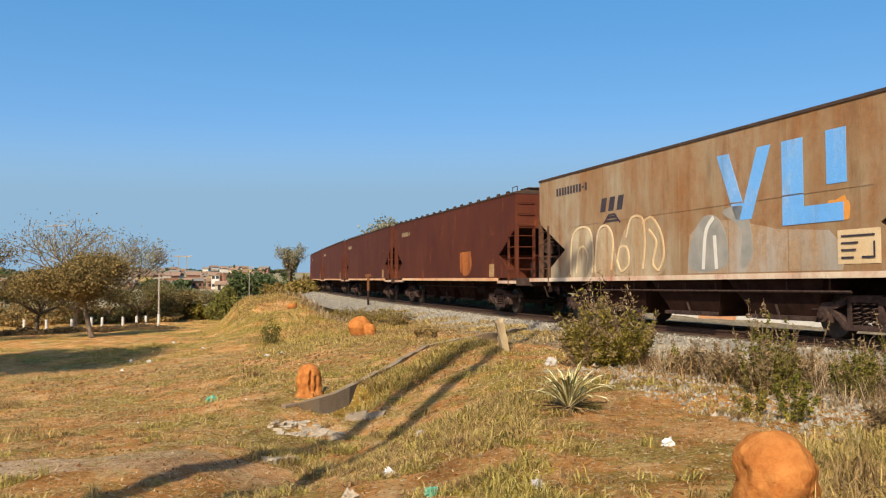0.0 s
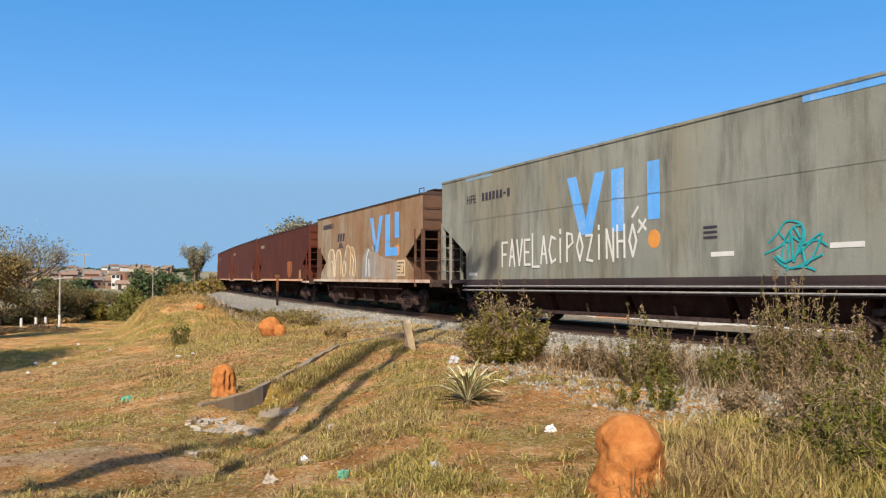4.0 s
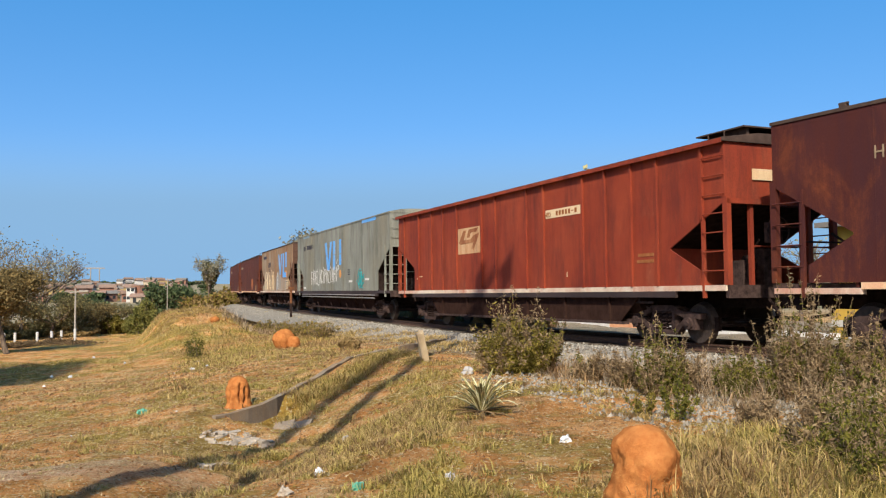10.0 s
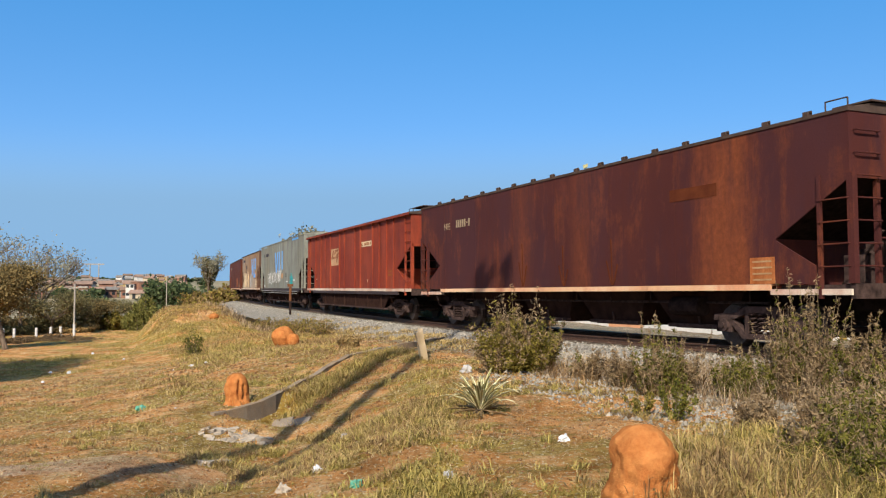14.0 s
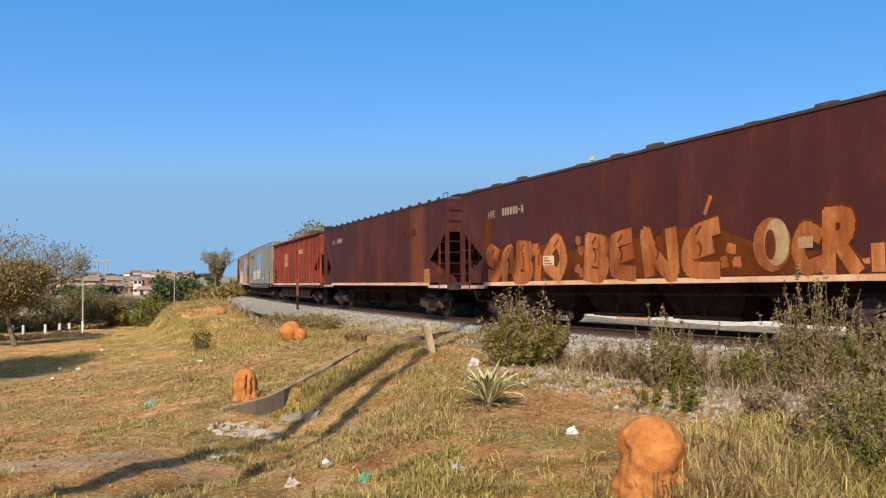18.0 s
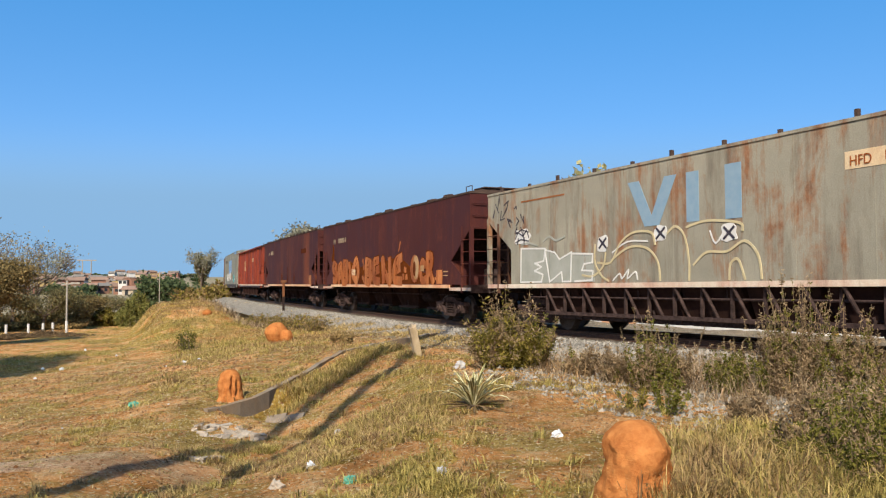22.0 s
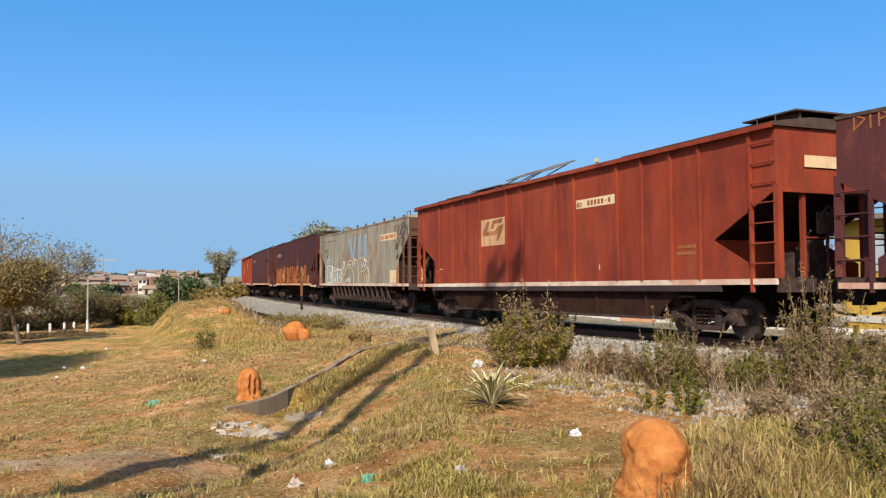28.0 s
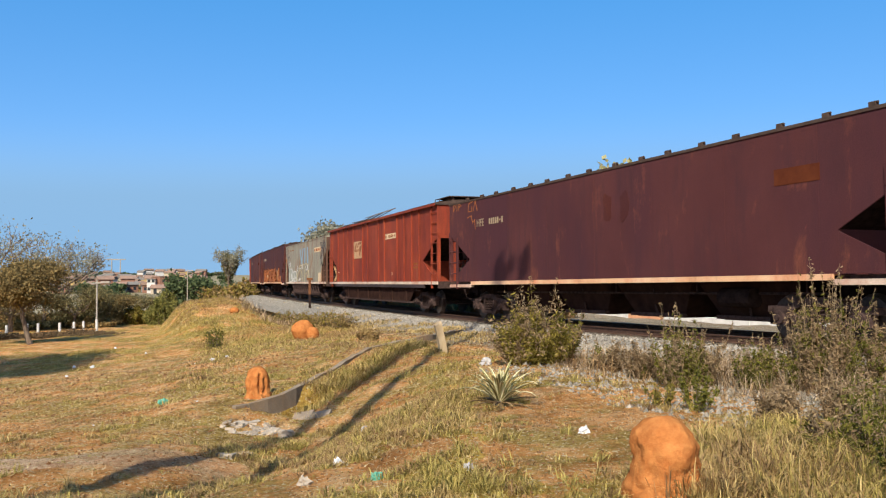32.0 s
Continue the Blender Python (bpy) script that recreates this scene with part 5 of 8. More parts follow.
# brown wagon with orange graffiti
w, side = wagon(18.02, 4.05, BROWN_B, SILL_PALE, "brown hopper wagon with large orange graffiti", deep=True, za=0.62, zb=0.3, inset=1.5, hatches="lumps")
add(w, -38.4, 18.02)
hl = 9.01
lettering("HFE", 0.3, X_SIDE, hl - 1.95, 3.13, YELLOW_PAINT, side, "class_letters", "worn yellow stencilled letters", 0.9)
digit_bars(side, hl, 2.85, 4.15, 3.14, 3.36, YELLOW_PAINT, 8)
LETTERS.update({"C": [[(0.85, 0.85), (0.4, 0.98), (0.12, 0.5), (0.4, 0.05), (0.9, 0.12)]], "R": [[(0.1, 0), (0.15, 0.95)], [(0.15, 0.95), (0.7, 0.9), (0.65, 0.6), (0.2, 0.5)], [(0.4, 0.5), (0.95, 0.02)]]})
LETTERS.update({
    "S": [[(0.85, 0.9), (0.3, 1.0), (0.1, 0.7), (0.75, 0.4), (0.6, 0.06), (0.05, 0.1)]], "A": [[(0.05, 0), (0.2, 0.75), (0.5, 1.0), (0.7, 0.7), (0.9, 0)], [(0.2, 0.4), (0.75, 0.4)]],
    "B": [[(0.1, 0), (0.1, 1)], [(0.1, 1), (0.75, 0.9), (0.65, 0.6), (0.2, 0.5)], [(0.2, 0.5), (0.95, 0.35), (0.75, 0.03), (0.1, 0.02)]], "I": [[(0.3, 0), (0.3, 0.62)], [(0.3, 0.9), (0.32, 0.98)]],
    "E": [[(0.85, 1), (0.25, 0.9), (0.1, 0.5), (0.25, 0.1), (0.95, 0.0)], [(0.15, 0.5), (0.75, 0.55)]], "N": [[(0.1, 0.05), (0.1, 0.95), (0.45, 0.5), (0.85, 0.05), (0.9, 1.0)]]})
for i, (ch, d, wd, z0, hgt) in enumerate((("S", 1.98, 0.75, 1.42, 0.95), ("A", 2.85, 0.85, 1.38, 1.02), ("B", 3.72, 0.78, 1.38, 1.08), ("I", 4.75, 0.4, 1.42, 1.0), ("O", 5.3, 1.25, 1.38, 1.1), ("B", 7.2, 0.85, 1.42, 1.02),
                                          ("E", 8.2, 0.95, 1.42, 1.0), ("N", 9.45, 1.05, 1.4, 1.05), ("E", 10.85, 0.95, 1.42, 1.02))):
    for wid, mat, lift, nm in ((0.42, RUST_DARK, 0.0005 * i, "letter_outline"), (0.345, RUST_ORANGE, 0.009, "graffiti_letter")):
        lines = [curve_pts([(d + wd * a + 0.09 * math.sin(i * 2 + b * 5), z0 - 0.1 + 0.84 * hgt * b + 0.05 * math.sin(i * 3 + a * 4)) for a, b in ln], 5) for ln in LETTERS[ch]]
        strokes(side, hl, lines, wid, mat, nm, "rusty orange graffiti letter" if lift == 0.009 else "dark sprayed outline", lift)
    # dark creases where the fat strokes meet
    strokes(side, hl, [curve_pts([(d + wd * 0.45, z0 + hgt * 0.22), (d + wd * 0.5, z0 + hgt * 0.38), (d + wd * 0.42, z0 + hgt * 0.5)], 3), curve_pts([(d + wd * 0.35, z0 + hgt * 0.66), (d + wd * 0.5, z0 + hgt * 0.8)], 3)], 0.05, RUST_DARK, "graffiti_crease", "dark line in a letter", 0.016)
for d, z in ((6.85, 2.2), (6.95, 1.95), (6.8, 1.5), (6.95, 1.4), (12.15, 1.75), (11.95, 1.5), (12.3, 1.5)):
    poly_patch(side, hl, wobble(d, z, 0.24, 0.22, int(d * 50)), RUST_ORANGE, "graffiti_dot", "orange sprayed dot", 0.004)
RUST_SPRAY = simple("faded_orange_spray", (0.085, 0.022, 0.01), (0.2, 0.058, 0.014), 1.3, 0.8, 0, 0)
poly_patch(side, hl, [(1.85, 1.24), (6.0, 1.235), (12.0, 1.235), (15.1, 1.24), (15.1, 1.5), (13.0, 1.75), (12.0, 2.1), (11.0, 2.25), (9.5, 2.1), (8.0, 2.2), (6.5, 1.95), (5.0, 2.2), (1.9, 2.15)], RUST_SPRAY, "faded_spray", "faded orange spray behind the graffiti", -0.003)
# the last three letters
poly_patch(side, hl, [(13.18 + 0.45 * math.cos(a * 0.393), 1.78 + 0.5 * math.sin(a * 0.393)) for a in range(16)], RUST_ORANGE, "graffiti_letter", "orange sprayed letter", 0.006)
poly_patch(side, hl, [(13.3 + 0.3 * math.cos(a * 0.393), 1.82 + 0.43 * math.sin(a * 0.393)) for a in range(16)], RUST_PALE, "letter_fill", "pale half of a letter", 0.01)
poly_patch(side, hl, [(13.16 + 0.13 * math.cos(a * 0.393), 1.78 + 0.28 * math.sin(a * 0.393)) for a in range(16)], RUST_DARK, "letter_hole", "", 0.014)
for ch, d, z0, wd, hgt in (("C", 13.72, 1.32, 0.6, 0.68), ("R", 14.38, 1.28, 0.62, 0.98)):
    for wid, mat, lift, nm in ((0.36, RUST_DARK, 0.001, "letter_outline"), (0.27, RUST_ORANGE, 0.01, "graffiti_letter")):
        lines = [curve_pts([(d + wd * a, z0 + hgt * b) for a, b in ln], 4) for ln in LETTERS[ch]]
        strokes(side, hl, lines, wid, mat, nm, "orange sprayed graffiti letter" if lift > 0.005 else "", lift)
poly_patch(side, hl, curve_pts([(1.62, 2.35), (1.8, 2.75), (1.78, 3.1), (2.05, 3.0), (2.12, 2.6), (1.95, 2.3)], 3, True), RUST_SPRAY, "faded_spray", "faded orange spray")
strokes(side, hl, [[(11.45, 2.5), (11.62, 2.8)], [(14.95, 1.4), (15.2, 1.42)]], 0.09, RUST_ORANGE, "graffiti_line")
for k in range(2):
    patch(side, hl, 15.26 + 0.27 * k, 15.5 + 0.27 * k, 1.24, 1.7, RUST_ORANGE, "rust_patch", "orange patch")
patch(side, hl, 15.85, 16.25, 1.62, 1.66, RUST_PALE, "small_writing_bar")
patch(side, hl, 15.85, 16.25, 1.5, 1.53, RUST_PALE, "small_writing_bar")
patch(side, hl, 13.8, 14.12, 1.68, 1.88, RUST_PALE, "pale_patch", "cream patch", 0, 0.02)
patch(side, hl, 5.16, 5.7, 1.62, 1.87, CREAM_PAINT, "pale_patch", "cream patch", 0, 0.02)
for k in range(3):
    patch(side, hl, 5.22, 5.62 - 0.1 * k, 1.66 + 0.07 * k, 1.69 + 0.07 * k, RUST_ORANGE, "small_writing_bar", "", 0, 0.03)

# grey-green wagon
w, side = wagon(16.03, 3.8, OLIVE, SILL_WHITE, "grey-green hopper wagon with faded blue bars and white graffiti", style="plain", za=0.72, zb=0.39, inset=1.32, hatches="posts", chutes=6, end_paint=END_BROWN)
add(w, -57.7, 16.03)
hl = 8.015
blue_mark(side, hl, (6.55, 8.15), (8.44, 8.8), (9.52, 9.94), 3.43, (2.42, 2.42), 2.4, FADED_BLUE)
bm = bmesh.new()
box(bm, -HALF + 0.12, -HALF + 0.2, -hl + 2.9, hl - 2.9, 0.42, 0.5)
part("lower_rail", bm, BOGIE, w)
for k in range(13):
    y = -hl + 3.1 + k * (2 * hl - 6.2) / 12
    bm = bmesh.new()
    rod(bm, (-HALF + 0.02, y, 1.1), (-HALF + 0.16, y - 0.28, 0.48), 0.035, n=6)
    box(bm, -HALF + 0.1, -HALF + 0.16, y + 0.1, y + 0.16, 0.5, 1.1)
    part("side_brace", bm, BOGIE, w)
patch(side, hl, 12.21, 14.63, 3.0, 3.29, CREAM_PAINT, "number_panel", "cream number panel")
lettering("HFD", 0.24, X_SIDE - 0.008, hl - 12.3, 3.05, RUST_ORANGE, side, "class_letters", "orange stencilled letters", 0.9)
digit_bars(side, hl, 12.95, 14.4, 3.07, 3.22, RUST_ORANGE, 9)
for a, b in (((-0.9, -hl + 0.1, 1.25), (-0.3, -hl + 0.75, 2.25)), ((-0.6, -hl + 0.08, 1.25), (-0.75, -hl + 0.95, 2.1))):
    bm = bmesh.new()
    rod(bm, a, b, 0.07, n=4)
    part("loose_board", bm, RUST_PALE, w, "loose weathered board")
patch(side, hl, 13.56, 14.46, 1.23, 1.75, CREAM_PAINT, "cream_panel", "blank cream panel")
for k, pts in enumerate(([(1.88, 2.17), (3.1, 2.12), (3.02, 1.8), (2.58, 1.75), (2.91, 1.65), (2.57, 1.55), (2.97, 1.45), (2.91, 1.26), (1.85, 1.26), (1.88, 2.17)],
                         [(3.08, 2.09), (3.55, 2.0), (3.76, 1.82), (4.3, 1.98), (4.25, 1.26), (3.89, 1.26), (3.85, 1.5), (3.55, 1.36), (3.3, 1.26), (3.08, 2.09)],
                         [(4.35, 1.94), (5.19, 1.9), (5.16, 1.7), (4.83, 1.67), (4.73, 1.52), (5.19, 1.5), (5.15, 1.28), (4.44, 1.26)])):
    strokes(side, hl, [pts], 0.042, WHITE_PAINT, "graffiti_line", "white sprayed outline")
CREAM_SPRAY = simple("cream_spray_paint", (0.56, 0.46, 0.26), (0.68, 0.58, 0.36), 4, 0.8, 0, 0)
for pts in ([(5.37, 1.69), (5.89, 1.68), (6.23, 2.08), (6.71, 2.31), (7.32, 2.28), (7.46, 2.02)], [(5.92, 1.73), (6.55, 1.99), (7.17, 1.95), (7.53, 1.65), (7.6, 1.25)], [(7.82, 2.21), (8.1, 2.36), (8.37, 2.14), (8.49, 1.64), (8.49, 1.25)],
            [(8.43, 2.32), (8.89, 2.4), (9.32, 2.39), (9.89, 2.3), (9.95, 2.16)], [(8.62, 1.55), (9.0, 1.79), (9.54, 1.78), (10.0, 1.96), (10.32, 1.69), (10.4, 1.26)], [(9.59, 1.25), (9.63, 1.54), (9.83, 1.62), (9.99, 1.25)],
            [(5.29, 2.11), (5.28, 1.69), (5.54, 1.37), (5.8, 1.26)], [(4.75, 1.4), (5.2, 1.38), (5.6, 1.6), (5.7, 1.9)]):
    strokes(side, hl, [curve_pts(pts, 5)], 0.05, CREAM_SPRAY, "graffiti_line", "cream sprayed outline")
for pts in ([(5.97, 1.27), (6.22, 1.42), (6.3, 1.3), (6.54, 1.5), (6.5, 1.3), (6.78, 1.45), (6.85, 1.28)], [(5.95, 1.9), (6.5, 2.12), (7.2, 2.1)], [(9.1, 2.2), (9.25, 1.95), (9.5, 2.2)]):
    strokes(side, hl, [curve_pts(pts, 3)], 0.035, WHITE_PAINT, "graffiti_line", "white sprayed outline")
FADED_SPRAY = simple("faded_grey_blue_spray", (0.36, 0.37, 0.31), (0.46, 0.46, 0.4), 2, 0.8, 0, 0)
for i, (d, z) in enumerate(((5.6, 2.13), (7.64, 2.24), (9.61, 2.13))):
    poly_patch(side, hl, wobble(d, z, 0.42, 0.34, 80 + i), WHITE_PAINT, "graffiti_flower", "white sprayed flower", 0.004)
    strokes(side, hl, [[(d - 0.13, z - 0.1), (d + 0.13, z + 0.11)], [(d - 0.12, z + 0.11), (d + 0.13, z - 0.1)]], 0.05, DARK_PAINT, "flower_cross", "", 0.012)
for pts in ([(1.84, 1.24), (1.86, 2.18), (3.1, 2.13), (3.75, 1.85), (4.3, 1.98), (5.2, 1.92), (5.25, 1.24)],):
    poly_patch(side, hl, pts, FADED_SPRAY, "graffiti_fill", "faded grey-blue spray fill", -0.003)
poly_patch(side, hl, wobble(1.95, 2.5, 0.85, 0.42, 140), WHITE_PAINT, "graffiti_face", "white sprayed blot", 0.002)
for pts in ([(1.6, 2.45), (1.75, 2.62), (2.0, 2.5), (2.2, 2.66), (2.3, 2.45)], [(1.6, 2.35), (1.9, 2.42), (2.3, 2.36)], [(1.7, 2.3), (1.75, 2.45)], [(2.05, 2.3), (2.08, 2.46)], [(1.62, 2.6), (1.95, 2.68), (2.28, 2.6)]):
    strokes(side, hl, [pts], 0.03, DARK_PAINT, "face_line", "", 0.01)
for pts in ([(3.0, 2.3), (3.3, 2.42), (3.6, 2.3), (4.0, 2.38)], [(1.9, 2.28), (2.3, 2.3), (2.7, 2.22)]):
    strokes(side, hl, [curve_pts(pts, 3)], 0.05, FADED_SPRAY, "graffiti_line", "faded sprayed line")
for pts in ([(14.3, 3.1), (14.4, 3.5), (14.8, 3.45), (14.6, 3.1), (14.9, 2.9), (14.5, 2.6)], [(14.9, 3.55), (15.1, 3.2), (15.3, 3.6), (15.2, 3.0), (15.6, 3.2)], [(15.2, 3.5), (15.6, 3.6), (15.5, 3.2), (15.9, 3.4), (15.95, 3.1)], [(14.3, 2.5), (14.5, 2.8), (14.7, 2.5), (14.5, 2.2), (14.8, 2.35)],
            [(15.0, 3.0), (15.3, 2.7), (15.5, 3.0), (15.1, 3.3)], [(14.6, 3.3), (15.0, 3.15), (15.4, 3.45), (15.9, 3.45)]):
    strokes(side, hl, [curve_pts(pts)], 0.035, DARK_PAINT, "scrawl", "black sprayed scrawl")
rnd = random.Random(31)
for k in range(13):
    d, z = 0.45 + 0.13 * k, 3.28 - 0.06 * k + 0.18 * (k % 3)
    strokes(side, hl, [[(d + rnd.uniform(-0.16, 0.16), z + rnd.uniform(-0.2, 0.2)) for _ in range(3)]], 0.026, DARK_PAINT, "scrawl", "black sprayed scrawl", 0.0004 * k)
patch(side, hl, 1.9, 4.0, 3.42, 3.46, SMALL_TAN, "rust_line", "rust line")
red_wagon("red ribbed hopper wagon with open roof hatches", -74.91, True)

# plum-brown wagon at the tail
w, side = wagon(18.0, 3.85, PLUM, SILL_PALE, "plum-brown hopper wagon with a pale orange sill line", deep=True, za=0.62, zb=0.31, inset=1.6)
add(w, -94.0, 18.0)
hl = 9.0
lettering("HFE", 0.34, X_SIDE, hl - 2.2, 2.96, YELLOW_PAINT, side, "class_letters", "worn yellow stencilled letters", 0.95)
digit_bars(side, hl, 3.1, 4.1, 2.98, 3.17, YELLOW_PAINT, 7)
patch(side, hl, 15.0, 16.05, 2.83, 3.13, FADED_RUST, "rust_patch", "dull orange panel")
for pts in ([(0.35, 3.6), (0.35, 3.85), (0.55, 3.75), (0.35, 3.6)], [(0.65, 3.6), (0.65, 3.85)], [(0.8, 3.6), (0.8, 3.85), (1.0, 3.75), (0.8, 3.7)], [(1.9, 3.8), (1.6, 3.75), (1.55, 3.5), (1.85, 3.5), (1.85, 3.65)], [(1.95, 3.5), (2.1, 3.8), (2.25, 3.5)],
            [(1.5, 3.3), (1.8, 3.35), (1.9, 3.1), (2.05, 3.2), (2.1, 2.9)]):
    strokes(side, hl, [pts], 0.03, SMALL_TAN, "scrawl", "dull yellow sprayed scrawl")
for d in (9.6, 10.3):
    poly_patch(side, hl, wobble(d, 2.9, 0.35, 0.7, int(d * 10)), BROWN_B, "faded_patch", "faded rust patch")


# ---- plants ----
def leaf_quads(centres, size, rng, flat=0.0, stretch=1.6):
    """Small leaves: one kite of four corners at each centre, turned at random."""
    n = len(centres)
    a = rng.normal(size=(n, 3))
    a /= np.linalg.norm(a, axis=1)[:, None]
    b = rng.normal(size=(n, 3))
    b -= a * (a * b).sum(1)[:, None]
    b /= np.linalg.norm(b, axis=1)[:, None]
    a[:, 2] *= 1 - flat
    s = size * rng.uniform(0.6, 1.35, n)[:, None]
    return np.stack([centres - a * s * stretch * 0.5, centres + b * s * 0.45, centres + a * s * stretch * 0.5, centres - b * s * 0.45], axis=1)


def limbs(bm, p, d, length, r, depth, rnd, tips, spread=0.75, up=0.25):
    """A branching limb; the ends of all limbs go to tips."""
    n = 3
    for k in range(n):
        q = p + d * (length / n)
        rod(bm, p, q, r * (1 - 0.18 * k / n), r * (1 - 0.18 * (k + 1) / n), 6 if r > 0.03 else 4, cap=False)
        tips.append(q.copy())
        d = (d + Vector((rnd.uniform(-1, 1), rnd.uniform(-1, 1), rnd.uniform(-0.6, 1) * up + 0.02)) * 0.22).normalized()
        p = q
    if depth == 0:
        return
    for k in range(rnd.choice((2, 3))):
        e = (d + Vector((rnd.uniform(-1, 1), rnd.uniform(-1, 1), rnd.uniform(-0.5, 0.9))) * spread).normalized()
        e.z = e.z * 0.8 + up * 0.4
        limbs(bm, p, e.normalized(), length * rnd.uniform(0.6, 0.85), r * 0.62, depth - 1, rnd, tips, spread, up)


def tree(x, y, height, width, leaf, label, seed, leaves=5000, size=0.1, trunk=0.12, lean=(0, 0), bare=False, depth=3, crown_low=0.4, z=None, fill=0.55, name="tree"):
    rnd, rng = random.Random(seed), np.random.default_rng(seed)
    base = gz(x, y) - 0.1 if z is None else z
    t = thing(name, Matrix.Translation((x, y, base)), label, "tree")
    bm = bmesh.new()
    tips = []
    fork = height * crown_low
    p = Vector((0, 0, 0))
    for k in range(4):
        q = Vector((lean[0] * (k + 1) / 4 + rnd.uniform(-1, 1) * trunk * 0.4, lean[1] * (k + 1) / 4 + rnd.uniform(-1, 1) * trunk * 0.4, fork * (k + 1) / 4))
        rod(bm, p, q, trunk * (1.25 - 0.12 * k), trunk * (1.25 - 0.12 * (k + 1)), 9, cap=False)
        p = q
    n = 5
    for k in range(n):
        a = 2 * math.pi * (k + rnd.random() * 0.6) / n
        d = Vector((math.cos(a) * width / height, math.sin(a) * width / height, rnd.uniform(0.55, 1.0))).normalized()
        limbs(bm, p, d, (height - fork) * 0.36, trunk * 0.62, depth, rnd, tips)
    part("trunk", bm, BARK, t)
    tp = np.array([tuple(q) for q in tips])
    tp = tp[tp[:, 2] > fork * 0.9]
    # keep the crown inside its outline
    hw = width / 2
    tp[:, 0] = np.clip(tp[:, 0] - lean[0], -hw, hw) + lean[0]
    tp[:, 1] = np.clip(tp[:, 1] - lean[1], -hw, hw) + lean[1]
    tp[:, 2] = np.clip(tp[:, 2], fork * 0.85, height)
    if leaves:
        c = tp[rng.integers(0, len(tp), leaves)] + rng.normal(size=(leaves, 3)) * np.array([width, width, height * 0.6]) * 0.06 * (0.5 + fill)
        part("crown", quads("crown", leaf_quads(c, size, rng), 4, leaf), None, t)
    return t


def bush(x, y, height, width, leaf, label, seed, stems=26, leaves=2600, size=0.06, upright=0.6, name="bush", brown=None, stemw=0.008):
    rnd, rng = random.Random(seed), np.random.default_rng(seed)
    t = thing(name, Matrix.Translation((x, y, gz(x, y) - 0.03)), label, "bush")
    bm = bmesh.new()
    pts, spine = [], []
    for k in range(stems):
        a, r = rnd.uniform(0, 6.28), rnd.random() ** 0.6 * width / 2
        tip = Vector((math.cos(a) * r, math.sin(a) * r, height * rnd.uniform(0.55, 1.0) * (1 - 0.35 * (2 * r / width) ** 2)))
        foot = Vector((tip.x * (1 - upright), tip.y * (1 - upright), 0))
        p = foot
        for j in range(4):
            q = foot.lerp(tip, (j + 1) / 4) + Vector((rnd.uniform(-1, 1), rnd.uniform(-1, 1), 0)) * width * 0.03
            rod(bm, p, q, stemw * (1.2 - 0.2 * j), stemw * (1 - 0.2 * j), 4, cap=False)
            for m in range(3):
                spine.append(tuple(p.lerp(q, rnd.random())) + (j,))
            p = q
    tagged(part("stalk", bm, BARK, t), kind="stuff")
    sp = np.array(spine)
    w = np.array([0.35, 0.8, 1.1, 1.3])[sp[:, 3].astype(int)]
    pick = rng.choice(len(sp), leaves, p=w / w.sum())
    c = sp[pick, :3] + rng.normal(size=(leaves, 3)) * np.array([width * 0.04, width * 0.04, height * 0.045])
    c[:, 2] = np.maximum(c[:, 2], 0.02)
    if brown is None:
        part("foliage", quads("foliage", leaf_quads(c, size, rng), 4, leaf), None, t)
    else:
        k = rng.random(leaves) < 0.5
        part("foliage", quads("foliage", leaf_quads(c[k], size, rng), 4, leaf), None, t)
        part("dry_foliage", quads("dry_foliage", leaf_quads(c[~k], size, rng), 4, brown), None, t, "dry brown leaves and seed heads")
    return t


STALK = simple("dry_weed_stalk", (0.26, 0.18, 0.1), (0.42, 0.31, 0.18), 9, 0.9)


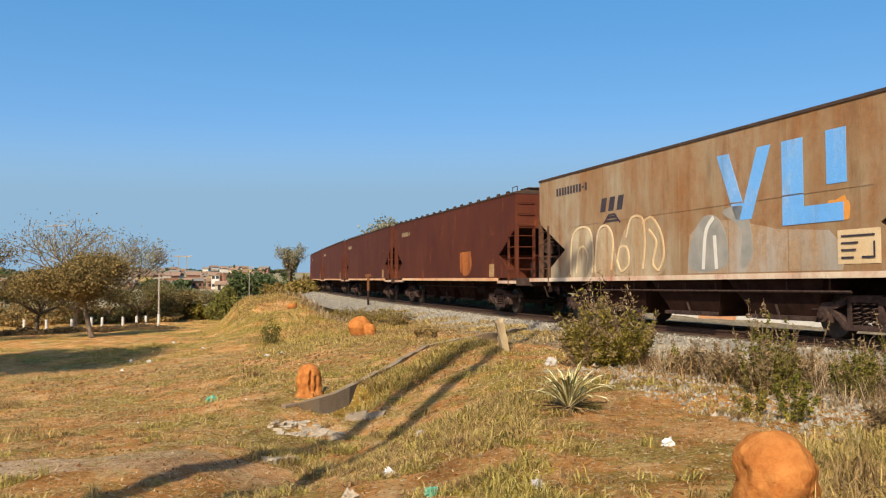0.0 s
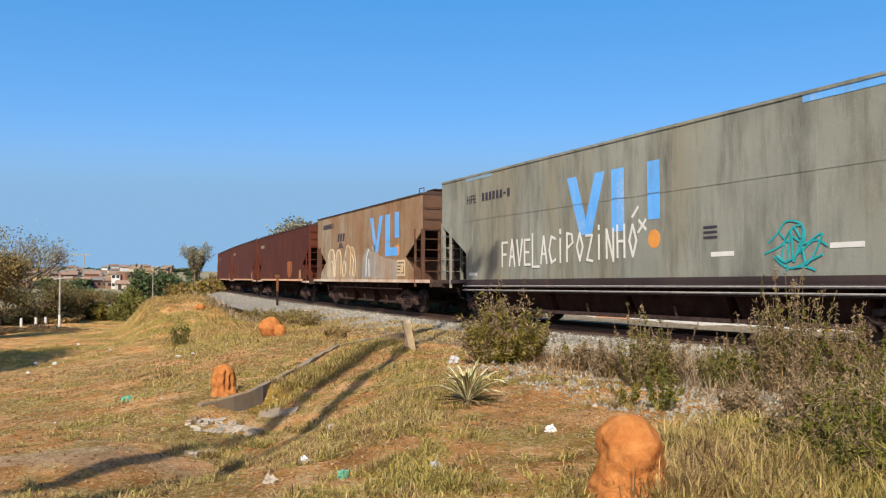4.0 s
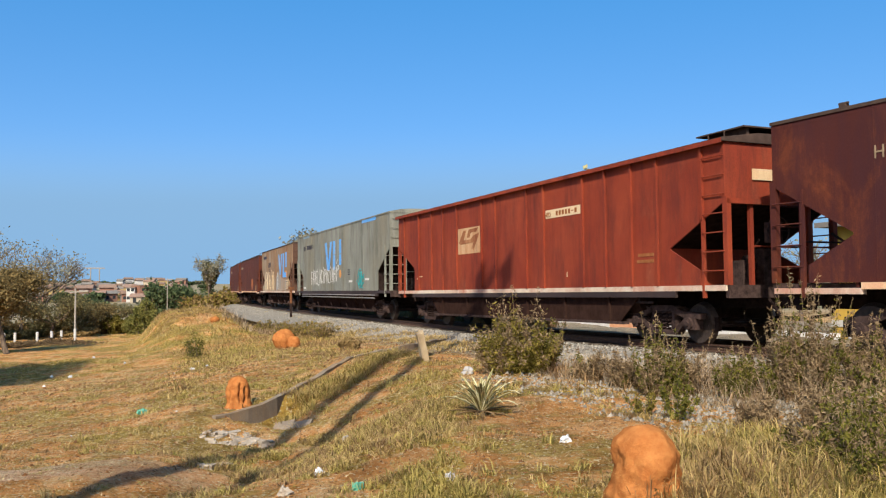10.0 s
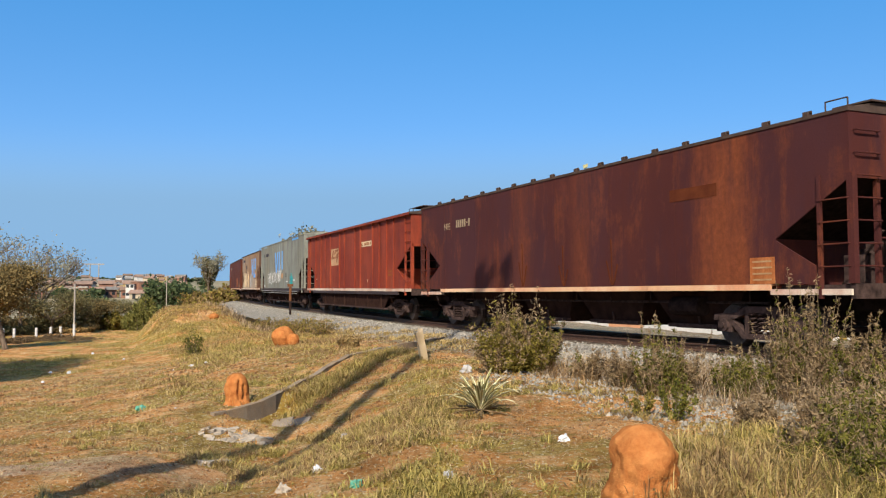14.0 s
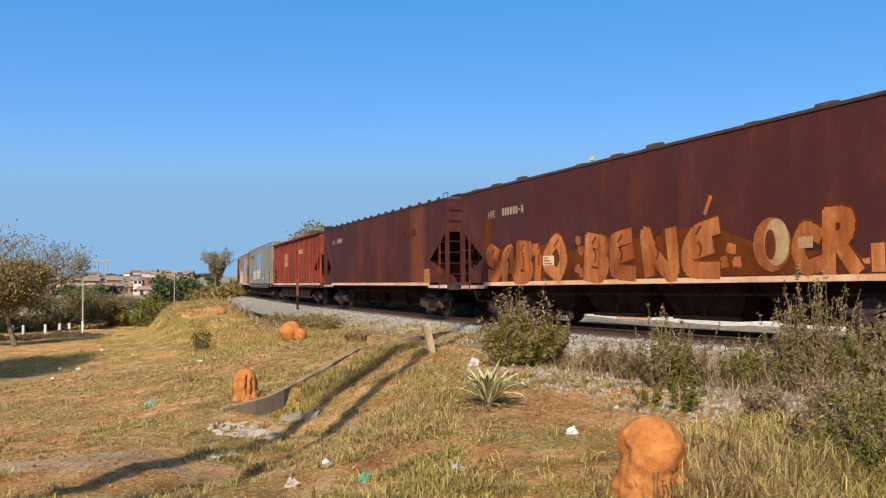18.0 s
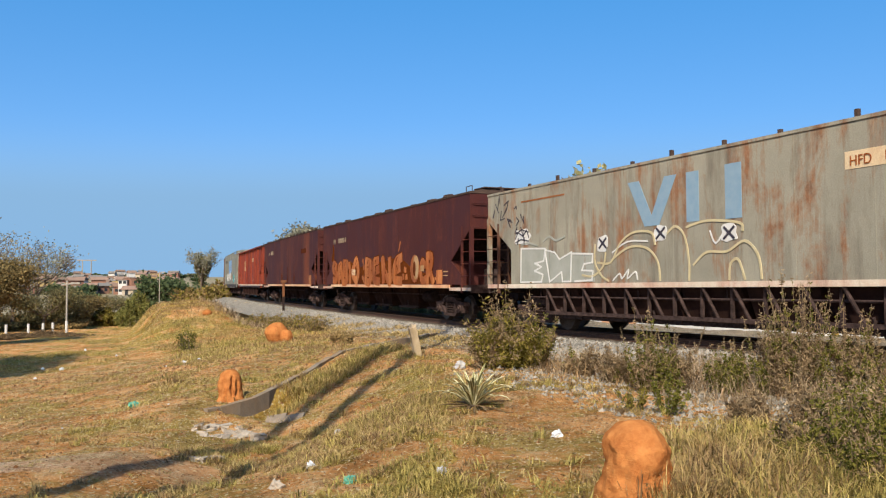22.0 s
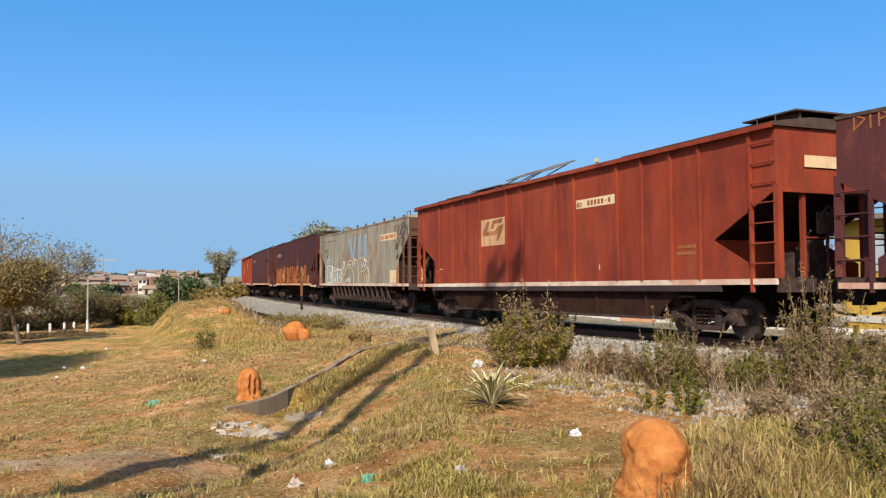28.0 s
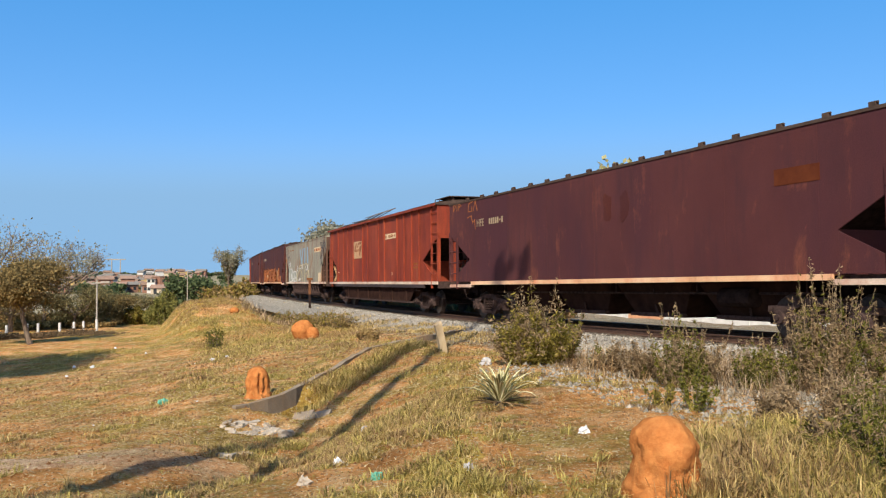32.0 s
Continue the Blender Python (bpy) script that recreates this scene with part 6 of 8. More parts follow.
def weed(x, y, height, width, label, seed, stems=16, leaves=1700, size=0.026, dry=0.45, leaf=None, name="weed"):
    """A clump of tall upright stalks, leafy below, with dry seed heads above."""
    rnd, rng = random.Random(seed), np.random.default_rng(seed)
    t = thing(name, Matrix.Translation((x, y, gz(x, y) - 0.03)), label, name)
    bm = bmesh.new()
    green, brown = [], []
    for k in range(stems):
        a, r = rnd.uniform(0, 6.28), rnd.random() ** 0.5 * width / 2
        h = height * (rnd.uniform(0.3, 0.75) if k % 5 else rnd.uniform(0.75, 1.05))
        is_dry = rnd.random() < dry
        out = 0.6 if width < 0.7 else 0.25
        h *= 1 if width < 0.7 else 1 - 0.5 * (2 * r / width) ** 2
        p = Vector((math.cos(a) * r * out, math.sin(a) * r * out, 0))
        lean = Vector((math.cos(a) * r * (1.1 - out) + rnd.uniform(-0.2, 0.2) * h, math.sin(a) * r * (1.1 - out) + rnd.uniform(-0.2, 0.2) * h, h))
        foot = p.copy()
        for j in range(5):
            q = foot + lean * ((j + 1) / 5) + Vector((rnd.uniform(-1, 1), rnd.uniform(-1, 1), 0)) * 0.012
            rod(bm, p, q, 0.005 - 0.0006 * j, 0.0045 - 0.0006 * j, 4, cap=False)
            for m in range(7):
                u = p.lerp(q, rnd.random())
                (brown if is_dry or j == 4 and rnd.random() < 0.6 else green).append((*u, 0.035 if j < 3 else 0.018))
            # short side sprigs
            for m in range(2 if j in (1, 2, 3) else 0):
                b = rnd.uniform(0, 6.28)
                e = p + Vector((math.cos(b) * 0.09, math.sin(b) * 0.09, 0.13)) * rnd.uniform(0.6, 1.3)
                rod(bm, p, e, 0.003, 0.002, 3, cap=False)
                for n in range(5):
                    (brown if is_dry else green).append((*p.lerp(e, rnd.random()), 0.014))
            p = q
    tagged(part("stalk", bm, STALK, t), kind="stuff")
    spread = width * 0.05 / 0.035 if width > 0.85 else 1.0
    for name, pts, mat, lab in (("foliage", green, leaf or LEAF_WEED, ""), ("dry_foliage", brown, WEED_DRY, "dry brown seed heads")):
        if len(pts) < 3:
            continue
        p = np.array(pts)
        n = int(leaves * len(pts) / (len(green) + len(brown)))
        k = rng.integers(0, len(p), n)
        c = p[k, :3] + rng.normal(size=(n, 3)) * p[k, 3:4] * spread
        c[:, 2] = np.maximum(c[:, 2], 0.02)
        tagged(part(name, quads(name, leaf_quads(c, size, rng, 0.0, 2.8), 4, mat), None, t, lab), kind="stuff")


# bushes and weeds beside the track
weed(2.15, 15.6, 1.65, 1.75, "olive-green leafy bush beside the ballast", 3, 85, 22000, 0.026, 0.15, LEAF_OLIVE, "bush")
weed(2.67, 16.1, 1.3, 0.9, "olive-green leafy bush beside the ballast", 13, 30, 8000, 0.026, 0.1, LEAF_GREEN, "bush")
weed(1.68, 15.4, 1.2, 0.8, "half-dry shrub at the foot of a bush", 14, 22, 3600, 0.024, 0.7, LEAF_OLIVE, "bush")
for i, (wx, wy, wh, ww, dry) in enumerate(((3.86, 12.75, 1.3, 0.62, 0.2), (4.0, 13.1, 1.0, 0.5, 0.3), (4.3, 12.95, 1.05, 0.5, 0.65), (5.0, 12.6, 0.9, 0.55, 0.1), (5.2, 12.9, 0.75, 0.5, 0.3),
                                               (5.55, 12.3, 1.5, 0.55, 0.7), (5.75, 12.1, 1.9, 0.6, 0.75), (6.0, 12.0, 1.7, 0.6, 0.5), (6.6, 12.0, 1.2, 0.6, 0.5), (6.9, 11.8, 1.45, 0.7, 0.6), (7.3, 11.4, 1.4, 0.8, 0.5), (3.55, 13.6, 0.7, 0.6, 0.85), (3.1, 14.2, 0.55, 0.6, 0.9), (7.0, 10.6, 1.5, 0.8, 0.5))):
    weed(wx, wy, wh, ww, "tall straggly weed with small green leaves and dry seed heads" if dry < 0.6 else "tall dry brown weed with withered seed heads", 40 + i, 34, 4600, 0.021, dry)
for i, (wx, wy, wh, ww, dry) in enumerate(((4.45, 8.3, 0.9, 0.55, 0.2), (4.3, 7.75, 0.85, 0.55, 0.1), (4.55, 7.5, 1.0, 0.6, 0.1), (4.75, 8.0, 1.1, 0.7, 0.25), (5.2, 9.0, 1.15, 0.7, 0.4), (6.0, 9.7, 1.2, 0.8, 0.5), (4.7, 9.4, 0.7, 0.6, 0.8), (4.1, 9.6, 0.5, 0.5, 0.9), (3.95, 7.3, 0.75, 0.5, 0.15), (3.72, 7.75, 0.5, 0.5, 0.3), (4.15, 6.95, 0.9, 0.55, 0.1), (3.85, 6.7, 0.6, 0.5, 0.2))):
    weed(wx, wy, wh, ww, "leafy green weed among dry grass", 70 + i, 30, 4600, 0.02, dry)
bush(3.4, 10.5, 0.6, 0.5, LEAF_GREEN, "small green weed in dry grass", 90, 14, 1600, 0.024, 0.6, "weed")
bush(3.1, 10.9, 0.4, 0.5, LEAF_OLIVE, "small green weed in dry grass", 91, 12, 900, 0.024, 0.6, "weed")
bush(-7.3, 30.5, 0.95, 0.8, LEAF_GREEN, "dark green shrub on the grassy slope", 92, 22, 800, 0.045, 0.5)
bush(-1.4, 23.1, 0.36, 0.72, LEAF_BROWN, "dark dry shrub on the slope", 93, 16, 500, 0.06)
for i, (wx, wy) in enumerate(((-3.1, 33.0), (-4.0, 36.0), (-5.2, 38.5), (-6.4, 41.0), (-4.6, 34.2), (-7.0, 44.0))):
    bush(wx, wy, 0.8, 1.5, LEAF_BROWN, "dry brown scrub on the bank", 100 + i, 44, 900, 0.05, 0.85, "dry_scrub", LEAF_OLIVE)


def agave(x, y):
    """A rosette of stiff arching leaves, green down the middle with cream margins, dead brown ones below."""
    t = thing("agave", Matrix.Translation((x, y, gz(x, y) - 0.02)) @ Matrix.Scale(0.88, 4), "pale cream-edged agave rosette growing on bare earth", "plant")
    rnd = random.Random(8)
    for i in range(66):
        bm = bmesh.new()
        dead = i >= 54
        a = i * 2.39996 + rnd.uniform(-0.25, 0.25)
        el = radians(88 - 52 * (i / 54) ** 0.9 + rnd.uniform(-9, 9)) if not dead else radians(rnd.uniform(-2, 12))
        L = rnd.uniform(0.5, 0.74) * (0.75 + 0.25 * min(1, i / 20)) * (0.8 if dead else 1)
        bend = rnd.uniform(0.7, 1.9) if not dead else 0.5
        out, side = Vector((math.cos(a), math.sin(a), 0)), Vector((-math.sin(a), math.cos(a), 0))
        p = Vector((0, 0, 0.08)) + out * 0.035
        rows = []
        for k in range(8):
            u = k / 7
            w = 0.03 * (0.75 + 1.0 * u) * (1 - u) ** 0.6 + 0.002
            rows.append([bm.verts.new(p + side * w * f - Vector((0, 0, w * 0.55 * (1 - f * f)))) for f in (-1, -0.5, 0, 0.5, 1)])
            e = el - u * u * bend
            p = p + (out * math.cos(e) + Vector((0, 0, 1)) * math.sin(e)) * (L / 7)
            p.z = max(p.z, 0.02)
        for r0, r1 in zip(rows[:-1], rows[1:]):
            for j in range(4):
                bm.faces.new((r0[j], r0[j + 1], r1[j + 1], r1[j])).material_index = 1 if j in (1, 2) and not dead else 0
        leaf = part("leaf", bm, AGAVE if not dead else AGAVE_DEAD, t, "dead brown leaf" if dead else "")
        leaf.data.materials.append(AGAVE_DARK)
    bm = bmesh.new()
    rod(bm, (0, 0, 0), (0, 0, 0.16), 0.08, 0.05, 8)
    part("stem", bm, BARK, t)


AGAVE_DARK = by_object("green_agave_leaf_middle", (0.2, 0.19, 0.07), (0.42, 0.37, 0.16))
AGAVE_DEAD = by_object("dead_agave_leaf", (0.16, 0.1, 0.05), (0.36, 0.25, 0.13))
agave(1.03, 11.18)


# ---- termite mounds ----
def mound(x, y, w, h, label, seed, neck=0.0, lumps=2):
    bm = bmesh.new()
    bmesh.ops.create_icosphere(bm, subdivisions=5, radius=1.0)
    for v in bm.verts:
        c = v.co.copy()
        k = 1 + 0.06 * noise.noise(c * 1.2 + Vector((seed, 0, 0))) + 0.025 * noise.noise(c * 4 + Vector((0, seed, 0))) + 0.02 * noise.noise(c * 11)
        crease = 0.05 * max(0, math.sin(math.atan2(c.y, c.x) * 3 + seed)) ** 6
        k -= crease * (1 - abs(c.z))
        r = w / 2 * k
        if c.z < 0:
            r *= 1 + neck * c.z * (1 + c.z) * 4 + 0.18 * c.z * c.z
        v.co = Vector((c.x * r, c.y * r, (c.z + 0.85) * h / 1.85 * k))
    for f in bm.faces:
        f.smooth = True
    ob = new("termite_mound", mesh_of("termite_mound", bm, CLAY))
    ob.matrix_basis = Matrix.Translation((x, y, gz(x, y) - 0.05))
    tagged(ob, label, "termite mound", "termite mounds")


def dome(x, y, profile, label, seed, clefts=(), lean=(0, 0)):
    """A mound turned from heights and radii, then made uneven."""
    bm = bmesh.new()
    n, rings = 72, []
    zs = np.linspace(0, 1, 60)
    pz, pr = [p[0] for p in profile], [p[1] for p in profile]
    u = np.linspace(0, 1, len(profile))
    zz, rr = np.interp(zs, u, pz), np.interp(zs, u, pr)
    for _ in range(6):
        rr[1:-1] = (rr[:-2] + rr[1:-1] * 2 + rr[2:]) / 4
        zz[1:-1] = (zz[:-2] + zz[1:-1] * 2 + zz[2:]) / 4
    for z, r in zip(zz, rr):
        ring = []
        for k in range(n):
            a = 2 * math.pi * k / n
            c = Vector((math.cos(a) * r, math.sin(a) * r, z))
            f = 1 + 0.16 * noise.noise(c * 4 + Vector((seed, 0, 0))) + 0.075 * noise.noise(c * 13 + Vector((0, seed, 0))) + 0.03 * noise.noise(c * 34)
            for at, width, deep, z0, z1 in clefts:
                off = (a - radians(at) + 0.12 * noise.noise(Vector((seed, at, z * 9))) + math.pi) % (2 * math.pi) - math.pi
                f -= deep * math.exp(-(off / width) ** 2) * float(smooth(z0 - 0.05, z0 + 0.05, z) * smooth(z1 + 0.05, z1 - 0.05, z))
            u = z / zz[-1]
            ring.append(bm.verts.new((c.x * f + lean[0] * u * u, c.y * f + lean[1] * u * u, z + 0.018 * noise.noise(c * 9 + Vector((seed, 5, 0))))))
        rings.append(ring)
    for r0, r1 in zip(rings[:-1], rings[1:]):
        for k in range(n):
            bm.faces.new((r0[k], r0[(k + 1) % n], r1[(k + 1) % n], r1[k])).smooth = True
    bm.faces.new(rings[-1])
    ob = new("termite_mound", mesh_of("termite_mound", bm, CLAY))
    ob.matrix_basis = Matrix.Translation((x, y, gz(x, y) - 0.06))
    tagged(ob, label, "termite mound", "termite mounds")


dome(1.9, 6.62, [(0, 0.36), (0.1, 0.31), (0.2, 0.272), (0.29, 0.262), (0.38, 0.266), (0.46, 0.254), (0.535, 0.222), (0.595, 0.172), (0.635, 0.11), (0.652, 0.05), (0.655, 0.01)], "smooth orange clay termite mound among dry grass", 3, ((-125, 0.16, 0.1, 0.15, 0.5), (-60, 0.25, 0.06, 0.0, 0.3)), (-0.03, 0))
dome(-2.92, 15.4, [(0, 0.28), (0.1, 0.23), (0.2, 0.21), (0.32, 0.215), (0.44, 0.2), (0.54, 0.15), (0.59, 0.09), (0.61, 0.02)], "cracked orange clay termite mound beside the drain", 9, ((-72, 0.1, 0.42, 0.16, 0.5), (-45, 0.1, 0.3, 0.14, 0.42), (-100, 0.14, 0.2, 0.0, 0.2), (-130, 0.2, 0.12, 0.1, 0.4)))
mound(-3.9, 28.3, 0.74, 0.66, "rounded orange clay termite mound on the slope", 11, 0.1)
mound(-3.55, 28.1, 0.42, 0.42, "small orange clay lump beside a mound", 12)
mound(-8.3, 38.2, 0.42, 0.28, "orange clay termite mound on the grassy bank", 15)


# ---- drain, stub, rubble and litter ----
def wall_along(name, path, thick, up, down, label, material, jag=0.0, parent=None):
    bm = bmesh.new()
    rnd = random.Random(len(path))
    pts = []
    for (ax, ay), (bx, by) in zip(path[:-1], path[1:]):
        n = max(1, int(math.hypot(bx - ax, by - ay) / 0.3))
        pts += [(ax + (bx - ax) * k / n, ay + (by - ay) * k / n) for k in range(n)]
    pts.append(tuple(path[-1]))
    rings = []
    for i, (px, py) in enumerate(pts):
        q = pts[min(i + 1, len(pts) - 1)]
        o = pts[max(i - 1, 0)]
        d = Vector((q[0] - o[0], q[1] - o[1])).normalized()
        nx, ny = d.y * thick / 2, -d.x * thick / 2
        s, dd = to_line(np.array([px]), np.array([py]))
        g = float(ground_z(np.array([px]), np.array([py]), False)[0])
        a, b = g + up + rnd.uniform(-jag, jag), g - down
        rings.append([bm.verts.new(v) for v in ((px - nx, py - ny, b), (px + nx, py + ny, b), (px + nx, py + ny, a), (px - nx, py - ny, a + rnd.uniform(-jag, jag) * 0.4))])
    for r0, r1 in zip(rings[:-1], rings[1:]):
        for j in range(4):
            bm.faces.new((r0[j], r0[(j + 1) % 4], r1[(j + 1) % 4], r1[j]))
    bm.faces.new(rings[0])
    bm.faces.new(rings[-1][::-1])
    if parent:
        return part(name, bm, material, parent)
    return tagged(new(name, mesh_of(name, bm, material)), label, "drain wall")


drain = thing("drain", Matrix(), "old stained concrete drain running down from the track", "drain")
wall_along("left_wall", DRAIN_L[1:], 0.11, 0.055, 0.95, "", DRAIN_WALL, 0.022, drain)
wall_along("right_wall", DRAIN_R[2:5], 0.1, -0.05, 0.4, "", DRAIN_WALL, 0.02, drain)
bm = bmesh.new()
for k in range(2):
    r = Vector((-1.98 + 0.3 * k, 14.25 - 0.12 * k, 0))
    z = gz(r.x, r.y)
    v = [bm.verts.new((r.x + dx, r.y + dy, z + dz)) for dx, dy, dz in ((-0.17, -0.1, -0.03), (0.14, -0.15, 0.02), (0.2, 0.1, 0.13), (-0.13, 0.15, 0.07))]
    w2 = [bm.verts.new(q.co - Vector((0, 0, 0.08))) for q in v]
    bm.faces.new(v)
    bm.faces.new(w2[::-1])
    for j in range(4):
        bm.faces.new((v[j], v[(j + 1) % 4], w2[(j + 1) % 4], w2[j]))
part("broken_floor_slab", bm, DRAIN_WALL, drain)


def block(name, x, y, sx, sy, sz, material, label, category, rot=(0, 0, 0), lift=0.0, seed=1, rough=0.12, group=""):
    bm = bmesh.new()
    bmesh.ops.create_cube(bm, size=1.0)
    bmesh.ops.subdivide_edges(bm, edges=bm.edges, cuts=2, use_grid_fill=True)
    for v in bm.verts:
        n = Vector((noise.noise(v.co * 2.3 + Vector((seed, 0, 0))), noise.noise(v.co * 2.3 + Vector((0, seed, 0))), noise.noise(v.co * 2.3 + Vector((0, 0, seed)))))
        v.co += n * rough
        v.co = Vector((v.co.x * sx, v.co.y * sy, v.co.z * sz))
    ob = new(name, mesh_of(name, bm, material))
    ob.matrix_basis = pose(x, y, gz(x, y) + sz / 2 - 0.02 + lift, *rot)
    return tagged(ob, label, category, group)


CONCRETE_PALE = simple("pale_weathered_concrete", (0.5, 0.38, 0.22), (0.66, 0.52, 0.34), 6, 0.9, 0, 0.4)
block("broken_post", 0.42, 18.1, 0.15, 0.12, 0.66, CONCRETE_PALE, "broken pale concrete post leaning by the drain", "post", (8, -16, 20), 0.0, 3, 0.12)
rnd = random.Random(21)
for i in range(70):
    a, r = rnd.uniform(0, 6.28), rnd.random() ** 0.5
    sz = rnd.uniform(0.03, 0.1)
    block("rubble_stone", -2.72 + 0.46 * r * math.cos(a) + 0.08 * math.sin(a), 13.5 + 0.34 * r * math.sin(a) - 0.12 * math.cos(a), sz * 1.5, sz * 1.2, sz * 0.5, STONE_PALE, "pale broken concrete rubble at the drain's mouth", "rubble", (rnd.uniform(-20, 20), rnd.uniform(-20, 20), rnd.uniform(0, 180)), 0, i, 0.2, "rubble pile")
block("stone", -2.08, 13.2, 0.2, 0.16, 0.12, STONE_PALE, "pale stone at the end of a rut", "stone", (0, 5, 30), 0, 50, 0.2)
for i, (lx, ly) in enumerate(((-2.47, 10.74), (-2.33, 11.0), (-2.38, 10.78), (-2.25, 11.1))):
    block("stone", lx, ly, 0.16, 0.1, 0.07, STONE_PALE, "pale stone beside a rut", "stone", (0, 5, 40 * i), 0, 60 + i, 0.2)


def litter(x, y, size, material, label, seed):
    """A crumpled bag or wrapper."""
    bm = bmesh.new()
    bmesh.ops.create_icosphere(bm, subdivisions=3, radius=1.0)
    for v in bm.verts:
        k = 0.75 + 0.5 * noise.noise(v.co * 2.2 + Vector((seed, seed, 0))) + 0.2 * abs(noise.noise(v.co * 6 + Vector((seed, 0, 0))))
        v.co = Vector((v.co.x * size * 0.45 * k, v.co.y * size * 0.34 * k, max(-0.3, v.co.z) * size * 0.38 * k))
    ob = new("litter", mesh_of("litter", bm, material))
    ob.matrix_basis = pose(x, y, gz(x, y) + size * 0.1, 0, 0, seed * 37)
    tagged(ob, label, "litter")


litter(1.7, 8.9, 0.17, TRASH_W, "crumpled white plastic bag on the grass", 1)
litter(0.42, 7.64, 0.16, TRASH_P, "grey crumpled paper on the grass", 2)
litter(-0.85, 8.75, 0.16, TRASH_W, "pale crumpled wrapper on the grass", 3)
litter(-1.07, 7.87, 0.19, STONE_PALE, "cream crumpled paper on the grass", 4)
litter(-4.74, 15.83, 0.24, TRASH_G, "green plastic scrap on the bare earth", 5)
litter(-0.4, 7.7, 0.17, TRASH_G, "green plastic scrap in the grass", 6)
litter(-0.75, 11.38, 0.18, TRASH_P, "pale plastic bag caught in grass", 7)
for i, (lx, ly, ls) in enumerate(((-5.7, 23.5, 0.4), (-5.4, 23.9, 0.3), (-6.1, 23.2, 0.2), (-9.9, 31, 0.35), (-10.0, 24.4, 0.3), (-6.5, 27.5, 0.3), (-10.5, 27.6, 0.5), (-11.2, 27.9, 0.4), (-11.9, 33.6, 0.4), (-4.0, 15.4, 0.14), (-5.3, 14.0, 0.1), (-6.8, 12.2, 0.13), (-8.3, 42, 0.5), (-9.5, 45, 0.5))):
    litter(lx, ly, ls * 0.4, TRASH_W, "scrap of white litter on the field", 10 + i)
litter(1.2, 15.9, 0.3, TRASH_P, "pale plastic bag under a bush", 33)

# kilometre post
post_t = thing("marker_post", Matrix.Translation((-6.3, 48.6, gz(-6.3, 48.6))), "rusty steel marker post with a small plate beside the track", "post")
bm = bmesh.new()
box(bm, -0.06, 0.06, -0.05, 0.05, -0.1, 0.9)
part("foot", bm, UNDER, post_t, "dark lower half")
bm = bmesh.new()
box(bm, -0.065, 0.065, -0.055, 0.055, 0.9, 1.75)
part("shaft", bm, POST, post_t)
bm = bmesh.new()
box(bm, -0.16, 0.16, -0.07, 0.07, 1.7, 1.84)
part("plate", bm, POST, post_t)


# ---- grass ----
def blades(cx, cy, height, per, width, spread, rng):
    n = len(cx)
    cx, cy, height = np.repeat(cx, per), np.repeat(cy, per), np.repeat(height, per) * rng.uniform(0.5, 1.15, n * per)
    m = n * per
    a = rng.uniform(0, 2 * np.pi, m)
    r = spread * np.sqrt(rng.random(m)) * rng.uniform(0.5, 1.3, m)
    bx, by = cx + r * np.cos(a), cy + r * np.sin(a)
    bz = ground_z(bx, by) - 0.01
    lean = rng.uniform(0.2, 1.7, m) * height
    b = rng.uniform(0, 2 * np.pi, m)
    dx, dy = np.cos(b), np.sin(b)
    w = width * rng.uniform(0.6, 1.4, m)
    ox, oy = -dy * w, dx * w
    top = height * rng.uniform(0.55, 1.0, m)
    p0 = np.stack([bx - ox, by - oy, bz], -1)
    p1 = np.stack([bx + ox, by + oy, bz], -1)
    mid = np.stack([bx + dx * lean * 0.38, by + dy * lean * 0.38, bz + top * 0.72], -1)
    side = np.stack([ox, oy, np.zeros(m)], -1) * 0.8
    tip = np.stack([bx + dx * lean, by + dy * lean, bz + top * rng.uniform(0.7, 1.05, m)], -1)
    return np.stack([p0, p1, mid + side, tip, mid - side], axis=1)


def scatter(n, near, far, rng, half=34):
    a = np.radians(rng.uniform(-half, half, n))
    r = np.sqrt(rng.uniform(near ** 2, far ** 2, n))
    return r * np.sin(a), r * np.cos(a)


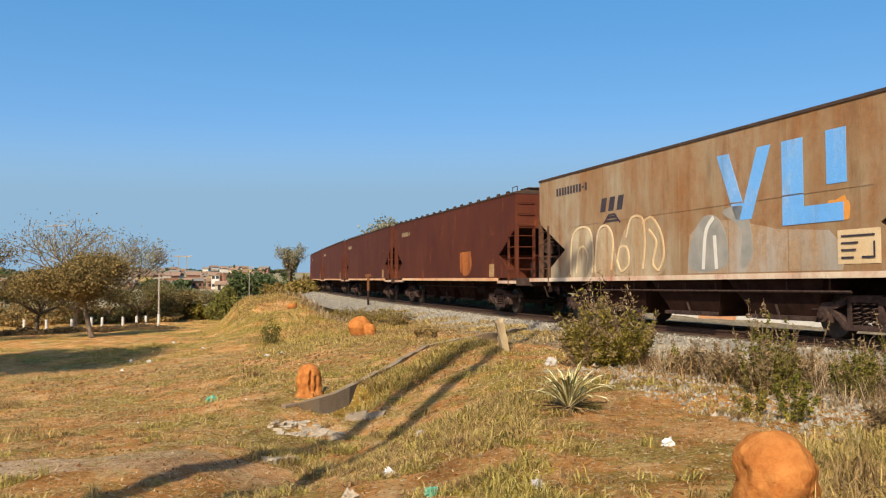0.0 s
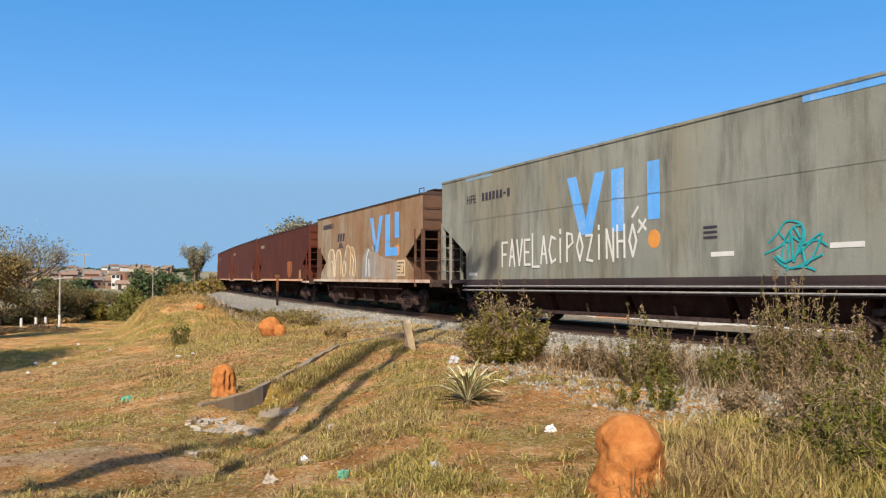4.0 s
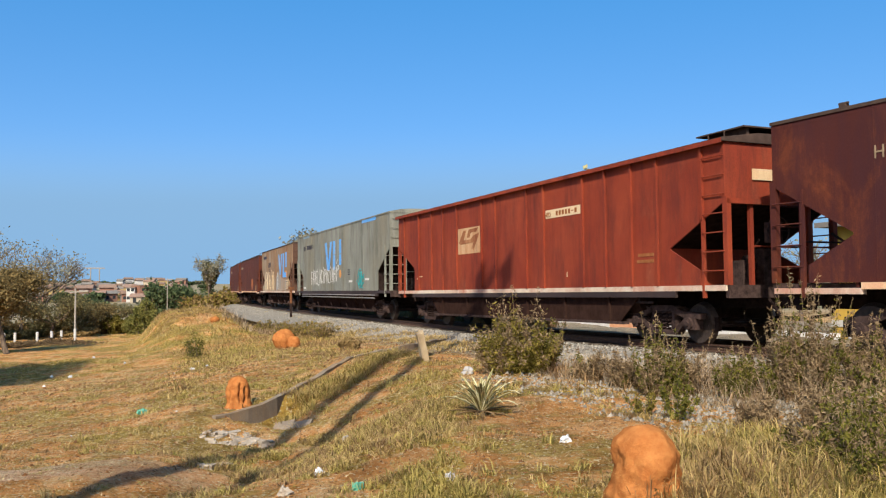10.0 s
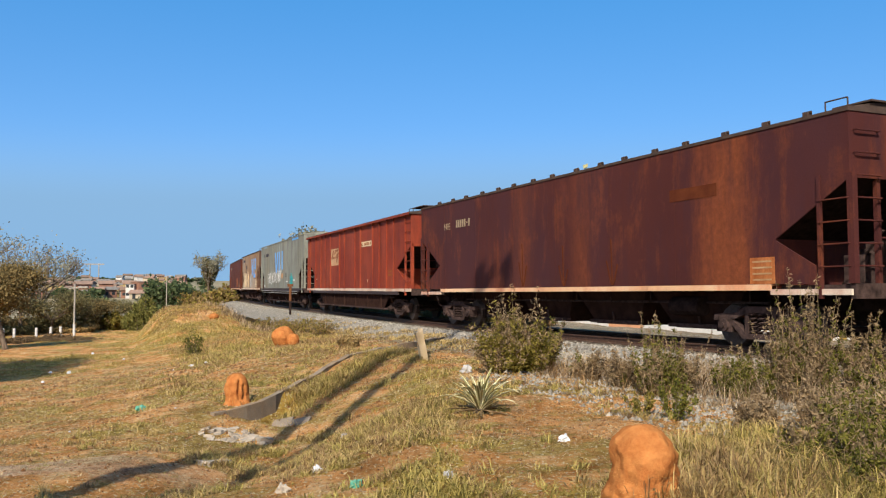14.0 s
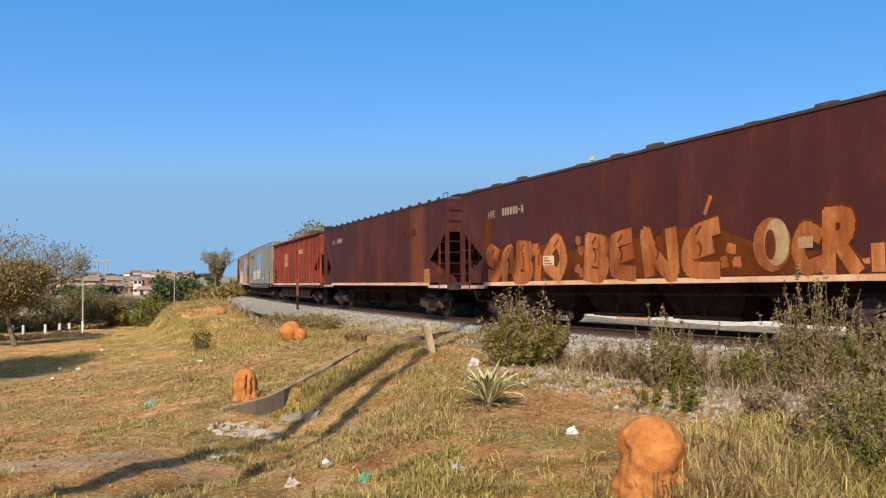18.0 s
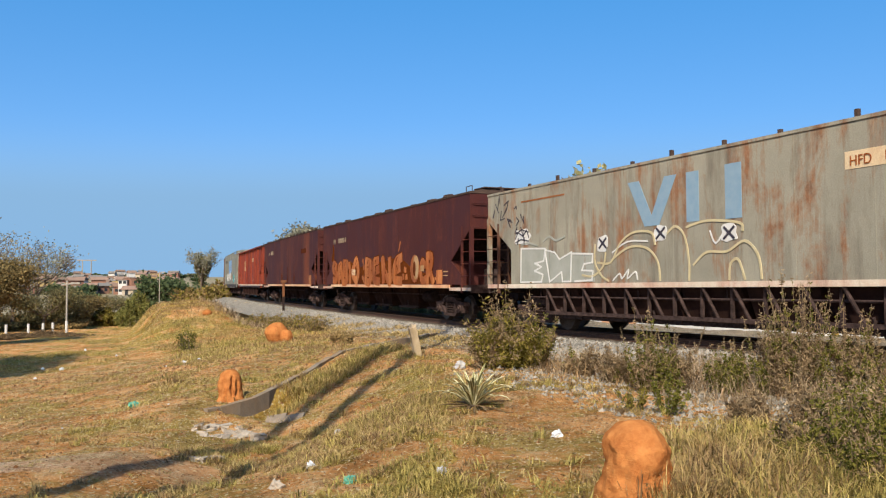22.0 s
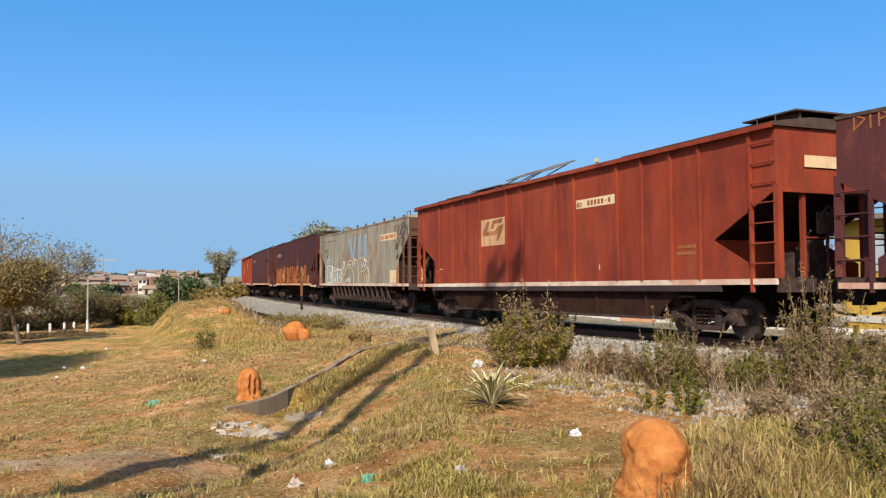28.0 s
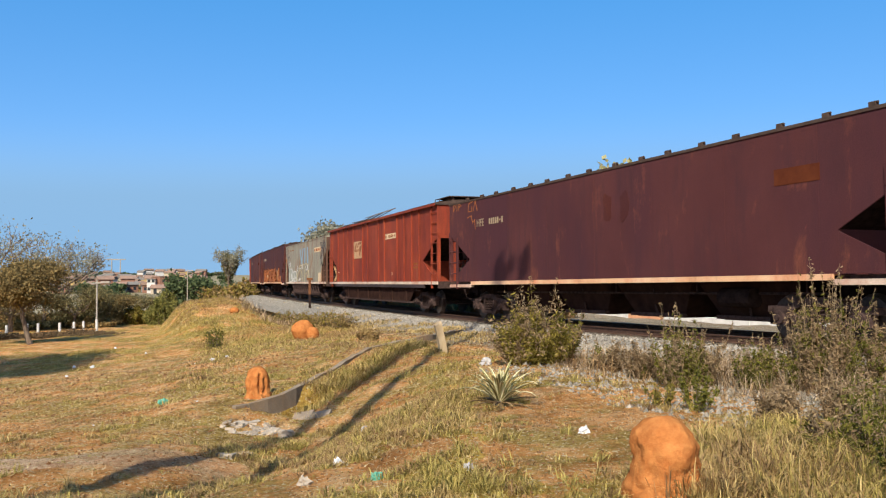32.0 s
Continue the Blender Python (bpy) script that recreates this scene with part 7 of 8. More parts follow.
def build_grass():
    rng = np.random.default_rng(17)
    kinds = {"dry_grass": (GRASS_DRY, []), "green_grass": (GRASS_GREEN, []), "red_grass": (GRASS_RED, [])}
    for n, near, far, per, hgt, wid, spr in ((17000, 5.2, 13, 17, 0.062, 0.0042, 0.075), (15000, 13, 24, 13, 0.075, 0.006, 0.12), (13000, 24, 62, 14, 0.085, 0.007, 0.6)):
        x, y = scatter(n, near, far, rng)
        c = cover(x, y)
        keep = (rng.random(n) < np.clip((c - 0.3) * 2.4, 0.04, 1)) & (rng.random(n) > 0.6 * smooth(0.6, 0.4, near_path(x, y, DRAIN))) & (near_path(x, y, HOLLOW) > 0.45)
        x, y, c = x[keep], y[keep], c[keep]
        tone = 0.46 + 0.45 * ripple(x, y, 1.3, 7.0) + rng.normal(size=len(x)) * 0.25
        lush = np.exp(-((x - 3.6) / 1.2) ** 2 - ((y - 7.2) / 1.7) ** 2)
        tone = tone + 0.3 * lush + 0.14 * smooth(14, 9, y) + 0.1 * smooth(14, 20, y)
        h = hgt * (0.4 + 0.8 * np.clip(c, 0, 1.2)) * (1 + 1.7 * lush) * (0.3 + 2.2 * rng.random(len(x)) ** 2)
        for name, mask in (("green_grass", tone > 0.66), ("dry_grass", (tone <= 0.66) & (tone > 0.28)), ("red_grass", tone <= 0.28)):
            kinds[name][1].append(blades(x[mask], y[mask], h[mask], per, wid, spr, rng))
    # stout tussocks
    for n, near, far, per, lo, hi, wid, spr in ((2600, 5.3, 14, 34, 0.06, 0.15, 0.0045, 0.085), (3400, 14, 34, 22, 0.07, 0.16, 0.006, 0.24)):
        x, y = scatter(n, near, far, rng)
        c = cover(x, y)
        keep = (rng.random(n) < np.clip(c + 0.15, 0, 1)) & (c > -0.5)
        x, y = x[keep], y[keep]
        tone = rng.random(len(x))
        h = rng.uniform(lo, hi, len(x))
        for name, mask in (("green_grass", tone > 0.62), ("dry_grass", (tone <= 0.62) & (tone > 0.25)), ("red_grass", tone <= 0.25)):
            kinds[name][1].append(blades(x[mask], y[mask], h[mask], per, wid, spr, rng))
    # dry grass against the foot of the nearest mound
    mx, my = 2.2 + rng.normal(size=70) * 0.14, 6.42 + rng.normal(size=70) * 0.16
    kinds["dry_grass"][1].append(blades(mx[:40], my[:40], rng.uniform(0.14, 0.4, 40), 12, 0.0035, 0.07, rng))
    kinds["red_grass"][1].append(blades(mx[40:], my[40:], rng.uniform(0.14, 0.45, 30), 12, 0.0035, 0.07, rng))
    # grey-brown dry stalks standing among the weeds
    n = 780
    bx = rng.uniform(2.3, 8.0, n)
    by = 14.6 - (bx - 3.6) * 0.78 + rng.normal(size=n) * 1.15
    ok = (to_line(bx, by)[1] > 0.8) & (by > 9.3)
    bx, by = bx[ok], by[ok]
    n = 1500
    sb, db = rng.uniform(20, 50, n), rng.uniform(2.4, 5.6, n)
    qx, qy, th = line_at(sb, -db)
    ok = ripple(qx, qy, 0.9, 2.0) > -0.05
    bank = blades(qx[ok], qy[ok], rng.uniform(0.15, 0.6, ok.sum()), 8, 0.008, 0.2, rng)
    tagged(new("dry_stalks", blade_mesh("dry_stalks", bank, DRY_STALK)), "brown dry weed stalks on the bank", "dry weeds", kind="stuff")
    stalks = blades(bx, by, rng.uniform(0.18, 0.85, len(bx)) * rng.uniform(0.5, 1, len(bx)) * (0.4 + 0.6 * smooth(3.2, 5.0, bx)), 9, 0.0032, 0.16, rng)
    tagged(new("dry_stalks", blade_mesh("dry_stalks", stalks, DRY_STALK)), "grey-brown dry weed stalks beside the ballast", "dry weeds", kind="stuff")
    # tall reddish grass between the ballast and the weeds
    n = 380
    bx, by = rng.uniform(2.6, 7.6, n), np.zeros(n)
    by = 14.3 - (bx - 4.0) * 0.72 + rng.normal(size=n) * 0.9
    ok = (to_line(bx, by)[1] > 0.9) & (by > 9)
    kinds["red_grass"][1].append(blades(bx[ok], by[ok], rng.uniform(0.12, 0.5, ok.sum()), 7, 0.005, 0.09, rng))
    # along the drain and on the bank
    n = 900
    t, k = rng.random(n), rng.integers(1, len(DRAIN) - 1, n)
    gx = DRAIN[k, 0] + (DRAIN[k + 1, 0] - DRAIN[k, 0]) * t - 0.28 + rng.normal(size=n) * 0.14
    gy = DRAIN[k, 1] + (DRAIN[k + 1, 1] - DRAIN[k, 1]) * t + rng.normal(size=n) * 0.15
    kinds["dry_grass"][1].append(blades(gx[::2], gy[::2], rng.uniform(0.1, 0.3, n // 2), 12, 0.006, 0.1, rng))
    kinds["green_grass"][1].append(blades(gx[1::2], gy[1::2], rng.uniform(0.1, 0.28, n // 2), 12, 0.006, 0.1, rng))
    bs, bd = rng.uniform(2, 60, 5200), rng.uniform(0.55, 2.9, 5200)
    lx, ly, th = line_at(bs, -bd)
    ok = ripple(lx, ly, 1.7, 4.0) > 0.25 - 0.35 * (bd - 0.55)
    kinds["dry_grass"][1].append(blades(lx[ok], ly[ok], rng.uniform(0.05, 0.2, ok.sum()), 9, 0.007, 0.1, rng))
    # tall grass added beyond the track to hide sunlit earth below the wagons
    bs, bd = rng.uniform(13, 75, 5000), rng.uniform(4.6, 6.2, 5000)
    lx, ly, th = line_at(bs, bd)
    kinds["red_grass"][1].append(blades(lx, ly, rng.uniform(0.35, 0.85, 5000), 9, 0.02, 0.2, rng))
    n = 4200
    bs, bd = rng.uniform(8, 52, n), rng.uniform(2.6, 8.2, n)
    lx, ly, th = line_at(bs, -bd)
    tone = 0.5 + 0.45 * ripple(lx, ly, 0.7, 3.0) + rng.normal(size=n) * 0.2
    hh = rng.uniform(0.05, 0.2, n)
    for name, mask in (("green_grass", tone > 0.58), ("dry_grass", (tone <= 0.58) & (tone > 0.36)), ("red_grass", tone <= 0.36)):
        kinds[name][1].append(blades(lx[mask], ly[mask], hh[mask], 17, 0.007, 0.55, rng))
    for name, (mat, parts) in kinds.items():
        label = {"dry_grass": "dry straw-coloured grass tufts over the ground", "green_grass": "yellow-green grass tufts over the ground", "red_grass": "reddish dry grass over the ground"}[name]
        tagged(new(name, blade_mesh(name, np.concatenate(parts), mat)), label, "grass", kind="stuff")
    n = 60000
    x, y = scatter(n, 5.4, 30, rng)
    s, d = to_line(x, y)
    x, y = x[d > 1.0], y[d > 1.0]
    n = len(x)
    a = rng.uniform(0, 2 * np.pi, n)
    ll = rng.uniform(0.02, 0.09, n) * (0.7 + np.hypot(x, y) / 20)
    ww = rng.uniform(0.002, 0.007, n) * (0.6 + np.hypot(x, y) / 14)
    ex, ey = x + np.cos(a) * ll, y + np.sin(a) * ll
    z0, z1 = ground_z(x, y) + 0.012, ground_z(ex, ey) + rng.uniform(0.01, 0.035, n)
    straws = np.stack([np.stack([x - np.sin(a) * ww, y + np.cos(a) * ww, z0], -1), np.stack([x + np.sin(a) * ww, y - np.cos(a) * ww, z0], -1), np.stack([ex, ey, z1], -1)], axis=1)
    tagged(new("straw_litter", quads("straw_litter", straws, 3, STRAW)), "dead straw and dry leaves lying on the ground", "straw", kind="stuff")
    # ballast stones that have rolled down among the weeds
    n = 12000
    bs = np.where(rng.random(n) < 0.8, rng.uniform(-14, 0, n), rng.uniform(0, 17, n))
    bd = 1.1 + np.where(bs < -2.5, 4.2, 1.6) * rng.random(n) ** 2.0
    x, y, th = line_at(bs, -bd)
    z = ground_z(x, y)
    size = rng.uniform(0.018, 0.055, n)
    base = np.array([(1, 0, 0), (0, 1, 0), (-1, 0, 0), (0, -1, 0), (0, 0, 0.9)], float)
    p = base[None] * rng.uniform(0.5, 1.3, (n, 5, 3)) * size[:, None, None] + np.stack([x, y, z - 0.003], -1)[:, None]
    faces = np.concatenate([p[:, list(t)] for t in ((0, 1, 4), (1, 2, 4), (2, 3, 4), (3, 0, 4))])
    tagged(new("scattered_ballast", quads("scattered_ballast", faces, 3, LOOSE_STONE)), "grey ballast stones scattered among the weeds", "stones", kind="stuff")
    # clods and pebbles
    n = 9000
    x, y = scatter(n, 5.5, 26, rng)
    s, d = to_line(x, y)
    x, y = x[d > 1.2], y[d > 1.2]
    n = len(x)
    z = ground_z(x, y)
    size = rng.uniform(0.008, 0.03, n) * (0.6 + np.hypot(x, y) / 16)
    base = np.array([(1, 0, 0), (0, 1, 0), (-1, 0, 0), (0, -1, 0), (0, 0, 0.8)], float)
    p = base[None] * rng.uniform(0.5, 1.3, (n, 5, 3)) * size[:, None, None] + np.stack([x, y, z - 0.003], -1)[:, None]
    faces = np.concatenate([p[:, list(t)] for t in ((0, 1, 4), (1, 2, 4), (2, 3, 4), (3, 0, 4))])
    tagged(new("clods", quads("clods", faces, 3, CLOD)), "small orange earth clods and pebbles", "pebbles", kind="stuff")


LOOSE_STONE = leafy("loose_grey_stone", (0.2, 0.175, 0.135), (0.44, 0.39, 0.31), 0.9, 0.0)
STRAW = leafy("dead_straw", (0.08, 0.04, 0.015), (0.92, 0.7, 0.38), 0.9, 0.1)
CLOD = leafy("orange_earth_clods", (0.22, 0.09, 0.035), (0.5, 0.3, 0.15), 0.95)
build_grass()


# ---- the field's far edge: trees, posts, poles ----
def polar(deg_left, dist):
    a = radians(deg_left)
    return -dist * math.sin(a), dist * math.cos(a)


tx, ty = polar(24.3, 43.5)
tree(tx, ty, 4.25, 6.0, LEAF_TREE, "small spreading tree with brownish green leaves on the dry field", 4, 30000, 0.075, 0.11, (-0.45, 0), crown_low=0.42, fill=0.75)
for i, (a, r, h, w, m, n) in enumerate(((27.6, 52, 4.0, 5.5, LEAF_TREE, 6000), (31.9, 46, 5.6, 4.5, LEAF_TREE, 4200), (35.0, 44, 6.2, 6, LEAF_TREE, 5000), (22.0, 62, 3.6, 5.5, LEAF_HEDGE, 6000), (20.3, 66, 3.0, 4.6, LEAF_TREE, 6000), (18.8, 72, 3.0, 4.0, LEAF_HEDGE, 5000), (25.5, 60, 3.8, 6, LEAF_HEDGE, 6000))):
    x, y = polar(a, r)
    tree(x, y, h, w, m, "dusty olive tree at the field's edge", 20 + i, int(n * 1.4), 0.075, 0.12, (0.2, 0), crown_low=0.28, fill=0.8)
for i, (a, r, h, w) in enumerate(((25.4, 60, 7.2, 6.5), (23.6, 64, 6.9, 6), (22.6, 66, 6.2, 4.5))):
    x, y = polar(a, r)
    tree(x, y, h, w, LEAF_GREYGREEN, "nearly bare grey tree behind the field", 33 + i, 1500, 0.1, 0.12, crown_low=0.3, depth=4, fill=1.0)
for i, deg in enumerate((25.6, 24.5, 23.9, 22.7, 21.9, 21.36, 27.0, 28.2, 30.5)):
    x, y = polar(deg, 56.5 + 0.5 * (i % 3))
    bm = bmesh.new()
    rod(bm, (0, 0, -0.2), (0, 0, 0.6), 0.085, 0.08, 8)
    ob = new("white_post", mesh_of("white_post", bm, WHITEWASH))
    ob.matrix_basis = Matrix.Translation((x, y, gz(x, y)))
    tagged(ob, "short whitewashed post along the field's edge", "post", "whitewashed posts")


def lamp_pole(deg, dist, h, label, arm=0.8, white=True):
    x, y = polar(deg, dist)
    t = thing("lamp_pole", Matrix.Translation((x, y, gz(x, y))), label, "lamp pole")
    bm = bmesh.new()
    rod(bm, (0, 0, -0.3), (0, 0, h), 0.066, 0.05, 8)
    part("pole", bm, POLE_CONC, t)
    bm = bmesh.new()
    rod(bm, (-arm, 0, h - 0.25), (arm, 0, h - 0.2), 0.05, n=6)
    box(bm, arm - 0.1, arm + 0.45, -0.1, 0.1, h - 0.22, h - 0.1)
    part("arm", bm, POLE_CONC, t)
    if white:
        bm = bmesh.new()
        rod(bm, (0, 0, -0.1), (0, 0, 0.75), 0.085, 0.08, 8)
        part("painted_base", bm, WHITEWASH, t, "whitewashed base")


lamp_pole(20.6, 57, 3.2, "concrete lamp pole with a whitewashed base", 0.35)
lamp_pole(26.8, 90, 9.4, "tall street lamp pole behind the trees", 0.9, False)
lamp_pole(15.2, 120, 6.0, "concrete pole beyond the bank", 0.3)

# low dry scrub along the field's edge
for i in range(16):
    x, y = polar(20.0 + 0.75 * i, 50 + 3.5 * ((i * 7) % 5) / 4)
    bush(x, y, 0.2 + 0.11 * (i % 3), 2.2, LEAF_SCRUB, "low dark dry scrub along the field's edge", 230 + i, 34, 1500, 0.06, 0.5, "dry_scrub")

# scrub in the hollow beyond the field
for i in range(12):
    x, y = polar(20.8 + 0.9 * i, 63 + 4 * ((i * 5) % 4) / 3)
    bush(x, y, 0.8 + 0.3 * ((i * 3) % 4), 4.0, LEAF_HEDGE if i % 3 == 1 else LEAF_BROWN, "dull olive shrub behind the field's edge", 260 + i, 34, 3000, 0.12, 0.5, stemw=0.02)
for i, (a, r, h, w, m) in enumerate(((16.2, 61, 2.6, 1.7, LEAF_SHRUB), (16.7, 62, 2.2, 1.5, LEAF_SHRUB), (17.2, 63, 1.5, 1.5, LEAF_SHRUB), (18.2, 66, 1.5, 2.2, LEAF_OLIVE), (18.9, 67, 1.3, 3.0, LEAF_BROWN), (19.6, 69, 1.2, 2.6, LEAF_BROWN))):
    x, y = polar(a, r)
    bush(x, y, h, w, m, "dense green shrub at the field's edge" if m is LEAF_SHRUB else "low brushwood heap at the field's edge", 130 + i, 40, 5200, 0.1, 0.5, stemw=0.02)
for i, (a, r, h, w) in enumerate(((14.9, 172, 5.6, 6.4), (13.8, 180, 2.4, 3.4), (11.6, 150, -1.5, 4))):
    x, y = polar(a, r)
    tree(x, y, h + 4.6, w, LEAF_DARK, "dark round-crowned tree beyond the field", 150 + i, 5000, 0.5, 0.25, crown_low=0.2, fill=1.0)
x, y = polar(12.65, 128)
tree(x, y, 7.9, 3.7, LEAF_GREYGREEN, "tall thin grey-green tree beside the line", 160, 1500, 0.16, 0.1, crown_low=0.42, fill=0.5, depth=3)
x, y = polar(12.6, 130)
tree(x, y, 7.3, 1.7, LEAF_HEDGE, "narrow dark tree beside the line", 161, 3200, 0.22, 0.12, crown_low=0.3, fill=1.0, depth=2)
for i, (a, r, h, w) in enumerate(((11.8, 95, 2.2, 4.5), (12.6, 100, 2.0, 5), (10.9, 105, 2.4, 4.0), (13.5, 110, 2.2, 5))):
    x, y = polar(a, r)
    bush(x, y, h, w, LEAF_BROWN, "dry reddish scrub beside the line", 170 + i, 40, 1800, 0.22, 0.5, "dry_scrub", LEAF_OLIVE, 0.02)

# trees behind the train
for i, (deg, r, h, w, m, n) in enumerate(((5.4, 118, 10.4, 9.0, LEAF_GREYGREEN, 2600), (-12.9, 56, 9.2, 1.6, LEAF_PALE, 700))):
    x, y = polar(deg, r)
    tree(x, y, h, w, m, "thin-leaved tree behind the railway", 180 + i, n, 0.3, 0.2, crown_low=0.45, fill=0.8)
for i, (deg, r, h, w) in enumerate(((-20.5, 62, 6.5, 5), (-22.8, 70, 7, 6), (-25.5, 58, 6, 5), (-17.5, 85, 7, 7))):
    x, y = polar(deg, r)
    tree(x, y, h, w, LEAF_GREYGREEN, "leafless grey tree behind the railway", 190 + i, 260, 0.2, 0.12, crown_low=0.25, depth=4, fill=1.0)

# low painted platform kerb on the far side of the track
kerb = thing("platform_kerb", Matrix(), "low concrete kerb painted white with an orange length, beyond the track", "kerb")
KERB_WHITE = simple("dirty_white_kerb_paint", (0.75, 0.73, 0.69), (1.0, 0.98, 0.94), 3, 0.9)
KERB_ORANGE = simple("faded_orange_kerb_paint", (0.75, 0.36, 0.2), (0.95, 0.52, 0.3), 3, 0.9)
for i in range(22):
    s0 = 24.0 - i * 2.5
    bm = bmesh.new()
    rings = []
    for s in (s0, s0 - (2.47 if i != 8 else 2.0)):
        ring = []
        for off, h in ((9.3, -0.75), (9.3, -0.18), (9.55, -0.18), (9.55, -0.75)):
            x, y, _ = line_at(s, off)
            ring.append(bm.verts.new((x, y, float(rail_z(s)) + h)))
        rings.append(ring)
    for j in range(4):
        bm.faces.new((rings[0][j], rings[0][(j + 1) % 4], rings[1][(j + 1) % 4], rings[1][j]))
    bm.faces.new(rings[0])
    bm.faces.new(rings[1][::-1])
    part("kerb_block", bm, KERB_ORANGE if i == 4 else KERB_WHITE, kerb)


# ---- the town on the far slope ----
def wall_paint(name, c):
    return simple(name, tuple(v * 0.85 for v in c), c, 0.8, 0.9, 0, 0)


WALLS = [wall_paint("white_house_wall", (0.7, 0.67, 0.62)), wall_paint("cream_house_wall", (0.55, 0.46, 0.33)), wall_paint("bare_brick_wall", (0.36, 0.19, 0.13)), wall_paint("grey_house_wall", (0.4, 0.38, 0.35)), wall_paint("ochre_house_wall", (0.5, 0.36, 0.16))]
TILES = [wall_paint("orange_roof_tile", (0.36, 0.24, 0.18)), wall_paint("brown_roof_tile", (0.3, 0.2, 0.145)), wall_paint("grey_roof_sheet", (0.27, 0.245, 0.215))]
PANE = simple("dark_window_glass", (0.03, 0.035, 0.04), (0.06, 0.065, 0.07), 2, 0.2, 0, 0)


def house(deg, dist, w, d, h, wall, roof, label, flat_roof=False, storeys=1, seed=0):
    x, y = polar(deg, dist)
    rnd = random.Random(seed)
    t = thing("house", Matrix.Translation((x, y, gz(x, y) - 0.5)) @ Matrix.Rotation(radians(deg + rnd.uniform(-25, 25)), 4, "Z"), label, "house", "houses of the town")
    H = h + 0.5
    bm = bmesh.new()
    box(bm, -w / 2, w / 2, -d / 2, d / 2, 0, H)
    part("wall", bm, wall, t)
    bm = bmesh.new()
    if flat_roof:
        box(bm, -w / 2 - 0.15, w / 2 + 0.15, -d / 2 - 0.15, d / 2 + 0.15, H, H + 0.3)
    else:
        prism_x(bm, [(-d / 2 - 0.5, H - 0.1), (0, H + d * 0.22), (d / 2 + 0.5, H - 0.1), (d / 2 + 0.5, H - 0.25), (-d / 2 - 0.5, H - 0.25)], -w / 2 - 0.4, w / 2 + 0.4)
    part("roof", bm, roof, t)
    n = max(2, int(w / 2.8))
    for s in range(storeys):
        for k in range(n):
            bm = bmesh.new()
            cx = -w / 2 + w * (k + 0.5) / n
            zb = 0.5 + s * 2.9 + (0.0 if (k + seed) % 3 == 0 and s == 0 else 1.0)
            box(bm, cx - 0.55, cx + 0.55, -d / 2 - 0.04, -d / 2 + 0.02, zb, 0.5 + s * 2.9 + 2.1)
            part("door" if zb < 1 and s == 0 else "window", bm, PANE, t)


house(17.25, 330, 3.0, 6, 5.0, WALLS[0], TILES[2], "white two-storey house on the slope", True, 2, 1)
house(16.6, 330, 6.0, 6, 5.8, WALLS[2], TILES[0], "bare brick two-storey house on the slope", True, 2, 2)
house(16.8, 318, 6, 5, 2.2, WALLS[1], TILES[0], "low house with an orange tile roof", False, 1, 3)
rnd = random.Random(77)
for i in range(260):
    deg = rnd.uniform(14.0, 24) if i < 220 else rnd.uniform(24, 31)
    dist = rnd.uniform(360, 700) if i % 4 else rnd.uniform(330, 420)
    wi, ri = rnd.randrange(5), rnd.randrange(3)
    house(deg, dist, rnd.uniform(3.6, 6.5), rnd.uniform(4.0, 5.5), rnd.uniform(2.4, 3.2) if rnd.random() < 0.85 else 5.2, WALLS[wi], TILES[ri],
          ("white", "cream", "bare brick", "grey", "ochre")[wi] + " house with " + ("an orange tile roof", "a brown tile roof", "a grey sheet roof")[ri] + " on the slope", rnd.random() < 0.2, 1, i + 10)
for i in range(190):
    deg, dist = rnd.uniform(12.5, 32), rnd.uniform(250, 720)
    x, y = polar(deg, dist)
    if i < 55:
        dist = rnd.uniform(700, 900)
        x, y = polar(deg, dist)
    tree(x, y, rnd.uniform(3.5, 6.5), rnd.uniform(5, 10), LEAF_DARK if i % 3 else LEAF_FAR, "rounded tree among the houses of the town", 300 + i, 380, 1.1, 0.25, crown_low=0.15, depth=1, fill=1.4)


SHED_PANE = simple("pale_blue_shutter_paint", (0.45, 0.52, 0.58), (0.55, 0.61, 0.66), 2, 0.4, 0, 0)


def bm_frame(x0, x1, z0, z1, w=0.08):
    """A flat frame of four bars on a wall that faces -y."""
    bm = bmesh.new()
    for a, b, c, d in ((x0, x1, z0, z0 + w), (x0, x1, z1 - w, z1), (x0, x0 + w, z0 + w, z1 - w), (x1 - w, x1, z0 + w, z1 - w)):
        box(bm, a, b, -0.05, -0.004, c, d)
    return bm


def pylon(deg, dist, h, w):
    x, y = polar(deg, dist)
    t = thing("pylon", Matrix.Translation((x, y, gz(x, y))) @ Matrix.Rotation(radians(deg), 4, "Z"), "grey steel frame pylon on the far hill", "pylon")
    for sx in (-w * 0.22, w * 0.22):
        bm = bmesh.new()
        rod(bm, (sx, 0, 0), (sx, 0, h), 0.5, 0.4, 6)
        part("leg", bm, POLE_CONC, t)
    bm = bmesh.new()
    box(bm, -w / 2, w / 2, -0.4, 0.4, h - 1.0, h)
    part("crossbeam", bm, POLE_CONC, t)


pylon(19.5, 800, 15, 16)
pylon(23.6, 800, 17, 16)

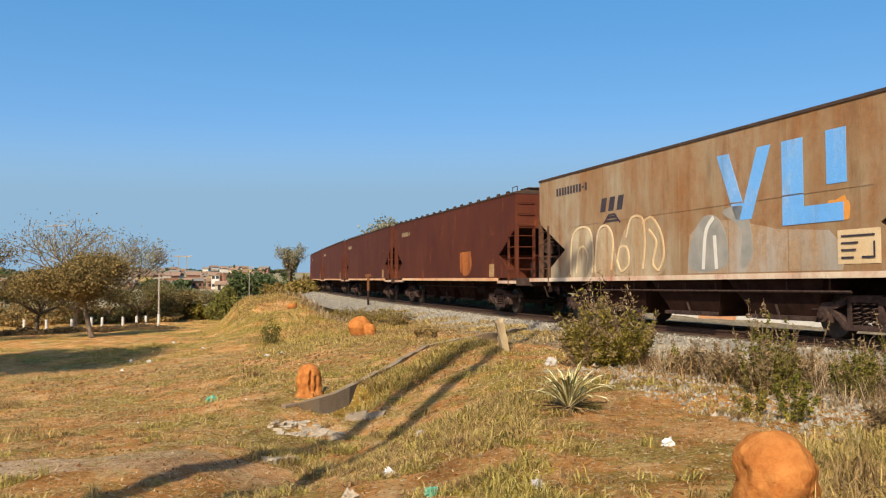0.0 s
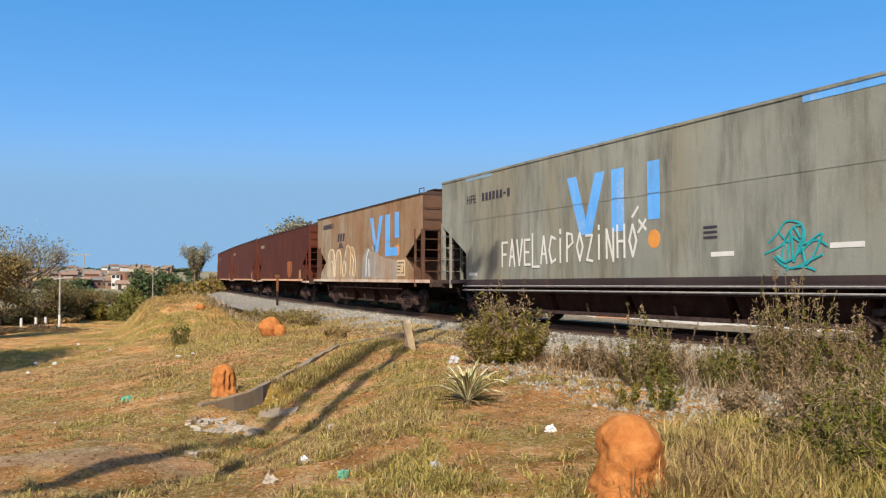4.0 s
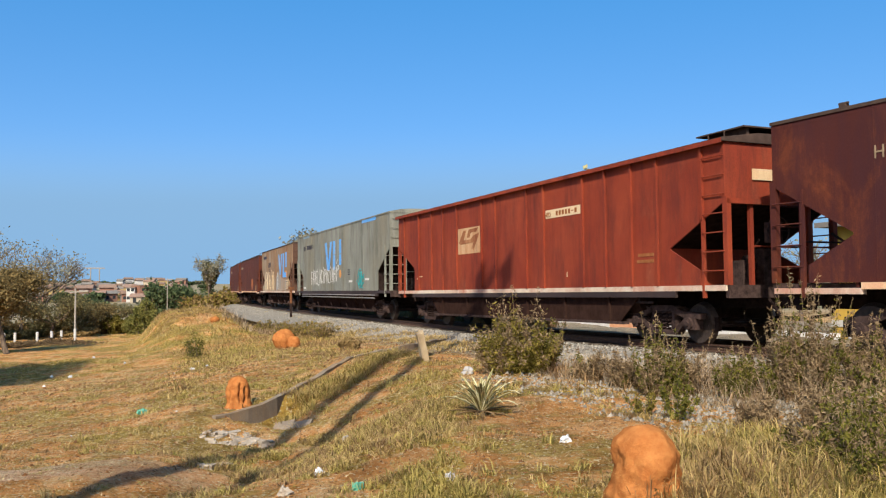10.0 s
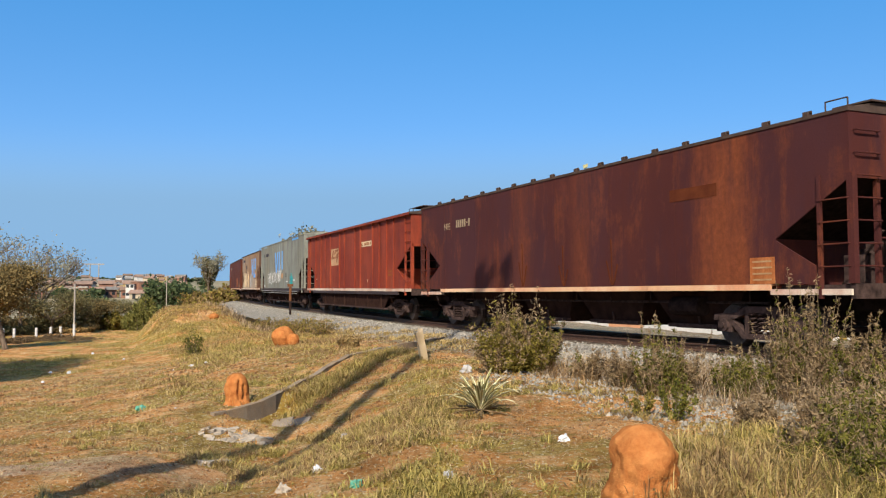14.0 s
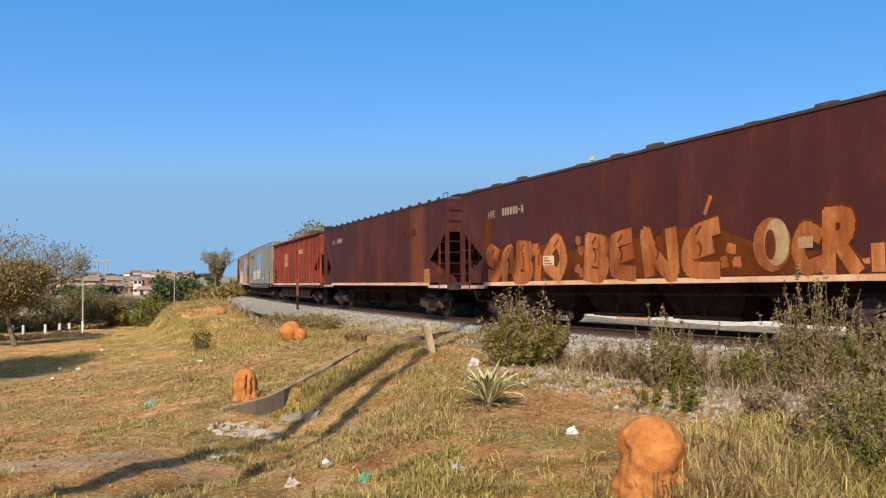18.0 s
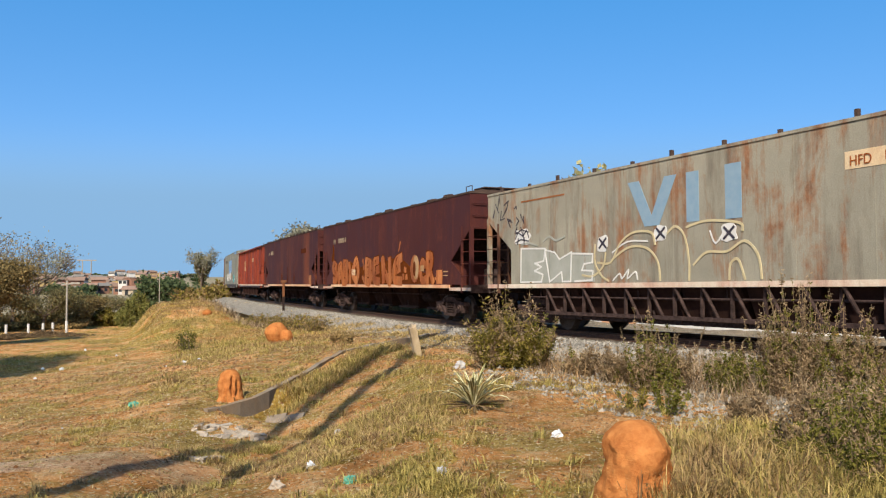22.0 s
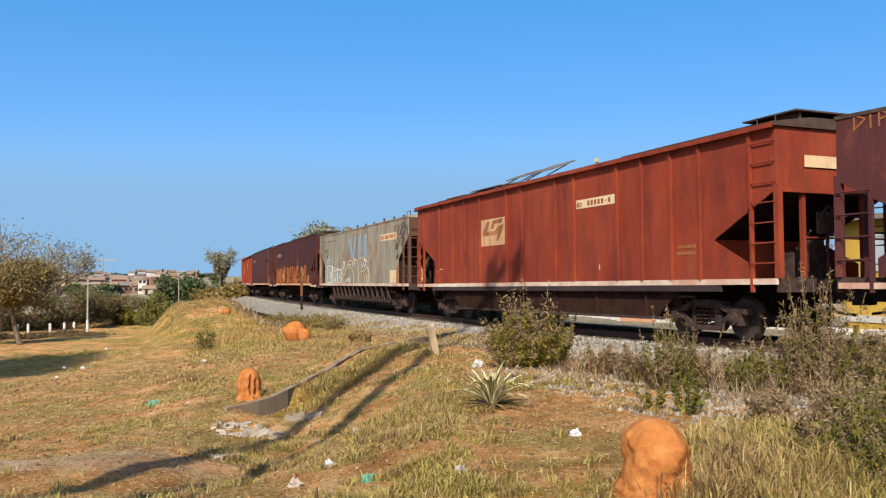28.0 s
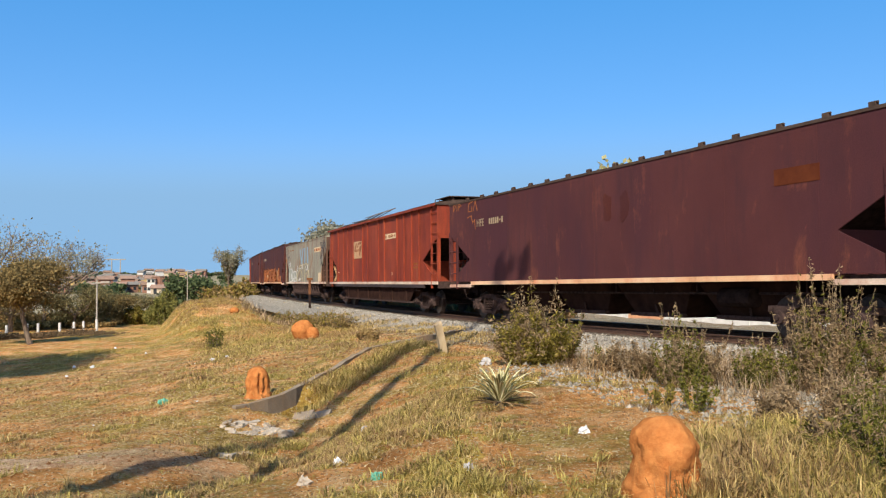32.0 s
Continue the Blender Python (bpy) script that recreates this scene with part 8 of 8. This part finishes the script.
# yellow shed with white trim close behind the kerb
sx, sy, sth = line_at(2.5, 9.8)
SHED_FLOOR = float(rail_z(1.9)) - 0.9
shed = thing("shed", Matrix.Translation((sx, sy, SHED_FLOOR)) @ Matrix.Rotation(float(sth) - math.pi / 2, 4, "Z"), "yellow walled shed with white trim beside the track", "shed")
bm = bmesh.new()
prism_y(bm, [(0, 0), (14, 0), (14, 3.9), (0, 3.9)], 0, 6)
part("wall", bm, SHED_YELLOW, shed, "yellow painted wall")
bm = bmesh.new()
box(bm, -0.02, 14.02, -0.03, -0.004, 0.9, 1.1)
part("trim", bm, WALLS[0], shed, "white painted stripe")
bm = bmesh.new()
box(bm, -0.3, 14.3, -0.35, 6.3, 3.9, 4.05)
part("roof", bm, TILES[2], shed)
for k in range(3):
    x0 = 0.75 + k * 3.6
    win = part("window", bm_frame(x0, x0 + 1.1, 2.4, 3.5), WALLS[0], shed, "white window frame")
    bm = bmesh.new()
    box(bm, x0 + 0.07, x0 + 1.03, -0.025, -0.006, 2.47, 3.43)
    part("pane", bm, SHED_PANE, win, "pale blue window pane")

# two trees left of the view, added only to cast shade on the field
for i, (x, y, h) in enumerate(((-16.0, 19.3, 10.5), (-18.8, 19.9, 10.0))):
    tree(x, y, h, 4.6, LEAF_TREE, "tall leafy tree added out of view to shade the dry field", 400 + i, 7000, 0.16, 0.15, crown_low=0.6, fill=0.8)

# tall twin-legged power pole that throws its shadow over the gully and the train
power_pole = thing("power_pole", Matrix.Translation((-4.0, 2.2, gz(-4.0, 2.2))) @ Matrix.Rotation(radians(-15), 4, "Z"), "tall twin-legged concrete power pole beside the track", "power pole")
for x in (0.0, -0.85):
    bm = bmesh.new()
    rod(bm, (x, 0, -0.3), (x, 0, 22.2), 0.14, 0.11, 10)
    part("leg", bm, POLE_CONC, power_pole)
bm = bmesh.new()
box(bm, -1.4, 0.62, -0.12, 0.12, 22.15, 22.42)
rod(bm, (0.5, 0, 22.25), (1.0, 0, 21.95), 0.04, n=6)
part("crossarm", bm, POLE_CONC, power_pole)
for x, z in ((0.02, 22.42), (1.0, 21.5)):
    bm = bmesh.new()
    box(bm, x - 0.22, x + 0.22, -0.22, 0.2, z, z + 0.5)
    part("transformer", bm, POLE_CONC, power_pole)


# ---- motion ----
def train_s(t):
    if t < 4:
        return -11.17 + 4.17 * (t - 4)
    if t > 28:
        return 87.98 + 4.15 * (t - 28)
    return float(np.interp(t, [4, 7, 8, 10, 13, 14.5, 19, 23, 24, 25, 28], [-11.17, 1.66, 5.82, 14.04, 26.33, 32.59, 51.07, 67.47, 71.45, 75.68, 87.98]))


def wagon_pose(t, front, length):
    s = train_s(t) + front
    ends = []
    for q in (s - 2.35, s - length + 2.35):
        x, y, _ = line_at(q, HALF)
        ends.append(Vector((x, y, float(rail_z(q)))))
    f = (ends[0] - ends[1]).normalized()
    right = f.cross(Vector((0, 0, 1))).normalized()
    up = right.cross(f)
    m = Matrix((right, f, up)).transposed().to_4x4()
    m.translation = (ends[0] + ends[1]) / 2
    return m


def motions():
    times = [0.5 * i for i in range(65)]
    for w, front, length in TRAIN:
        walk(w, [(t, wagon_pose(t, front, length)) for t in times])
    turn = [i / 10 for i in range(321)]
    for wy, sets in WHEEL_KEYS.items():
        walk(sets[0], [(t, Matrix.Translation((0, wy, 0.42)) @ Matrix.Rotation(-(train_s(t) - train_s(0)) / 0.42, 4, "X")) for t in turn])
        keys = sets[0].animation_data
        for ob in sets[1:]:
            ob.rotation_mode = "QUATERNION"
            ob.animation_data_create()
            ob.animation_data.action = keys.action
            ob.animation_data.action_slot = keys.action_slot


motions()
